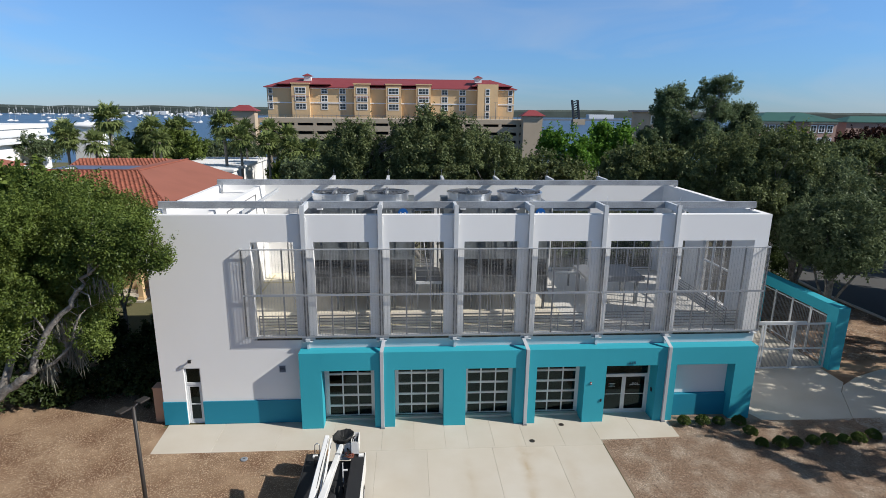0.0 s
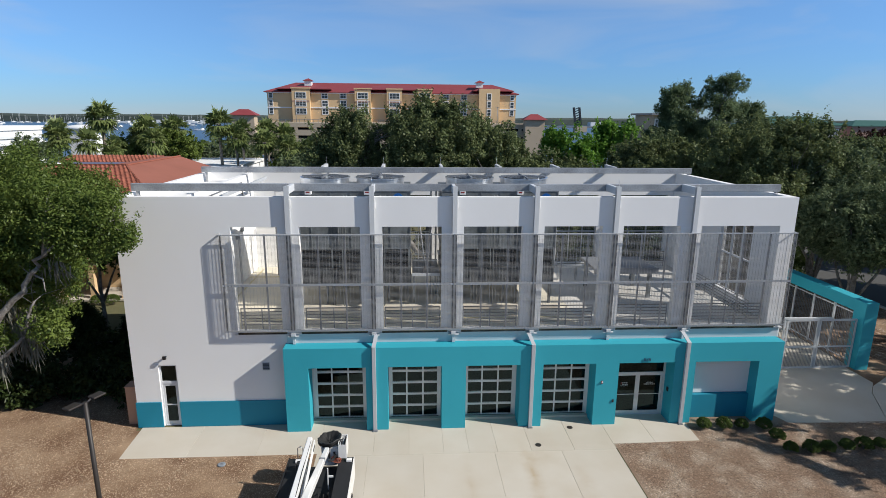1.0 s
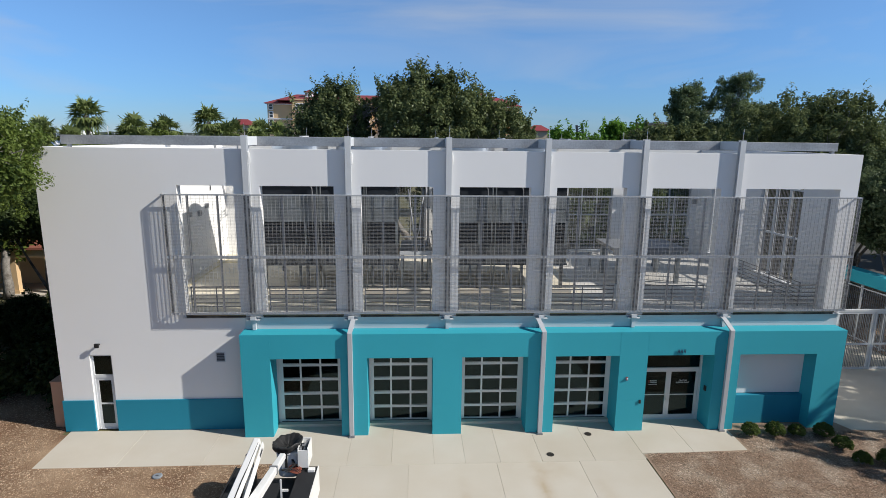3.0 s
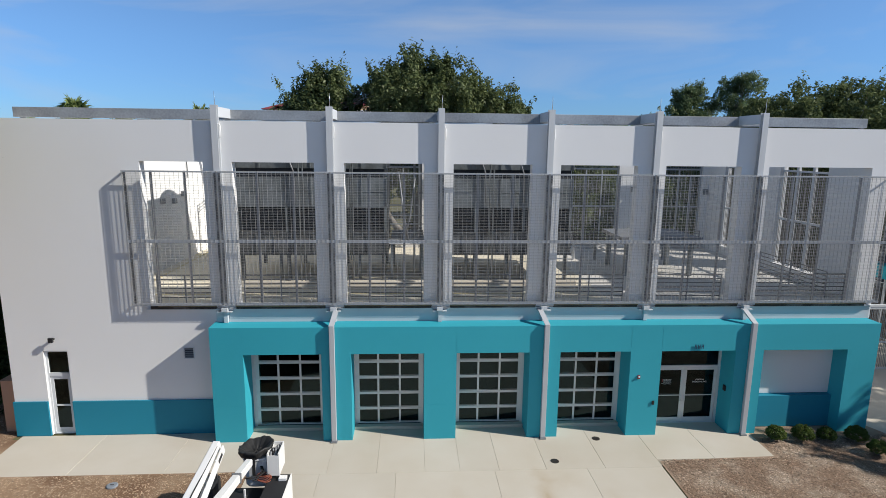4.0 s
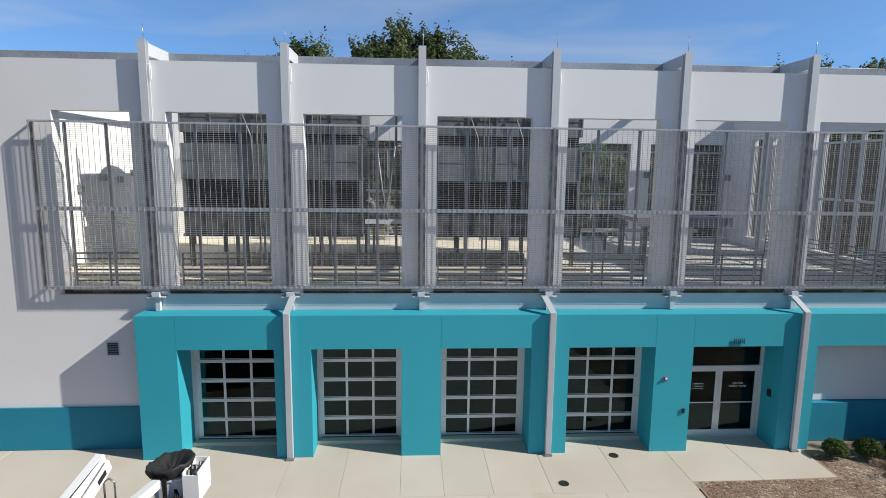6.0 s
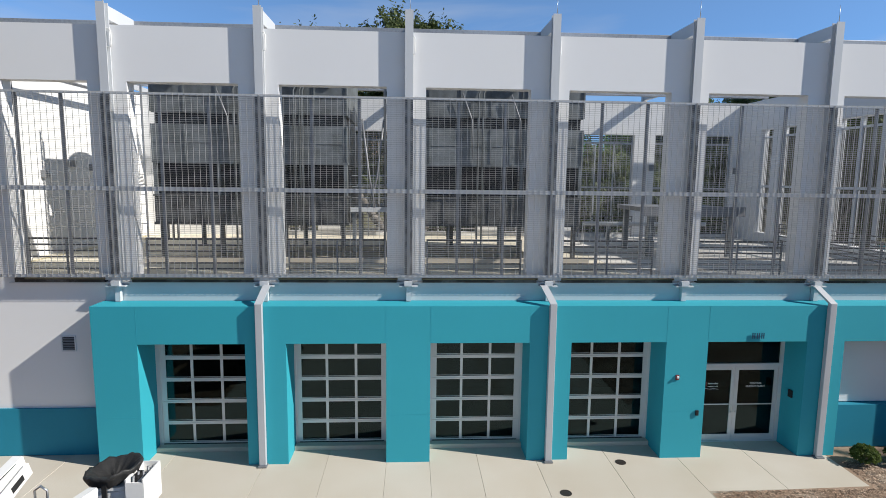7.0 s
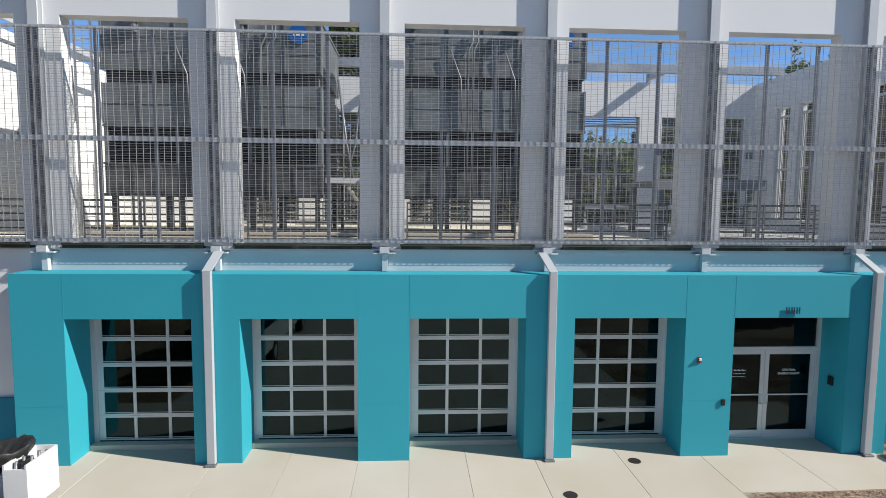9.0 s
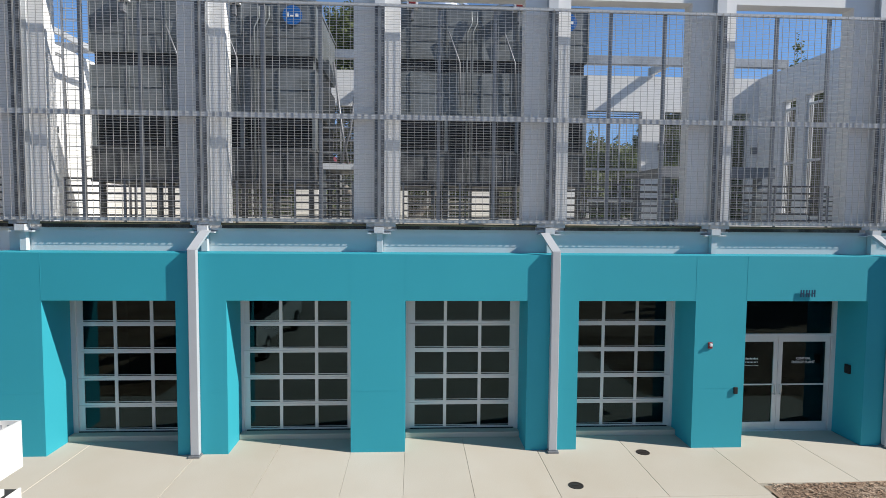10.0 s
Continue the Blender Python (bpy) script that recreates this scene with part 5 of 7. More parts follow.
# bucket with cover
bm = bmesh.new()
n = 20
rings = []
for z, r in ((1.1, 0.30), (1.15, 0.33), (1.86, 0.37), (1.89, 0.39), (1.94, 0.39)):
    rings.append([bm.verts.new((0.22 + (abs(math.cos(2 * math.pi * k / n)) ** 0.6) * math.copysign(r, math.cos(2 * math.pi * k / n)), 0.15 + (abs(math.sin(2 * math.pi * k / n)) ** 0.6) * math.copysign(r, math.sin(2 * math.pi * k / n)), z)) for k in range(n)])
for r0, r1 in zip(rings, rings[1:]):
    for k in range(n):
        bm.faces.new((r0[k], r0[(k + 1) % n], r1[(k + 1) % n], r1[k]))
bm.faces.new(rings[0][::-1])
bm.faces.new(rings[-1])
bucket = part("bucket", bm, "truck_white", t, "white fibreglass bucket")
bm = bmesh.new()
rings = []
# skirt, rolled rim and sagging middle, tilted a little and puckered by its cord
for z, s in ((1.98, 0.42), (2.04, 0.44), (2.12, 0.49), (2.17, 0.505), (2.20, 0.49), (2.18, 0.44), (2.10, 0.32), (2.03, 0.18), (2.01, 0.06)):
    loop = []
    for k in range(48):
        a = 2 * math.pi * k / 48
        fold = 0.03 * math.sin(9 * a) + 0.018 * math.sin(17 * a + 1) + 0.012 * math.sin(29 * a + 2)
        wob = 1 + fold * (1.3 if z < 2.1 and s > 0.42 else 0.7)
        rz = z + 0.018 * math.sin(6 * a + s * 14) + 0.012 * math.sin(15 * a) + 0.13 * s * math.cos(a) - 0.02 * s * math.sin(a) - 0.03
        loop.append(bm.verts.new((0.18 + s * wob * 0.9 * math.cos(a), 0.1 + s * wob * 0.9 * math.sin(a), rz)))
    rings.append(loop)
for r0, r1 in zip(rings, rings[1:]):
    for k in range(48):
        bm.faces.new((r0[k], r0[(k + 1) % 48], r1[(k + 1) % 48], r1[k])).smooth = True
bm.faces.new(rings[-1])
part("cover", bm, "vinyl", bucket, "sagging black vinyl cover")
part("strap", boxes((0.16, 0.24, -0.30, -0.27, 1.5, 2.05)), "vinyl", bucket)
# open tool tray: four sides, floor and loose tools
bm = boxes((0.55, 0.575, -0.30, 0.34, 1.5, 2.12), (0.83, 0.855, -0.30, 0.34, 1.5, 2.12), (0.575, 0.83, -0.30, -0.275, 1.5, 2.06), (0.575, 0.83, 0.315, 0.34, 1.5, 2.12), (0.575, 0.83, -0.275, 0.315, 1.6, 1.63))
part("tool_tray", bm, "truck_white", bucket, "open white tool tray")
tray = part("tray_divider", boxes((0.70, 0.715, -0.275, 0.315, 1.63, 2.02)), "truck_white", bucket)
part("control_box", boxes((0.59, 0.69, -0.15, 0.1, 1.632, 2.08), bevel=0.01), "black", bucket)
bm = bmesh.new()
for k in range(5):
    tube(bm, [(0.60 + 0.045 * k, -0.2 + 0.1 * k, 1.64), (0.62 + 0.04 * k, -0.14 + 0.09 * k, 2.1 + 0.03 * (k % 2))], 0.02, 7)
part("hand_tools", bm, "galv_dark", bucket, "dark hand tools in the tray")

# ---- shrubs ----
def leaf_quads(centres, radii, per, size, r, flat=0.6, droop=0.0, shoots=0.0):
    """Corners of small pointed leaves, scattered round clump centres."""
    out = []
    centres, radii = np.asarray(centres), np.asarray(radii)
    c = np.repeat(centres, per, 0)
    rad = np.repeat(radii, per)
    m = len(c)
    d = r.normal(size=(m, 3))
    d /= np.linalg.norm(d, axis=1)[:, None]
    off = d * (rad * r.uniform(0.15, 1.0, m) ** 0.5)[:, None]
    if shoots:
        # some clumps are upright shoots, others flat sprays
        up = np.repeat(r.uniform(0, 1, len(centres)), per)
        lean = np.repeat(r.normal(size=(len(centres), 2)) * 0.35, per, 0)
        tall = np.where(up < shoots, 2.1, np.where(up > 0.7, 0.6, 1.0))
        off[:, :2] *= np.where(up < shoots, 0.42, 1.0)[:, None]
        off[:, 2] *= tall
        off[:, :2] += lean * (off[:, 2] * (up < shoots))[:, None]
    p = c + off
    p[:, 2] -= droop * rad * r.uniform(0, 1, m)
    nrm = d * flat + r.normal(size=(m, 3)) * 0.55
    nrm[:, 2] += 0.35
    nrm /= np.linalg.norm(nrm, axis=1)[:, None]
    ref = r.normal(size=(m, 3))
    u = np.cross(nrm, ref)
    u /= np.linalg.norm(u, axis=1)[:, None] + 1e-9
    w = np.cross(nrm, u)
    s = size * r.uniform(0.6, 1.4, m)
    v = np.zeros((m, 4, 3))
    v[:, 0], v[:, 2] = p - u * s[:, None], p + u * s[:, None]
    v[:, 1], v[:, 3] = p - w * (s * 0.5)[:, None] + nrm * (s * 0.12)[:, None], p + w * (s * 0.5)[:, None] + nrm * (s * 0.12)[:, None]
    return v.reshape(-1, 3)


def shrub(x, y, rad, seed):
    r = np.random.default_rng(seed)
    t = thing("shrub", (x, y, 0), "small round clipped green shrub in the mulch bed", "shrub", "shrubs along the bed")
    k = 110
    d = r.normal(size=(k, 3))
    d /= np.linalg.norm(d, axis=1)[:, None]
    d[:, 2] = np.abs(d[:, 2]) * 1.0 - 0.35
    c = d * (rad * 0.84) * r.uniform(0.86, 1.0, k)[:, None] + np.array((0, 0, rad * 0.8))
    part("crown", quads_mesh("crown", leaf_quads(c, np.full(k, rad * 0.2), 46, 0.026, r), "leaf_shrub"), "", t)
    bm = bmesh.new()
    for q in range(4):
        a = q * 1.6 + seed
        tube(bm, [(0, 0, 0), (math.cos(a) * rad * 0.5, math.sin(a) * rad * 0.5, rad)], [0.025, 0.01], 5)
    part("stem", bm, "bark", t)


SHRUBS = [(8.15, -0.5), (9.1, -0.55), (9.95, -0.58), (10.95, -0.7), (11.0, -1.6), (11.0, -2.55), (11.85, -2.65), (12.65, -2.6), (13.6, -2.5), (14.4, -2.5), (15.2, -2.45), (16.0, -2.4), (16.9, -2.2)]
for k, (x, y) in enumerate(SHRUBS):
    shrub(x, y, 0.36 + 0.04 * math.sin(k * 2.3), 50 + k)


# ---- trees ----
def tree(name, loc, limbs, lobes, leaf, size, per, seed, label, category="tree", group="", clump=0.8, bark="bark", moss=(), droop=0.0, shoots=0.3, twig=1.0):
    """limbs: lists of points with first and last radius. lobes: centre, half sizes and number of clumps."""
    r = np.random.default_rng(seed)
    t = thing(name, loc, label, category, group)
    nodes = []
    for pts, r0, r1 in limbs:
        n = len(pts)
        fine = []
        for i in range(n - 1):
            for s in range(4):
                f = s / 4
                p = Vector(pts[i]).lerp(Vector(pts[i + 1]), f)
                fine.append(p + Vector(r.normal(size=3) * 0.22 * r0 * (0 if i + s == 0 else 1)))
        fine.append(Vector(pts[-1]))
        nodes += fine[len(fine) // 3:]
        m = len(fine)
        bm = bmesh.new()
        tube(bm, fine, [r0 + (r1 - r0) * (i / (m - 1)) ** 0.8 for i in range(m)], 9)
        part("trunk" if pts is limbs[0][0] else "limb", bm, bark, t)
    bm = bmesh.new()
    cs, rs = [], []
    for (cx, cy, cz), (ax, ay, az), count in lobes:
        count = int(count * 2)
        d = r.normal(size=(count, 3))
        d /= np.linalg.norm(d, axis=1)[:, None]
        p = d * (r.uniform(0.12, 1, count) ** 0.42)[:, None] * np.array((ax, ay, az)) * r.uniform(0.85, 1.12, count)[:, None] + np.array((cx, cy, cz))
        cs.append(p)
        rs.append(clump * 0.74 * r.uniform(0.5, 1.3, count))
        for q in p[:: max(1, int(count / (14 * twig)))]:
            hub = min(nodes, key=lambda v: (v - Vector(q)).length * r.uniform(0.8, 1.3) + 0.6 * max(0.0, v.z - q[2]))
            if twig < 1 and (hub - Vector(q)).length > 2.0:
                continue
            way = [hub.lerp(Vector(q), f) + Vector(r.normal(size=3) * 0.16) for f in (0.25, 0.5, 0.75)]
            tube(bm, [hub, *way, Vector(q)], [w * twig for w in (0.034, 0.028, 0.022, 0.016, 0.006)], 5, cap=False)
    tagged(part("twig_spray", bm, bark, t), kind="stuff")
    cs, rs = np.concatenate(cs), np.concatenate(rs)
    part("crown", quads_mesh("crown", leaf_quads(cs, rs, int(per * 0.6), size, r, droop=droop, shoots=shoots), leaf), "", t)
    if moss:
        vs = []
        for mx, my, mz, spread, length, count in moss:
            for k in range(count):
                x, y = mx + r.normal() * spread, my + r.normal() * spread * 0.5
                ln, a = length * r.uniform(0.3, 1.0), r.uniform(0, 6.28)
                w = 0.022
                c, s = math.cos(a) * w, math.sin(a) * w
                z = mz + r.normal() * 0.15
                j = r.normal(size=2) * 0.07
                vs += [(x - c, y - s, z), (x + c, y + s, z), (x + j[0] + c * 0.8, y + j[1] + s * 0.8, z - ln * 0.6), (x + j[0] - c * 0.8, y + j[1] - s * 0.8, z - ln * 0.6)]
                vs += [(x + j[0] - c * 0.8, y + j[1] - s * 0.8, z - ln * 0.6), (x + j[0] + c * 0.8, y + j[1] + s * 0.8, z - ln * 0.6), (x + j[0] * 2, y + j[1] * 2, z - ln), (x + j[0] * 2, y + j[1] * 2, z - ln)]
        tagged(part("moss", quads_mesh("moss", np.array(vs), "moss"), "", t, "hanging grey moss"), kind="stuff")
    return t


# oak beside the west end, leaning over the mulch
tree("live_oak", (-25.6, -3.4, 0),
     [([(0.0, 0.0, 0.0), (0.35, -0.1, 1.2), (1.3, -0.4, 2.9), (3.94, -1.3, 4.64), (5.19, -1.3, 5.58), (5.49, -1.3, 6.14), (6.04, -1.3, 7.24), (6.93, -1.3, 8.13), (7.49, -1.3, 8.91), (7.91, -1.3, 9.52), (8.32, -1.22, 10.34)], 0.25, 0.045),
      ([(5.19, -1.3, 5.58), (6.18, -1.3, 6.03), (6.97, -1.3, 6.76), (7.12, -1.3, 7.49), (7.41, -1.3, 7.95)], 0.083, 0.033),
      ([(3.56, -1.3, 3.56), (2.45, 0.02, 5.88), (0.96, 0.68, 8.77)], 0.182, 0.066),
      ([(3.94, -1.3, 4.64), (4.27, 0.35, 7.37), (4.6, 1.67, 10.01)], 0.165, 0.066),
      ([(6.04, -1.3, 7.24), (5.84, -1.47, 8.03), (5.67, -1.55, 8.53)], 0.05, 0.017),
      ([(7.49, -1.3, 8.91), (7.91, -1.47, 8.77), (7.99, -1.55, 8.36)], 0.041, 0.012),
      ([(7.91, -1.3, 9.52), (8.4, -1.39, 9.93), (9.39, -1.3, 10.43), (10.39, -1.22, 10.76)], 0.05, 0.017),
      ([(7.91, -1.3, 9.52), (8.15, -1.47, 10.51), (8.73, -1.47, 11.01)], 0.041, 0.017)],
     [((5.6, 2.0, 10.55), (3.1, 2.98, 2.1), 100), ((1.79, -0.31, 10.26), (3.47, 3.47, 2.73), 110), ((7.6, -0.2, 10.75), (1.4, 1.2, 1.1), 44), ((0.96, -0.97, 7.7), (2.65, 1.98, 1.49), 60), ((4.6, 1.01, 8.53), (2.98, 1.32, 1.82), 70), ((6.6, 0.3, 8.7), (1.5, 0.9, 1.0), 30), ((7.41, -0.81, 7.2), (0.66, 0.33, 0.25), 5), ((5.92, -0.97, 6.46), (0.41, 0.25, 0.25), 3), ((9.75, -1.2, 10.95), (0.6, 0.4, 0.6), 12), ((4.27, -1.47, 11.34), (2.65, 2.48, 1.32), 40), ((2.53, -1.8, 9.19), (2.65, 1.65, 1.98), 56), ((4.1, -0.89, 7.7), (0.99, 0.66, 0.83), 12), ((5.09, -1.47, 8.61), (1.24, 0.41, 0.91), 22), ((4.6, -1.64, 7.2), (0.83, 0.33, 0.5), 12), ((8.73, -1.3, 10.59), (0.99, 0.41, 0.74), 18), ((7.0, -0.89, 9.68), (0.99, 0.5, 0.74), 16), ((9.23, -1.22, 10.18), (0.5, 0.25, 0.41), 6), ((10.55, -1.35, 10.2), (0.25, 0.2, 0.4), 5), ((7.82, -1.39, 6.87), (0.5, 0.21, 0.21), 4)],
     "leaf_left", 0.052, 470, 21, "spreading live oak with pale leaning limbs and hanging moss", "tree", "",
     0.75, moss=((5.96, -1.3, 5.96, 0.074, 1.03, 70), (6.17, -1.3, 6.0, 0.041, 0.66, 30), (5.67, -1.3, 5.75, 0.058, 0.58, 36), (6.87, -1.3, 6.71, 0.041, 1.08, 40), (7.16, -1.3, 6.95, 0.058, 1.41, 70), (7.37, -1.3, 7.04, 0.041, 0.83, 30), (6.5, -1.3, 6.29, 0.083, 0.41, 26), (6.25, -0.89, 7.53, 0.331, 0.91, 60), (8.24, -1.22, 9.19, 0.207, 0.83, 40)), shoots=0.15, twig=0.45)
# oak behind the building
tree("live_oak", (-4.2, 16.7, 0), [([(0, 0, 0), (0.3, 0, 3.0), (0.2, 0.2, 6.5), (0.2, 0, 10)], 0.55, 0.2), ([(0.3, 0, 3), (-3, 0.5, 7), (-5.4, 0.4, 12)], 0.3, 0.06), ([(0.3, 0, 3), (3.0, 0.3, 7), (5.0, 0.8, 11)], 0.3, 0.06)],
     [((0.5, 0, 12.3), (3.7, 3.0, 2.7), 190), ((-0.3, 0, 14.4), (0.9, 0.9, 1.0), 12), ((1.3, 0, 14.3), (0.9, 0.9, 1.0), 12), ((-1.9, 0, 13.4), (1.3, 1.2, 1.1), 18), ((3.4, 0.3, 13.0), (1.2, 1.2, 0.9), 14), ((-5.5, 0.7, 11.8), (2.3, 2.3, 2.4), 90), ((-5.4, 0.7, 13.9), (1.3, 1.2, 0.6), 14), ((-7.4, 0.6, 11.4), (1.2, 1.8, 2.0), 30), ((5.2, 1.2, 11.3), (2.0, 2.2, 2.3), 70), ((0, 1.6, 9.4), (8.0, 2.6, 2.4), 130)],
     "leaf_oak", 0.10, 210, 22, "dense dark live oak behind the plant building", "tree", "trees behind the building", 0.8, shoots=0.5)
tree("live_oak", (9.5, 20.5, 0), [([(0, 0, 0), (0.2, 0, 3.0), (0, 0.2, 6.5)], 0.45, 0.25)],
     [((0, 0, 6.2), (6.4, 4.0, 2.6), 140), ((-2.5, 0, 6.8), (3.2, 3.2, 1.8), 50)],
     "leaf_oak", 0.15, 150, 23, "low dark oak behind the yard wall", "tree", "trees behind the building", 0.85)
tree("live_oak", (-13.5, 24.0, 0), [([(0, 0, 0), (0.2, 0, 3.0), (0, 0.2, 6.0)], 0.45, 0.25)],
     [((0, 0, 7.6), (5.0, 4.0, 3.0), 100)], "leaf_dull", 0.15, 150, 24, "low oak behind the building's corner", "tree", "trees behind the building", 0.85)
# thicket among the far palms
tree("broadleaf_tree", (-45.5, 70.0, 0), [([(0, 0, 0), (0.2, 0, 3.0), (0, 0.2, 7.0)], 0.3, 0.15)],
     [((0, 0, 9.2), (4.6, 2.4, 2.6), 90), ((-4.5, 0.5, 8.4), (3.6, 2.2, 2.2), 60), ((4.0, 0, 9.0), (2.6, 2.2, 2.0), 40)], "leaf_left", 0.22, 110, 71, "leafy thicket among the tall palms", "tree", "", 0.9)
tree("broadleaf_tree", (-54.0, 72.0, 0), [([(0, 0, 0), (0.2, 0, 3.0), (0, 0.2, 6.0)], 0.3, 0.15)],
     [((0, 0, 5.4), (4.6, 2.4, 2.4), 80), ((5.5, 0, 5.8), (3.0, 2.2, 1.8), 40)], "leaf_left", 0.22, 110, 72, "rounded green tree between the palms", "tree", "", 0.9)
# trees to the east
# the last one is out of view, added to shade the lane
EAST = [((22.0, 19.5, 0), 15.2, 5.2, "leaf_oak", 31, 0.13), ((27.0, 18.5, 0), 12.8, 5.2, "leaf_dull", 32, 0.14), ((24.5, 11.5, 0), 10.5, 3.6, "leaf_dull", 33, 0.12), ((34.0, 13.0, 0), 12.5, 5.0, "leaf_oak", 34, 0.14), ((17.5, 27.0, 0), 13.0, 5.5, "leaf_oak", 35, 0.16), ((44.0, 14.5, 0), 12.5, 5.5, "leaf_oak", 36, 0.16)]
for loc, h, rad, leaf, seed, size in EAST:
    q = random.Random(seed)
    limbs = [([(0, 0, 0), (q.uniform(-0.3, 0.3), 0.1, h * 0.28), (q.uniform(-0.4, 0.4), 0, h * 0.5)], 0.26, 0.14)]
    for k in range(4):
        a = k * 1.57 + q.random()
        limbs.append(([(0, 0, h * 0.06), (0.5 * math.cos(a), 0.5 * math.sin(a), h * 0.25), (rad * 0.6 * math.cos(a), rad * 0.6 * math.sin(a), h * 0.6)], 0.17, 0.05))
    lobes = [((0, 0, h * 0.70), (rad, rad * 0.9, h * 0.27), 260)]
    for k in range(5):
        a = k * 1.26 + q.random()
        lobes.append(((rad * 0.6 * math.cos(a), rad * 0.6 * math.sin(a), h * q.uniform(0.5, 0.8)), (rad * 0.5, rad * 0.5, h * 0.14), 46))
    tree("oak_tree", loc, limbs, lobes, leaf, size * 0.85, 140, seed, "dense multi-stemmed evergreen oak beside the service yard", "tree", "trees east of the building", 0.75)
# tree beyond the picture's edge whose shade dapples the apron
for loc, seed in (((34.5, -9.2, 0), 41), ((28.8, -0.4, 0), 42), ((26.8, -5.4, 0), 50), ((45.0, 1.5, 0), 43), ((36.5, 4.0, 0), 49), ((38.0, -12.5, 0), 44)):
    tree("oak_tree", loc, [([(0, 0, 0), (0.2, 0, 3), (0, 0.3, 6)], 0.35, 0.2)], [((0, 0, 9.0), (4.6, 4.4, 3.2), {41: 80, 42: 90, 49: 50, 50: 44}.get(seed, 150))], "leaf_dull", 0.2, 90, seed, "open-crowned oak shading the footpath", "tree", "trees along the footpath", 0.8)

# dense trees across the drive to the south-east
for loc, h, rad, seed in (((24, -17.5, 0), 11.0, 4.6, 45), ((34, -19, 0), 12.0, 5.5, 46), ((21, -27, 0), 11.0, 5.0, 47), ((-34, -20, 0), 11.0, 5.0, 48)):
    tree("oak_tree", loc, [([(0, 0, 0), (0.2, 0, 3), (0, 0.3, 6)], 0.35, 0.2)], [((0, 0, h * 0.55), (rad, rad, h * 0.42), 130)], "leaf_oak", 0.24, 80, seed, "dense low-branched oak across the drive", "tree", "trees across the drive", 0.9)

# farther trees
FAR = [((19.3, 62, 0), 13.9, 5.0, "leaf_bright", 63), ((26.2, 62.5, 0), 14.2, 3.6, "leaf_bright", 64), ((44, 42, 0), 12.0, 7.0, "leaf_oak", 65), ((58, 48, 0), 12.8, 6.5, "leaf_oak", 66), ((33, 34, 0), 12.0, 6.0, "leaf_oak", 67), ((70, 70, 0), 11, 8, "leaf_oak", 68),
       ((-18, 52, 0), 9.0, 5.0, "leaf_dull", 69), ((-24, 64, 0), 8.6, 4.0, "leaf_left", 70), ((-8, 60, 0), 10, 6, "leaf_dull", 71), ((4, 62, 0), 10.5, 6.0, "leaf_oak", 72), ((15, 58, 0), 10, 6, "leaf_oak", 73), ((-48, 76, 0), 9, 5, "leaf_left", 74), ((-35.4, 18.0, 0), 11.7, 3.6, "leaf_left", 97), ((-32.7, 19.0, 0), 10.3, 2.6, "leaf_left", 98), ((-22, 57, 0), 6.6, 3.4, "leaf_left", 113), ((-53.5, 66, 0), 6.4, 3.6, "leaf_left", 114), ((-47, 68, 0), 8.6, 5.0, "leaf_left", 115), ((-42, 10, 0), 11, 6.0, "leaf_left", 77), ((-30.5, 5.0, 0), 6.0, 3.0, "leaf_oak", 82), ((-36, 5.0, 0), 8.5, 4.5, "leaf_left", 84), ((-52, 88, 0), 11, 7, "leaf_dull", 86), ((-40, 84, 0), 11, 7, "leaf_dull", 87), ((-24, 78, 0), 10.5, 6, "leaf_dull", 89), ((-16, 72, 0), 10, 6, "leaf_dull", 90), ((-82, 92, 0), 11, 7, "leaf_dull", 91), ((80, 60, 0), 12, 8, "leaf_oak", 93), ((66, 36, 0), 12.8, 7, "leaf_oak", 94), ((48, 62, 0), 12.5, 7, "leaf_oak", 95), ((92, 90, 0), 11, 9, "leaf_oak", 96), ((-88, 100, 0), 10, 8, "leaf_dull", 79), ((52, 26, 0), 13, 6, "leaf_oak", 80)]
for loc, h, rad, leaf, seed in FAR:
    q = random.Random(seed)
    lobes = [((0, 0, h * 0.62), (rad, rad * 0.8, h * 0.32), 70)]
    for k in range(4):
        a = k * 1.57 + q.random()
        lobes.append(((rad * 0.6 * math.cos(a), rad * 0.5 * math.sin(a), h * q.uniform(0.6, 0.86)), (rad * 0.42, rad * 0.42, h * 0.13), 22))
    tree("broadleaf_tree", loc, [([(0, 0, 0), (0.1, 0, h * 0.3), (0, 0.2, h * 0.6)], 0.35, 0.15)], lobes, leaf, 0.24, 62, seed, "broad green tree standing behind the block", "tree", "distant trees", 1.0)


for loc, h, rad, seed in (((44.2, 68, 0), 21.2, 5.0, 61), ((37.1, 68, 0), 20.0, 3.3, 62), ((51.4, 70, 0), 17.6, 2.4, 63)):
    q = random.Random(seed)
    limbs = [([(0, 0, 0), (0.2, 0, h * 0.3), (0, 0.2, h * 0.62)], 0.3, 0.14)]
    lobes = []
    for k in range(22):
        a, f, up = k * 2.4, q.uniform(0.2, 1.0), q.uniform(0.42, 0.93)
        f *= 1.0 if up < 0.8 else 0.6
        c = (rad * f * math.cos(a), rad * f * math.sin(a), h * up)
        if k < 10:
            limbs.append(([(0, 0.2, h * 0.4), tuple(v * 0.6 for v in c[:2]) + (c[2] * 0.85,), c], 0.1, 0.02))
        lobes.append((c, (rad * 0.44, rad * 0.44, h * 0.075), 17))
    tree("open_crowned_tree", loc, limbs, lobes, "leaf_airy", 0.12, 170, seed, "tall airy tree with separate leaf clusters", "tree", "tall trees", 0.95, shoots=0.12)
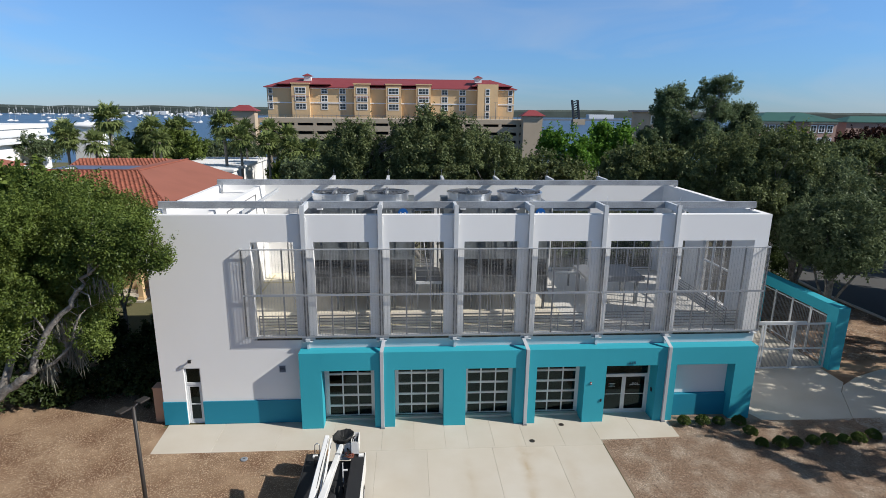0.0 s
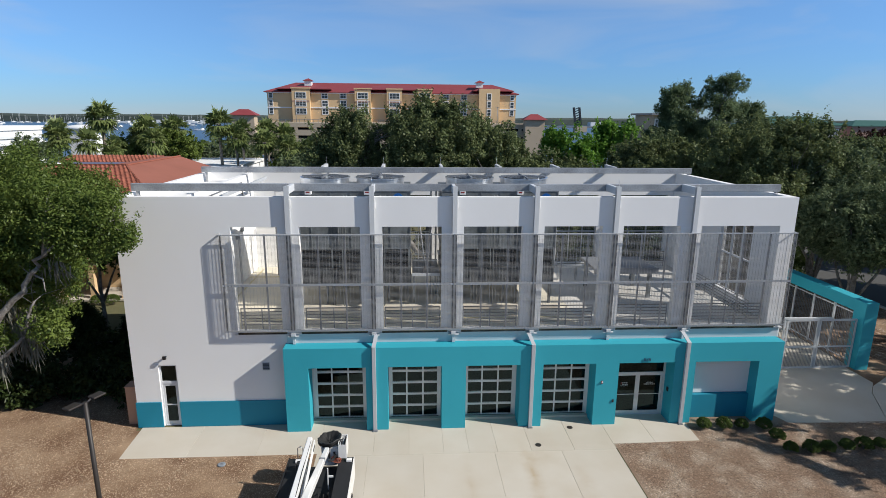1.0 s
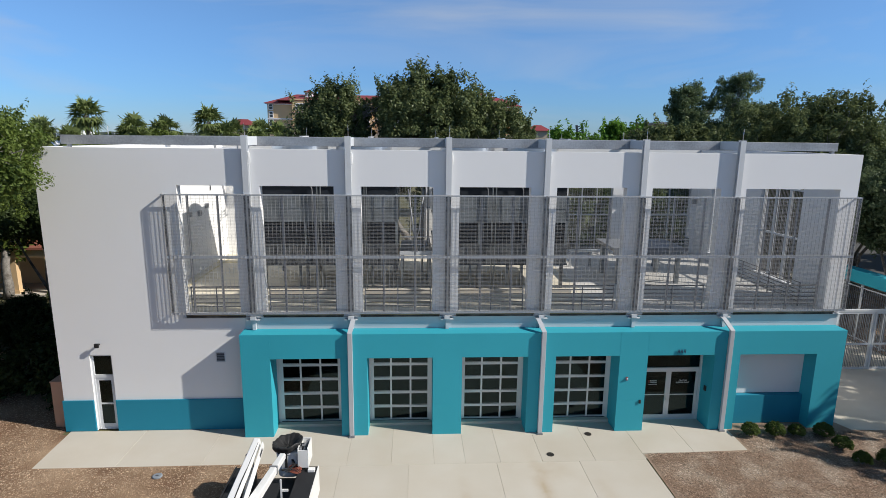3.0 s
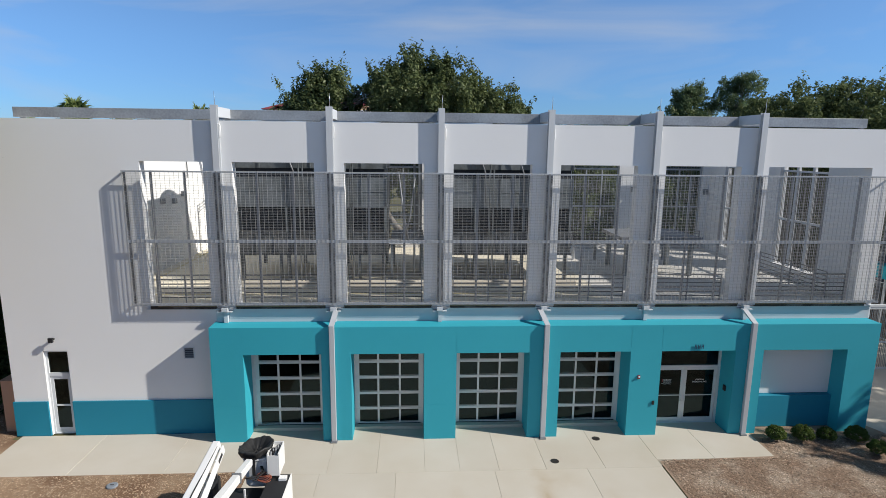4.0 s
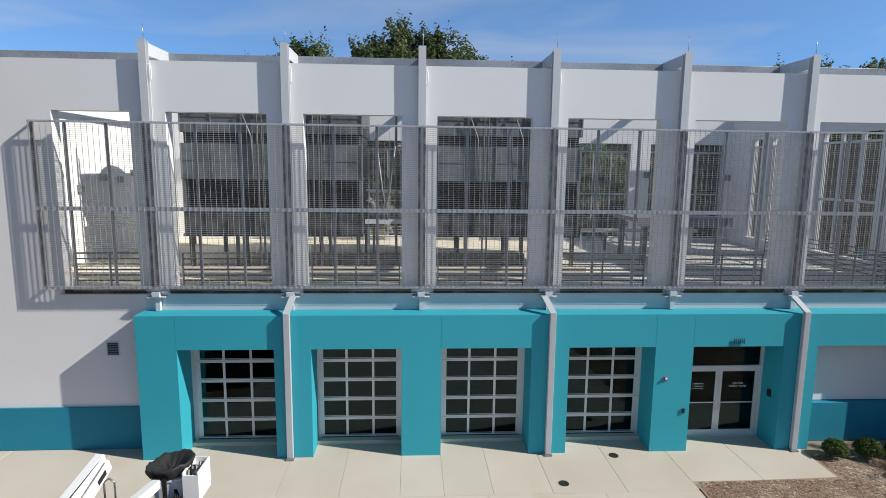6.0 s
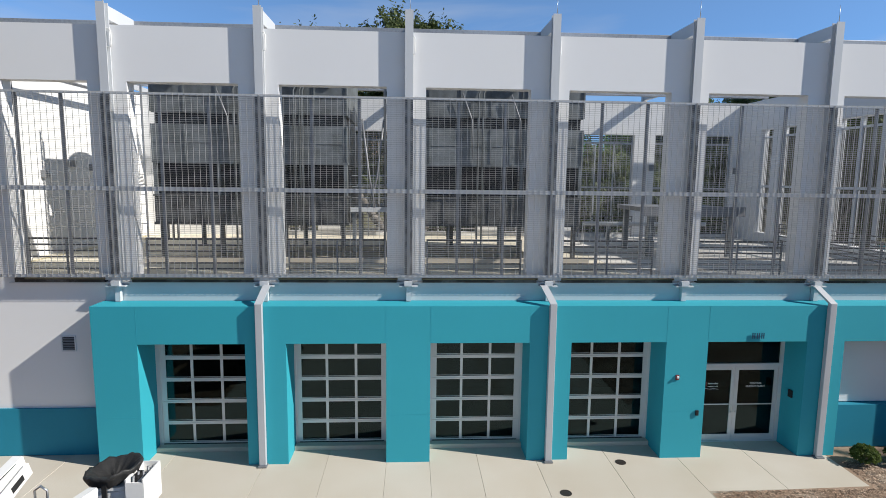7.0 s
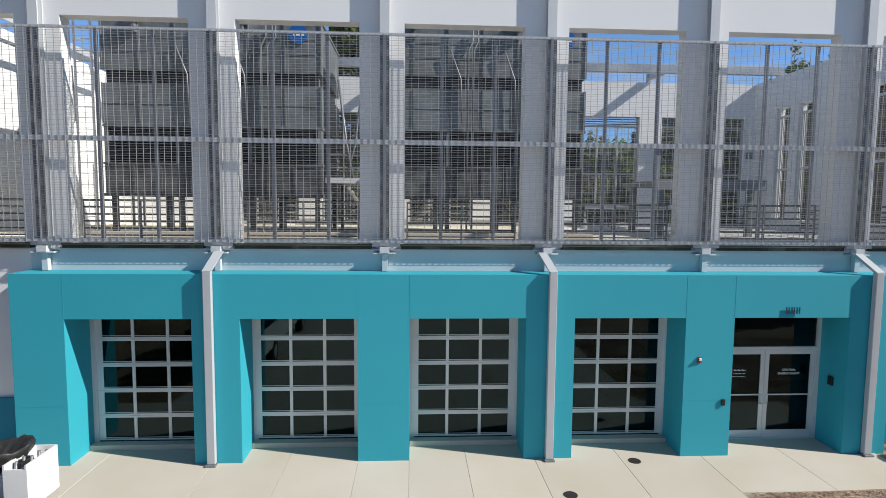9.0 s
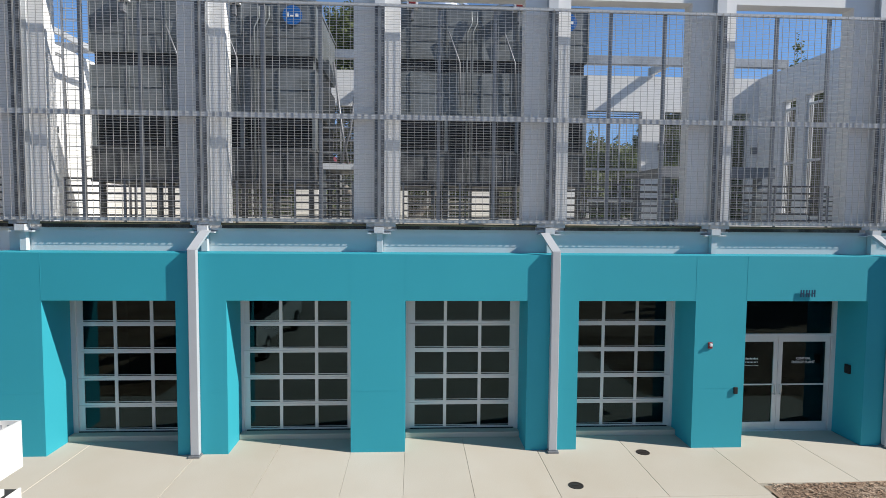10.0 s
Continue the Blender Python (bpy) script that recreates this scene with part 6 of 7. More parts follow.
# dense understory behind and beside the building, deep shade put into its leaf colour
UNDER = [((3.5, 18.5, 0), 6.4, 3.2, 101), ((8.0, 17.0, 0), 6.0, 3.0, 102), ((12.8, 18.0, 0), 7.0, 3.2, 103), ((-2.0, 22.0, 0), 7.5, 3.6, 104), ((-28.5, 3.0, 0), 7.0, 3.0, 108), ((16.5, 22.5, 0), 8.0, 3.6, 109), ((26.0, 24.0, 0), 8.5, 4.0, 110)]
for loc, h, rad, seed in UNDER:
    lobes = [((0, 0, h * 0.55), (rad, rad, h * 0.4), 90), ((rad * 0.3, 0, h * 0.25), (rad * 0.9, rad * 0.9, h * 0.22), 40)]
    tree("understory_tree", loc, [([(0, 0, 0), (0.1, 0, h * 0.3), (0, 0.1, h * 0.7)], 0.14, 0.06)], lobes, "leaf_shade_dark", 0.13, 110, seed, "dense understory tree with leaves coloured dark for deep shade", "tree", "understory trees", 0.8)

# belt of trees across the car park, behind the camera
for k, x in enumerate((-58, -44, -31, -17, -4, 9, 22, 35, 49)):
    q = random.Random(200 + k)
    h = q.uniform(10, 13.5)
    lobes = [((0, 0, h * 0.6), (6.5, 4.5, h * 0.36), 80), ((2.5, 0, h * 0.35), (5.0, 3.5, h * 0.25), 40)]
    tree("broadleaf_tree", (x, -52 + q.uniform(-2, 2), 0), [([(0, 0, 0), (0.1, 0, h * 0.3), (0, 0.2, h * 0.6)], 0.35, 0.15)], lobes, "leaf_oak", 0.3, 60, 200 + k, "broad green tree behind the car park", "tree", "car park trees", 1.1)

# oaks in the shade of the west end, with clear stems and low hedges by the arcade; dark leaf colour deepens that shade
# seed 122 is hidden behind the building, added to shade the arcade's forecourt
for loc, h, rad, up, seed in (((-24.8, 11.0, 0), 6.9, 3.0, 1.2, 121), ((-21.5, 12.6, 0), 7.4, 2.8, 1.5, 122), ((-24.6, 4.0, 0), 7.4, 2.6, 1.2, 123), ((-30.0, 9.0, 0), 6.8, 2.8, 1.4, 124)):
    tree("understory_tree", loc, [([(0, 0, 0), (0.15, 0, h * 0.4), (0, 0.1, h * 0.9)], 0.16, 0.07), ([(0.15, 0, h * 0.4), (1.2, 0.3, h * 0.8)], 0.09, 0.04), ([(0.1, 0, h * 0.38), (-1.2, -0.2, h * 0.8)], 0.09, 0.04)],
         [((0, 0, h), (rad, rad, up), 110), ((rad * 0.4, -0.4, h - up * 0.6), (rad * 0.5, rad * 0.5, up * 0.6), 24)], "leaf_shade_dark", 0.11, 120, seed, "clear-stemmed oak with leaves coloured dark, deepening the building's shade", "tree", "shaded oaks", 0.7)
# unseen bushes, added to turn the shaded ground nearly black
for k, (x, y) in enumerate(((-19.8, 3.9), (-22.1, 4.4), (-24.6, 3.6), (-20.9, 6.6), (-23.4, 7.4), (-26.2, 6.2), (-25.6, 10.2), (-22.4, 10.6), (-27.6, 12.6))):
    tree("low_bush", (x, y, 0), [([(0, 0, 0), (0.1, 0, 0.8), (0.2, 0.1, 1.4)], 0.05, 0.02)], [((0, 0, 0.85), (1.45, 1.3, 0.8), 36), ((0.4, 0.2, 1.5), (0.7, 0.7, 0.4), 10)], "leaf_shade_dark", 0.10, 110, 400 + k, "added low bush, coloured dark to deepen the building's shade", "bush", "shaded bushes", 0.55)
for x, y in ((-28.2, 18.6), (-29.3, 18.5), (-33.6, 18.4), (-34.8, 18.6), (-36.0, 18.5)):
    shrub(x, y, 0.55, 300 - int(x))

# palms
def palm():
    r = np.random.default_rng(90)
    t = thing("sabal_palm", (0, 0, 0), "tall sabal palm with a ragged round crown of fan fronds", "palm", "palms")
    bm = bmesh.new()
    tube(bm, [(0, 0, 0), (0.1, 0, 4), (0, 0.1, 8), (0.05, 0, 11.6)], [0.26, 0.21, 0.2, 0.26], 10)
    part("trunk", bm, "palm_bark", t)
    vs = []
    for k in range(38):
        a, el = k * 2.399, math.radians(84 - 134 * ((k + 0.5) / 38) ** 0.9 + r.uniform(-12, 12))
        d = np.array((math.cos(a) * math.cos(el), math.sin(a) * math.cos(el), math.sin(el)))
        side = np.array((-math.sin(a), math.cos(a), 0))
        base = np.array((0, 0, 11.5)) + d * r.uniform(0.7, 1.35)
        up = np.cross(side, d)
        for f in np.linspace(-1.35, 1.35, 12):
            dd = d * math.cos(f) + side * math.sin(f)
            ln = 1.45 * r.uniform(0.6, 1.25)
            tip = base + dd * ln + np.array((0, 0, -0.45 * r.uniform(0.2, 1.8)))
            mid = base + dd * ln * 0.55 + np.array((0, 0, 0.02))
            wv = np.cross(dd, up) * 0.13
            vs += [base, mid - wv, tip, mid + wv]
        wv = side * 0.03
        root = np.array((0, 0, 11.4))
        vs += [root - wv, root + wv, base + wv, base - wv]
    part("crown", quads_mesh("crown", np.array(vs), "leaf_palm"), "", t)
    return t


p0 = palm()
p0.location = (-49.6, 61.5, 0)
p0.scale = (1.15, 1.15, 1.17)
PALMS = [(-32.9, 60.6, 1.06), (-55.0, 60, 0.9), (-45.5, 66, 0.98), (-42, 60, 0.86), (-30.5, 60, 0.9), (-26, 58, 0.86), (-22.5, 57, 0.8), (-50, 58, 0.85), (-47, 78, 0.95), (-33, 72, 0.95), (-58.6, 66, 0.94), (-28, 66, 0.85), (-47.5, 60, 0.78), (-24, 62, 0.92), (-20, 60, 0.78), (-29, 72, 0.95), (-48.5, 70, 0.9), (-43.5, 72, 0.98), (-18, 66, 0.8), (-46.5, 57, 0.72)]
for k, (x, y, s) in enumerate(PALMS):
    copy_thing(p0, pose(x, y, 0, 0, 0, k * 67) @ Matrix.Diagonal((1 / 1.15 * s, 1 / 1.15 * s, 1 / 1.17 * s * 1.05, 1)))

# ---- neighbouring buildings ----
def hip_roof(bm, x0, x1, y0, y1, z, rise, over=0.6, thick=0.25):
    x0, x1, y0, y1 = x0 - over, x1 + over, y0 - over, y1 + over
    half = min(x1 - x0, y1 - y0) / 2
    if x1 - x0 >= y1 - y0:
        ridge = [(x0 + half, (y0 + y1) / 2), (x1 - half, (y0 + y1) / 2)]
    else:
        ridge = [((x0 + x1) / 2, y0 + half), ((x0 + x1) / 2, y1 - half)]
    lo = [bm.verts.new((x, y, z)) for x, y in ((x0, y0), (x1, y0), (x1, y1), (x0, y1))]
    ev = [bm.verts.new((x, y, z + thick)) for x, y in ((x0, y0), (x1, y0), (x1, y1), (x0, y1))]
    if abs(ridge[0][0] - ridge[1][0]) + abs(ridge[0][1] - ridge[1][1]) < 0.02:
        top = bm.verts.new((*ridge[0], z + rise))
        for k in range(4):
            bm.faces.new((ev[k], ev[(k + 1) % 4], top))
    else:
        a, b = (bm.verts.new((*p, z + rise)) for p in ridge)
        if x1 - x0 >= y1 - y0:
            bm.faces.new((ev[0], ev[1], b, a))
            bm.faces.new((ev[1], ev[2], b))
            bm.faces.new((ev[2], ev[3], a, b))
            bm.faces.new((ev[3], ev[0], a))
        else:
            bm.faces.new((ev[0], ev[1], a))
            bm.faces.new((ev[1], ev[2], b, a))
            bm.faces.new((ev[2], ev[3], b))
            bm.faces.new((ev[3], ev[0], a, b))
    for k in range(4):
        bm.faces.new((lo[k], lo[(k + 1) % 4], ev[(k + 1) % 4], ev[k]))
    bm.faces.new(lo[::-1])


def window_part(parent, x, y, z, w, h, wall_mat="cream", cols=2, rows=2):
    """A framed window with its panes on a wall that faces south; y is the wall face."""
    win = part("window", boxes((x - w / 2 - 0.25, x + w / 2 + 0.25, y - 0.12, y, z - 0.25, z), (x - w / 2 - 0.25, x + w / 2 + 0.25, y - 0.12, y, z + h, z + h + 0.25), (x - w / 2 - 0.25, x - w / 2, y - 0.12, y, z, z + h), (x + w / 2, x + w / 2 + 0.25, y - 0.12, y, z, z + h)), "boat", parent)
    part("pane", boxes((x - w / 2, x + w / 2, y - 0.06, y - 0.02, z, z + h)), "far_glass", win)
    bm = bmesh.new()
    for c in range(1, cols):
        box(bm, x - w / 2 + w * c / cols - 0.05, x - w / 2 + w * c / cols + 0.05, y - 0.11, y - 0.06, z, z + h)
    for r in range(1, rows):
        box(bm, x - w / 2, x + w / 2, y - 0.105, y - 0.06, z + h * r / rows - 0.05, z + h * r / rows + 0.05)
    part("frame", bm, "boat", win)


# hotel across the block
HX = lambda px: -58.28 + (px - 471) * 0.2120
HZ = lambda py: 22.65 + (158.5 - py) * 0.205
HY = 195.0
t = thing("hotel", (0, 0, 0), "long tan stucco hotel with white-framed windows and red hipped roofs", "hotel")
hx0, hx1, eave = HX(471), HX(911), HZ(158.5)
part("wall", boxes((hx0, hx1, HY, HY + 18, 0, eave)), "tan", t)
BAYS = [(515, 546), (624, 652), (680, 707), (734, 760)]
for a, b in BAYS:
    part("bay", boxes((HX(a), HX(b), HY - 1.6, HY - 0.01, 0, HZ(152)), (HX(a) - 0.3, HX(b) + 0.3, HY - 1.9, HY - 0.01, HZ(152), HZ(150))), "tan", t)
    for row in (164, 178, 192):
        window_part(t, HX((a + b) / 2), HY - 1.6, HZ(row + 4), 3.6, 1.9, cols=3)
    part("bay_band", boxes((HX(a) + 0.2, HX(b) - 0.2, HY - 1.7, HY - 1.61, HZ(174) - 0.2, HZ(172.5))), "brick", t)
part("tower", boxes((HX(843), HX(880), HY - 2.5, HY - 0.01, 0, HZ(149))), "tan", t)
for row in (164, 178, 192, 206):
    window_part(t, HX(861), HY - 2.5, HZ(row + 4), 1.2, 2.0, cols=1)
for px in (571, 603, 785, 817):
    for row in (164, 178, 192):
        window_part(t, HX(px), HY, HZ(row + 4), 2.0, 1.9)
for px in (477, 904):
    for row in (164, 178, 192):
        window_part(t, HX(px), HY, HZ(row + 4), 1.2, 1.9, cols=1)
part("belt_course", boxes((hx0 - 0.1, hx1 + 0.1, HY - 0.25, HY - 0.002, HZ(186), HZ(184))), "boat", t)
part("cornice", boxes((hx0 - 0.2, hx1 + 0.2, HY - 0.5, HY - 0.002, HZ(160), HZ(158))), "boat", t)
bm = bmesh.new()
hip_roof(bm, hx0, hx1, HY, HY + 18, eave + 0.01, 4.0, 1.0)
part("roof", bm, "red_roof", t)
for a, b, top in ((492, 580, 138.5), (632, 758, 141), (836, 902, 139)):
    bm = bmesh.new()
    hip_roof(bm, HX(a), HX(b), HY - 1.0, HY + 17, HZ(153), HZ(top) - HZ(153), 0.8)
    part("raised_roof", bm, "red_roof", t)
for px in (541, 846):
    cup = part("cupola", boxes((HX(px) - 1.3, HX(px) + 1.3, HY + 2, HY + 4.6, HZ(146), HZ(137.5))), "boat", t)
    bm = bmesh.new()
    hip_roof(bm, HX(px) - 1.3, HX(px) + 1.3, HY + 2, HY + 4.6, HZ(137.4), 1.0, 0.5, 0.1)
    part("cupola_roof", bm, "red_roof", cup)

# parking garage before it
PX = lambda px: -54.69 + (px - 455) * 0.1859
PZ = lambda py: 11.35 + (215 - py) * 0.1775
PY = 165.0
t = thing("parking_garage", (0, 0, 0), "beige precast parking garage with dark open decks", "parking garage")
gx0, gx1 = PX(455), PX(950)
levels = [(211, 219), (224, 234), (240, 249), (255, 270)]
for top, low in levels:
    part("spandrel", boxes((gx0, gx1, PY, PY + 24, PZ(low), PZ(top))), "garage", t)
for px in range(455, 951, 33):
    part("pier", boxes((PX(px) - 0.5, PX(px) + 0.5, PY + 0.02, PY + 1.0, 0, PZ(212))), "garage", t)
# near-black sheet gives the open decks their shaded depth
part("back_wall", boxes((gx0, gx1, PY + 6, PY + 6.3, 0, PZ(220))), "louvre_shade", t)
bm = boxes((gx0, gx1, PY + 0.1, PY + 0.18, PZ(205.6), PZ(205.0)), *[(x - 0.05, x + 0.05, PY + 0.1, PY + 0.18, PZ(211), PZ(205.6)) for x in np.arange(gx0, gx1, 1.5)])
part("roof_rail", bm, "galv_dark", t)
for a, b, low, top in ((418, 456, 230, 199), (922, 956, 250, 203)):
    tw = part("stair_tower", boxes((PX(a), PX(b), PY - 4, PY - 0.01, 0, PZ(top))), "garage", t)
    bm = bmesh.new()
    hip_roof(bm, PX(a), PX(b), PY - 4, PY - 0.01, PZ(top), 1.9, 0.8, 0.15)
    part("tower_roof", bm, "red_roof", tw)
for px in (510, 625, 738, 885):
    lp = thing("roof_lamp_post", (PX(px), PY + 12, PZ(211)), "thin dark lamp post on the garage roof", "pole lamp", "garage roof lamps")
    bm = bmesh.new()
    tube(bm, [(0, 0, 0), (0, 0, 5.6)], 0.09, 6)
    box(bm, -0.7, 0.7, -0.15, 0.15, 5.6, 5.75)
    part("pole", bm, "galv_dark", lp)

# low clay-tiled building to the north-west
t = thing("tiled_house", (0, 0, 0), "low tan building with an arcade and a clay-tile hipped roof", "house")
part("wall", boxes((-43.2, -26.1, 22.6, 42.1, 0, 7.3)), "tan", t)
# low arcaded wing before it, with square columns and a pale walk
part("wing_roof", boxes((-43.6, -26.4, 19.4, 22.59, 3.3, 3.46)), "clay_flat", t)
part("arcade_beam", boxes((-44.2, -27.8, 19.6, 20.1, 2.75, 3.29)), "tan", t)
part("walk", boxes((-44.2, -27.4, 19.3, 22.59, 0.0, 0.14)), "concrete", t, "pale concrete walk")
for k in range(7):
    x = -27.75 - 2.42 * k
    part("column", boxes((x - 0.19, x + 0.19, 19.65, 20.03, 0.14, 2.749), (x - 0.26, x + 0.26, 19.58, 20.1, 0.141, 0.34), (x - 0.25, x + 0.25, 19.6, 20.08, 2.6, 2.749)), "tan", t)
# tiled slopes round a sunken flat roof
EX, EY, EZ, RX, RY, RZ, NY, WX, WELL, REAR = -25.4, 21.2, 7.5, -31.6, 30.0, 9.55, 42.4, -43.6, 8.95, 39.9
bm = bmesh.new()
bars = ((WX, EY, EZ), (EX, EY, EZ), (RX, RY, RZ), (WX, RY, RZ), (EX, NY, EZ), (RX, NY, RZ), (WX, RY + 0.5, RZ), (RX - 1.6, RY + 0.5, RZ), (RX - 1.6, NY, RZ), (WX, RY + 0.5, WELL), (RX - 1.6, RY + 0.5, WELL), (RX - 1.6, NY, WELL), (WX, EY, EZ - 0.2), (EX, EY, EZ - 0.2), (EX, NY, EZ - 0.2))
v = [bm.verts.new(c) for c in bars]
for f in ((0, 1, 2, 3), (1, 4, 5, 2), (3, 2, 7, 6), (2, 5, 8, 7), (6, 7, 10, 9), (7, 8, 11, 10), (12, 13, 1, 0), (13, 14, 4, 1), (4, 14, 11, 8, 5)):
    bm.faces.new([v[k] for k in f])
roof = part("roof", bm, "clay_flat", t)
part("well_floor", boxes((WX, RX - 1.61, RY + 0.51, NY, WELL - 0.1, WELL + 0.08)), "blue_sheet", t, "blue-grey flat roof in a well")
part("well_end", boxes((-39.9, -39.6, RY + 0.52, RY + 4.0, WELL + 0.1, RZ - 0.1)), "white", t)
bm = bmesh.new()
v = [bm.verts.new(c) for c in ((WX, REAR, WELL + 0.082), (RX - 1.62, REAR, WELL + 0.082), (RX - 1.62, NY - 0.3, RZ + 0.1), (WX, NY - 0.3, RZ + 0.1), (WX, NY + 0.1, WELL + 0.082), (RX - 1.62, NY + 0.1, WELL + 0.082))]
bm.faces.new(v[:4])
bm.faces.new((v[3], v[2], v[5], v[4]))
bm.faces.new((v[1], v[5], v[2]))
part("rear_slope", bm, "clay_flat", t)
bm = boxes((WX, RX + 0.1, RY - 0.12, RY + 0.16, RZ, RZ + 0.12), (RX - 0.12, RX + 0.12, RY + 0.17, NY, RZ, RZ + 0.10))
for k in range(22):
    f0, f1 = k / 22, (k + 0.9) / 22
    p0, p1 = Vector((EX, EY, EZ)).lerp(Vector((RX, RY, RZ)), f0), Vector((EX, EY, EZ)).lerp(Vector((RX, RY, RZ)), f1)
    tube(bm, [p0, p1], [0.12, 0.1], 6)
part("ridge_cap", bm, "clay", t)
bm = bmesh.new()
tw = (RZ - EZ) / (RY - EY)
row = 0
y = EY + 0.1
while y < RY - 0.3:
    xe = EX + (RX - EX) * (y - EY) / (RY - EY) - 0.3
    x = WX + 0.2 + 0.2 * (row % 2)
    while x < xe:
        z0, z1 = EZ + (y - EY) * tw, EZ + (y + 0.36 - EY) * tw
        c = [bm.verts.new(q) for q in ((x, y, z0 + 0.02), (x + 0.14, y, z0 + 0.15), (x + 0.28, y, z0 + 0.02), (x, y + 0.36, z1 - 0.03), (x + 0.14, y + 0.36, z1 + 0.08), (x + 0.28, y + 0.36, z1 - 0.03))]
        for f in ((0, 1, 4, 3), (1, 2, 5, 4), (0, 2, 1)):
            bm.faces.new([c[j] for j in f])
        x += 0.4
    for z, yy in ((WELL + 0.1 + (row * 0.34) * 0.28, REAR + 0.1 + row * 0.34),):
        if yy < NY - 0.6:
            x = WX + 0.2 + 0.2 * (row % 2)
            while x < RX - 2.2:
                c = [bm.verts.new(q) for q in ((x, yy, z + 0.02), (x + 0.14, yy, z + 0.15), (x + 0.28, yy, z + 0.02), (x, yy + 0.36, z + 0.10), (x + 0.14, yy + 0.36, z + 0.21), (x + 0.28, yy + 0.36, z + 0.10))]
                for f in ((0, 1, 4, 3), (1, 2, 5, 4), (0, 2, 1)):
                    bm.faces.new([c[j] for j in f])
                x += 0.4
    row += 1
    y += 0.38
tagged(part("roof_tiles", bm, "clay", roof), kind="stuff")

# white buildings further west and north
t = thing("white_hall", (0, 0, 0), "long white flat-roofed hall with parapet bands", "building")
part("wall", boxes((-118.0, -80.6, 50.0, 98.0, 0, 11.0)), "white", t)
part("parapet", boxes((-118.3, -80.3, 49.7, 98.3, 11.0, 11.8)), "white", t)
part("band", boxes((-80.59, -80.2, 49.8, 98.2, 9.5, 9.9)), "white_trim", t)
part("ledge", boxes((-80.59, -79.4, 49.8, 98.2, 8.3, 8.7)), "white_trim", t)
t = thing("white_shed", (0, 0, 0), "low white flat-roofed shed behind the tiled house", "building")
part("wall", boxes((-45.0, -30.6, 55.5, 75.5, 0, 6.7)), "white", t)
part("roof", boxes((-45.3, -30.3, 55.2, 75.8, 6.7, 7.0)), "white", t)
t = thing("white_pavilion", (-78.6, 110, 0), "white pavilion with a shallow domed roof near the marina", "building")
bm = bmesh.new()
bmesh.ops.create_uvsphere(bm, u_segments=28, v_segments=14, radius=1.0, matrix=Matrix.Translation((-1.0, 2.0, 10.9)) @ Matrix.Diagonal((4.6, 2.2, 0.9, 1)))
for f in bm.faces:
    f.smooth = True
part("dome", bm, "white", t)
part("wall", boxes((-3.9, 1.9, 0.3, 3.7, 0, 10.8)), "white", t)
t = thing("tan_house", (0, 0, 0), "small house with a low clay roof among the trees", "house")
part("wall", boxes((-76, -62, 50, 60, 0, 7.0)), "cream", t)
bm = bmesh.new()
hip_roof(bm, -76, -62, 50, 60, 7.0, 2.4, 0.7, 0.2)
part("roof", bm, "clay_flat", t)

# green-roofed block to the east
t = thing("green_roof_block", (2.2, 0, 0), "pink brick block with a green hipped metal roof", "building")
part("wall", boxes((112, 141, 165, 181, 0, 12.4)), "brick", t)
part("eave_band", boxes((111.8, 141.2, 164.8, 164.99, 11.7, 12.4)), "cream", t)
bm = bmesh.new()
hip_roof(bm, 112, 141, 165, 181, 12.4, 3.1, 1.0, 0.3)
part("roof", bm, "green_roof", t)
bm = bmesh.new()
hip_roof(bm, 123.5, 130.5, 163.5, 171, 12.4, 2.0, 0.8, 0.3)
part("gable_roof", bm, "green_roof", t)
part("porch", boxes((124, 130, 163.8, 164.79, 0, 12.4)), "brick", t)
for x in (114.6, 117.6, 120.6, 132.6, 135.6, 138.6):
    for z in (4.6, 8.9):
        window_part(t, x, 165, z, 1.8, 2.2)
t = thing("green_roof_wing", (2.2, 0, 0), "far brick wing with a low green metal roof", "building")
part("wall", boxes((150, 175, 172, 182, 0, 12.2)), "brick", t)
bm = bmesh.new()
hip_roof(bm, 150, 175, 172, 182, 12.2, 2.2, 0.8, 0.3)
part("roof", bm, "green_roof", t)
t = thing("street_canopy_block", (0, 0, 0), "grey mid-rise block half hidden by trees", "building")
part("wall", boxes((60, 66, 128, 140, 0, 15.2)), "garage", t)
part("roof_slab", boxes((59, 67, 126.5, 141, 15.2, 15.7)), "galv_dark", t)
for x in (61.5, 64.5):
    for z in (9.0, 12.2):
        window_part(t, x, 128, z, 1.4, 1.8)

# raised bridge leaf over the river
t = thing("bascule_bridge", (187, 620, -0.6), "raised dark steel leaf of a railway bascule bridge", "bridge")
bm = bmesh.new()
for s in (-3.2, 3.2):
    beam_between(bm, (s, 0, 4), (s - 3.5, 0, 27), 2.6, 2.0)
for k in range(9):
    f0, f1 = k / 9, (k + 1) / 9
    beam_between(bm, (-3.2 - 3.5 * f0, 0.01, 4 + 23 * f0), (3.2 - 3.5 * f1, 0.01, 4 + 23 * f1), 0.9, 0.9)
part("leaf_truss", bm, "louvre_shade", t)
part("pier", boxes((-5, 9, -4, 4, 0, 6)), "garage", t)
part("span", boxes((-60, -6, -2, 2, 4.2, 6.0), (10, 160, -2, 2, 4.2, 6.0)), "galv_dark", t)

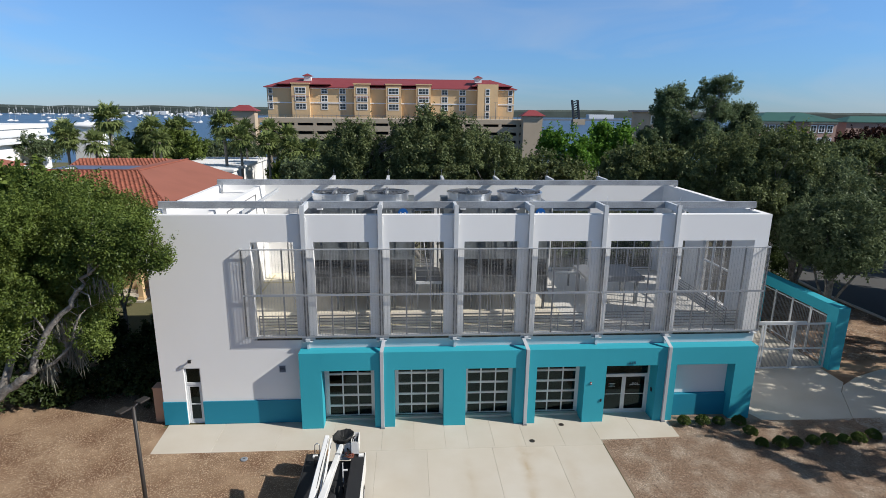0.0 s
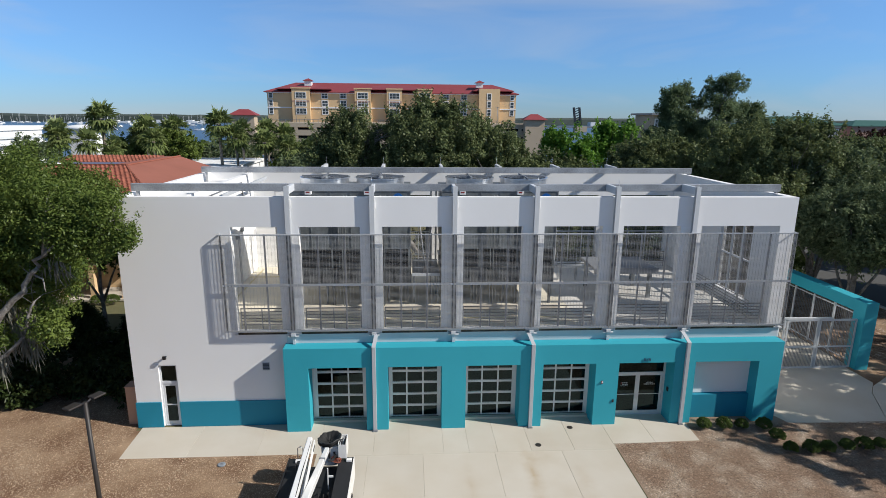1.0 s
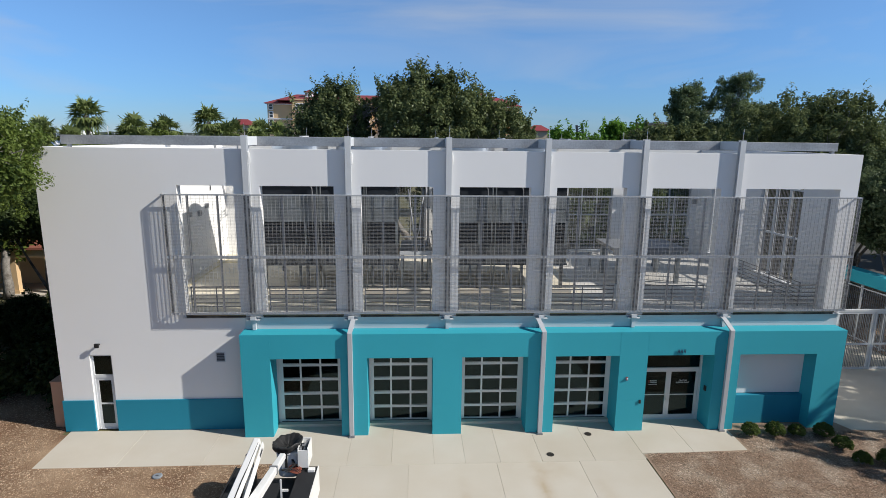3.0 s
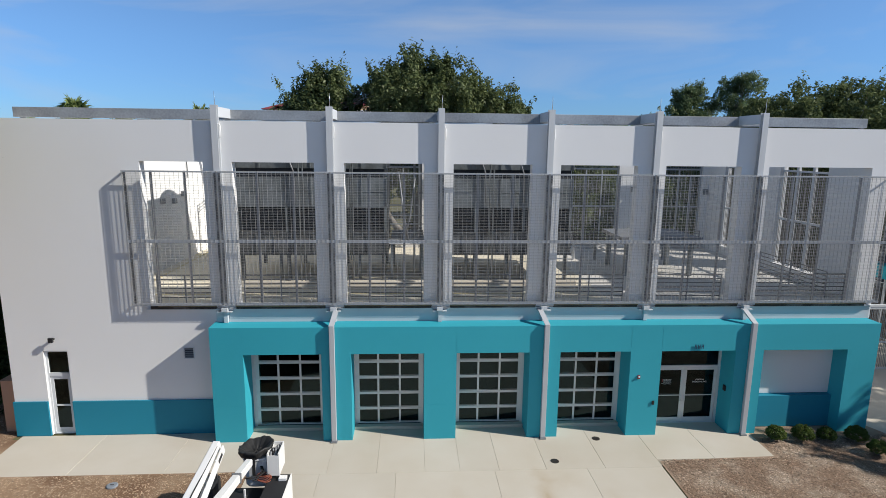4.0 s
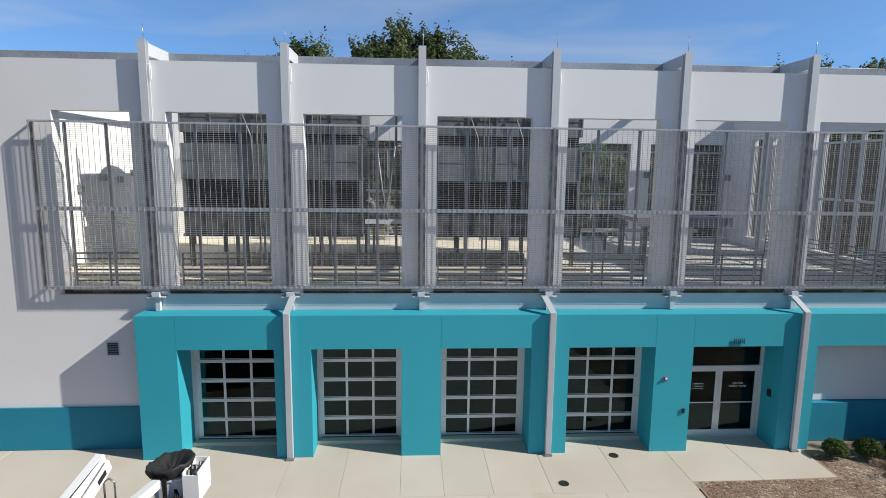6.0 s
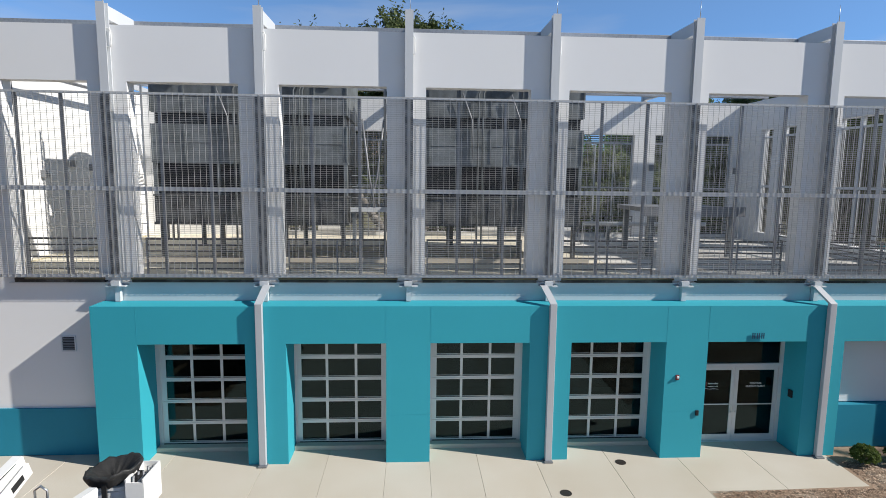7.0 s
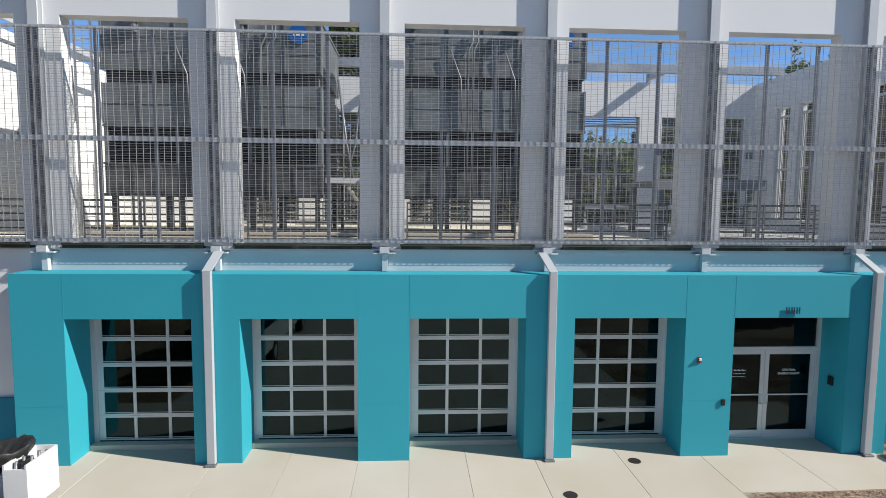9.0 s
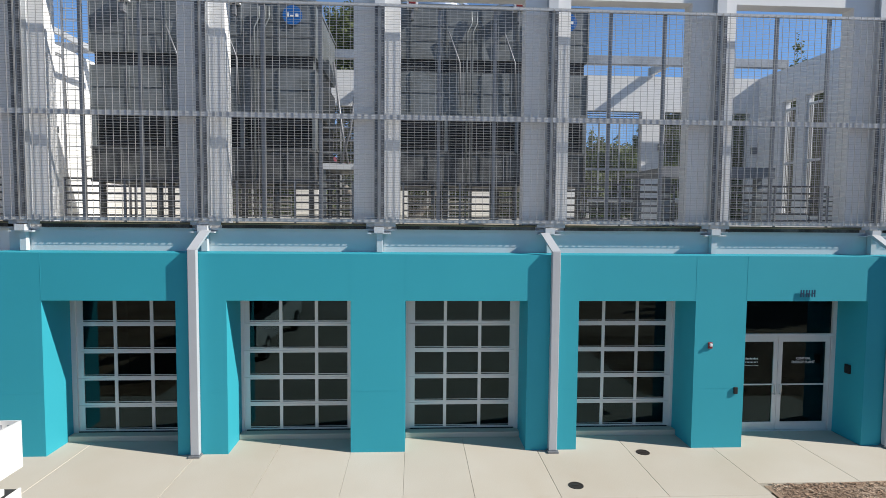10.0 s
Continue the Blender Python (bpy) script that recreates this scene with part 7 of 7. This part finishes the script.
# far shore, one long uneven bank of woods
bm = bmesh.new()
r = random.Random(5)
prev = None
for k in range(261):
    x = -2600 + k * 20
    h = 13.2 + 2.6 * noise.noise(Vector((k * 0.11, 0, 0))) + 2.4 * r.random()
    y = 1170 + 50 * math.sin(x * 0.0023)
    row = [bm.verts.new((x, y, -0.6)), bm.verts.new((x, y + 3, h * 0.8 - 0.6)), bm.verts.new((x, y + 14, h)), bm.verts.new((x, y + 160, h * 0.9))]
    if prev:
        for a in range(3):
            bm.faces.new((prev[a], row[a], row[a + 1], prev[a + 1]))
    prev = row
tagged(new("far_shore", mesh_of("far_shore", bm, "far_shore")), "low wooded far shore of the bay", "shore", kind="stuff")
t = thing("shore_buildings", (0, 0, 0), "pale waterfront buildings on the far shore", "building")
r = random.Random(8)
for k in range(16):
    x = -600 + k * 13 + r.uniform(-6, 6)
    w, h = r.uniform(5, 16), r.uniform(1.5, 6.5)
    part("block", boxes((x, x + w, 1085, 1095, -0.6, h)), "boat", t)
t = thing("shore_buildings", (0, 0, 0), "white flat waterfront shed on the far shore", "building")
part("block", boxes((352, 402, 1090, 1110, -0.6, 7.0)), "boat", t)


# marina
def sailboat():
    t = thing("sailboat", (0, 0, -0.6), "white moored sailing boat with bare mast", "boat", "moored boats")
    bm = bmesh.new()
    sec = []
    for y, w, z0 in ((-5, 1.1, 0.2), (-2, 1.6, -0.2), (2, 1.4, -0.2), (5.4, 0.05, 0.5)):
        sec.append([bm.verts.new(p) for p in ((-w, y, 1.3), (-w * 0.6, y, z0), (w * 0.6, y, z0), (w, y, 1.3))])
    for a, b in zip(sec, sec[1:]):
        for k in range(4):
            bm.faces.new((a[k], a[(k + 1) % 4], b[(k + 1) % 4], b[k]))
    bm.faces.new(sec[0])
    bm.faces.new(sec[-1][::-1])
    part("hull", bm, "boat", t)
    part("cabin", boxes((-0.9, 0.9, -2.4, 1.6, 1.3, 2.1), bevel=0.1), "boat", t)
    bm = bmesh.new()
    tube(bm, [(0, 0.6, 1.3), (0, 0.6, 15.5)], [0.13, 0.09], 6)
    part("mast", bm, "alu", t)
    bm = bmesh.new()
    tube(bm, [(0, 0.5, 3.0), (0, -4.2, 3.1)], 0.16, 6)
    part("boom", bm, "blue_sheet", t)
    return t


s0 = sailboat()
s0.location = (-150, 260, -0.6)
r = random.Random(12)
for k in range(120):
    y = r.choice((560, 700, 800, 880, 930, 960, 990, 1010, 1030)) + r.uniform(-8, 8)
    x = r.uniform(-0.78, -0.33) * (y + 26) + 4
    s = r.uniform(0.6, 1.0)
    copy_thing(s0, pose(x, y, -0.6, 0, 0, r.choice((0, 180, 90)) + r.uniform(-8, 8)) @ Matrix.Diagonal((s, s, s, 1)))

# dark red and lime crowns before the green roofs
tree("copper_tree", (109.0, 110, 0), [([(0, 0, 0), (0.2, 0, 3.0), (0, 0.2, 6.5)], 0.35, 0.2)],
     [((0, 0, 8.0), (8.4, 4.0, 4.2), 120), ((6.6, 0, 9.0), (4.6, 3.2, 3.4), 50), ((-6.4, 0, 7.2), (4.4, 3.0, 3.0), 44)], "leaf_red", 0.26, 90, 81, "dark copper-leaved tree before green-roofed buildings", "tree", "", 1.0)
tree("broadleaf_tree", (35.8, 34.0, 0), [([(0, 0, 0), (0.2, 0, 3.0), (0, 0.2, 8.0)], 0.3, 0.12)],
     [((0, 0, 12.5), (1.6, 1.3, 1.3), 40), ((-0.6, -0.3, 11.2), (1.6, 1.3, 1.2), 24)], "leaf_lime", 0.14, 130, 82, "lime-green young crown among darker oaks", "tree", "", 0.7)
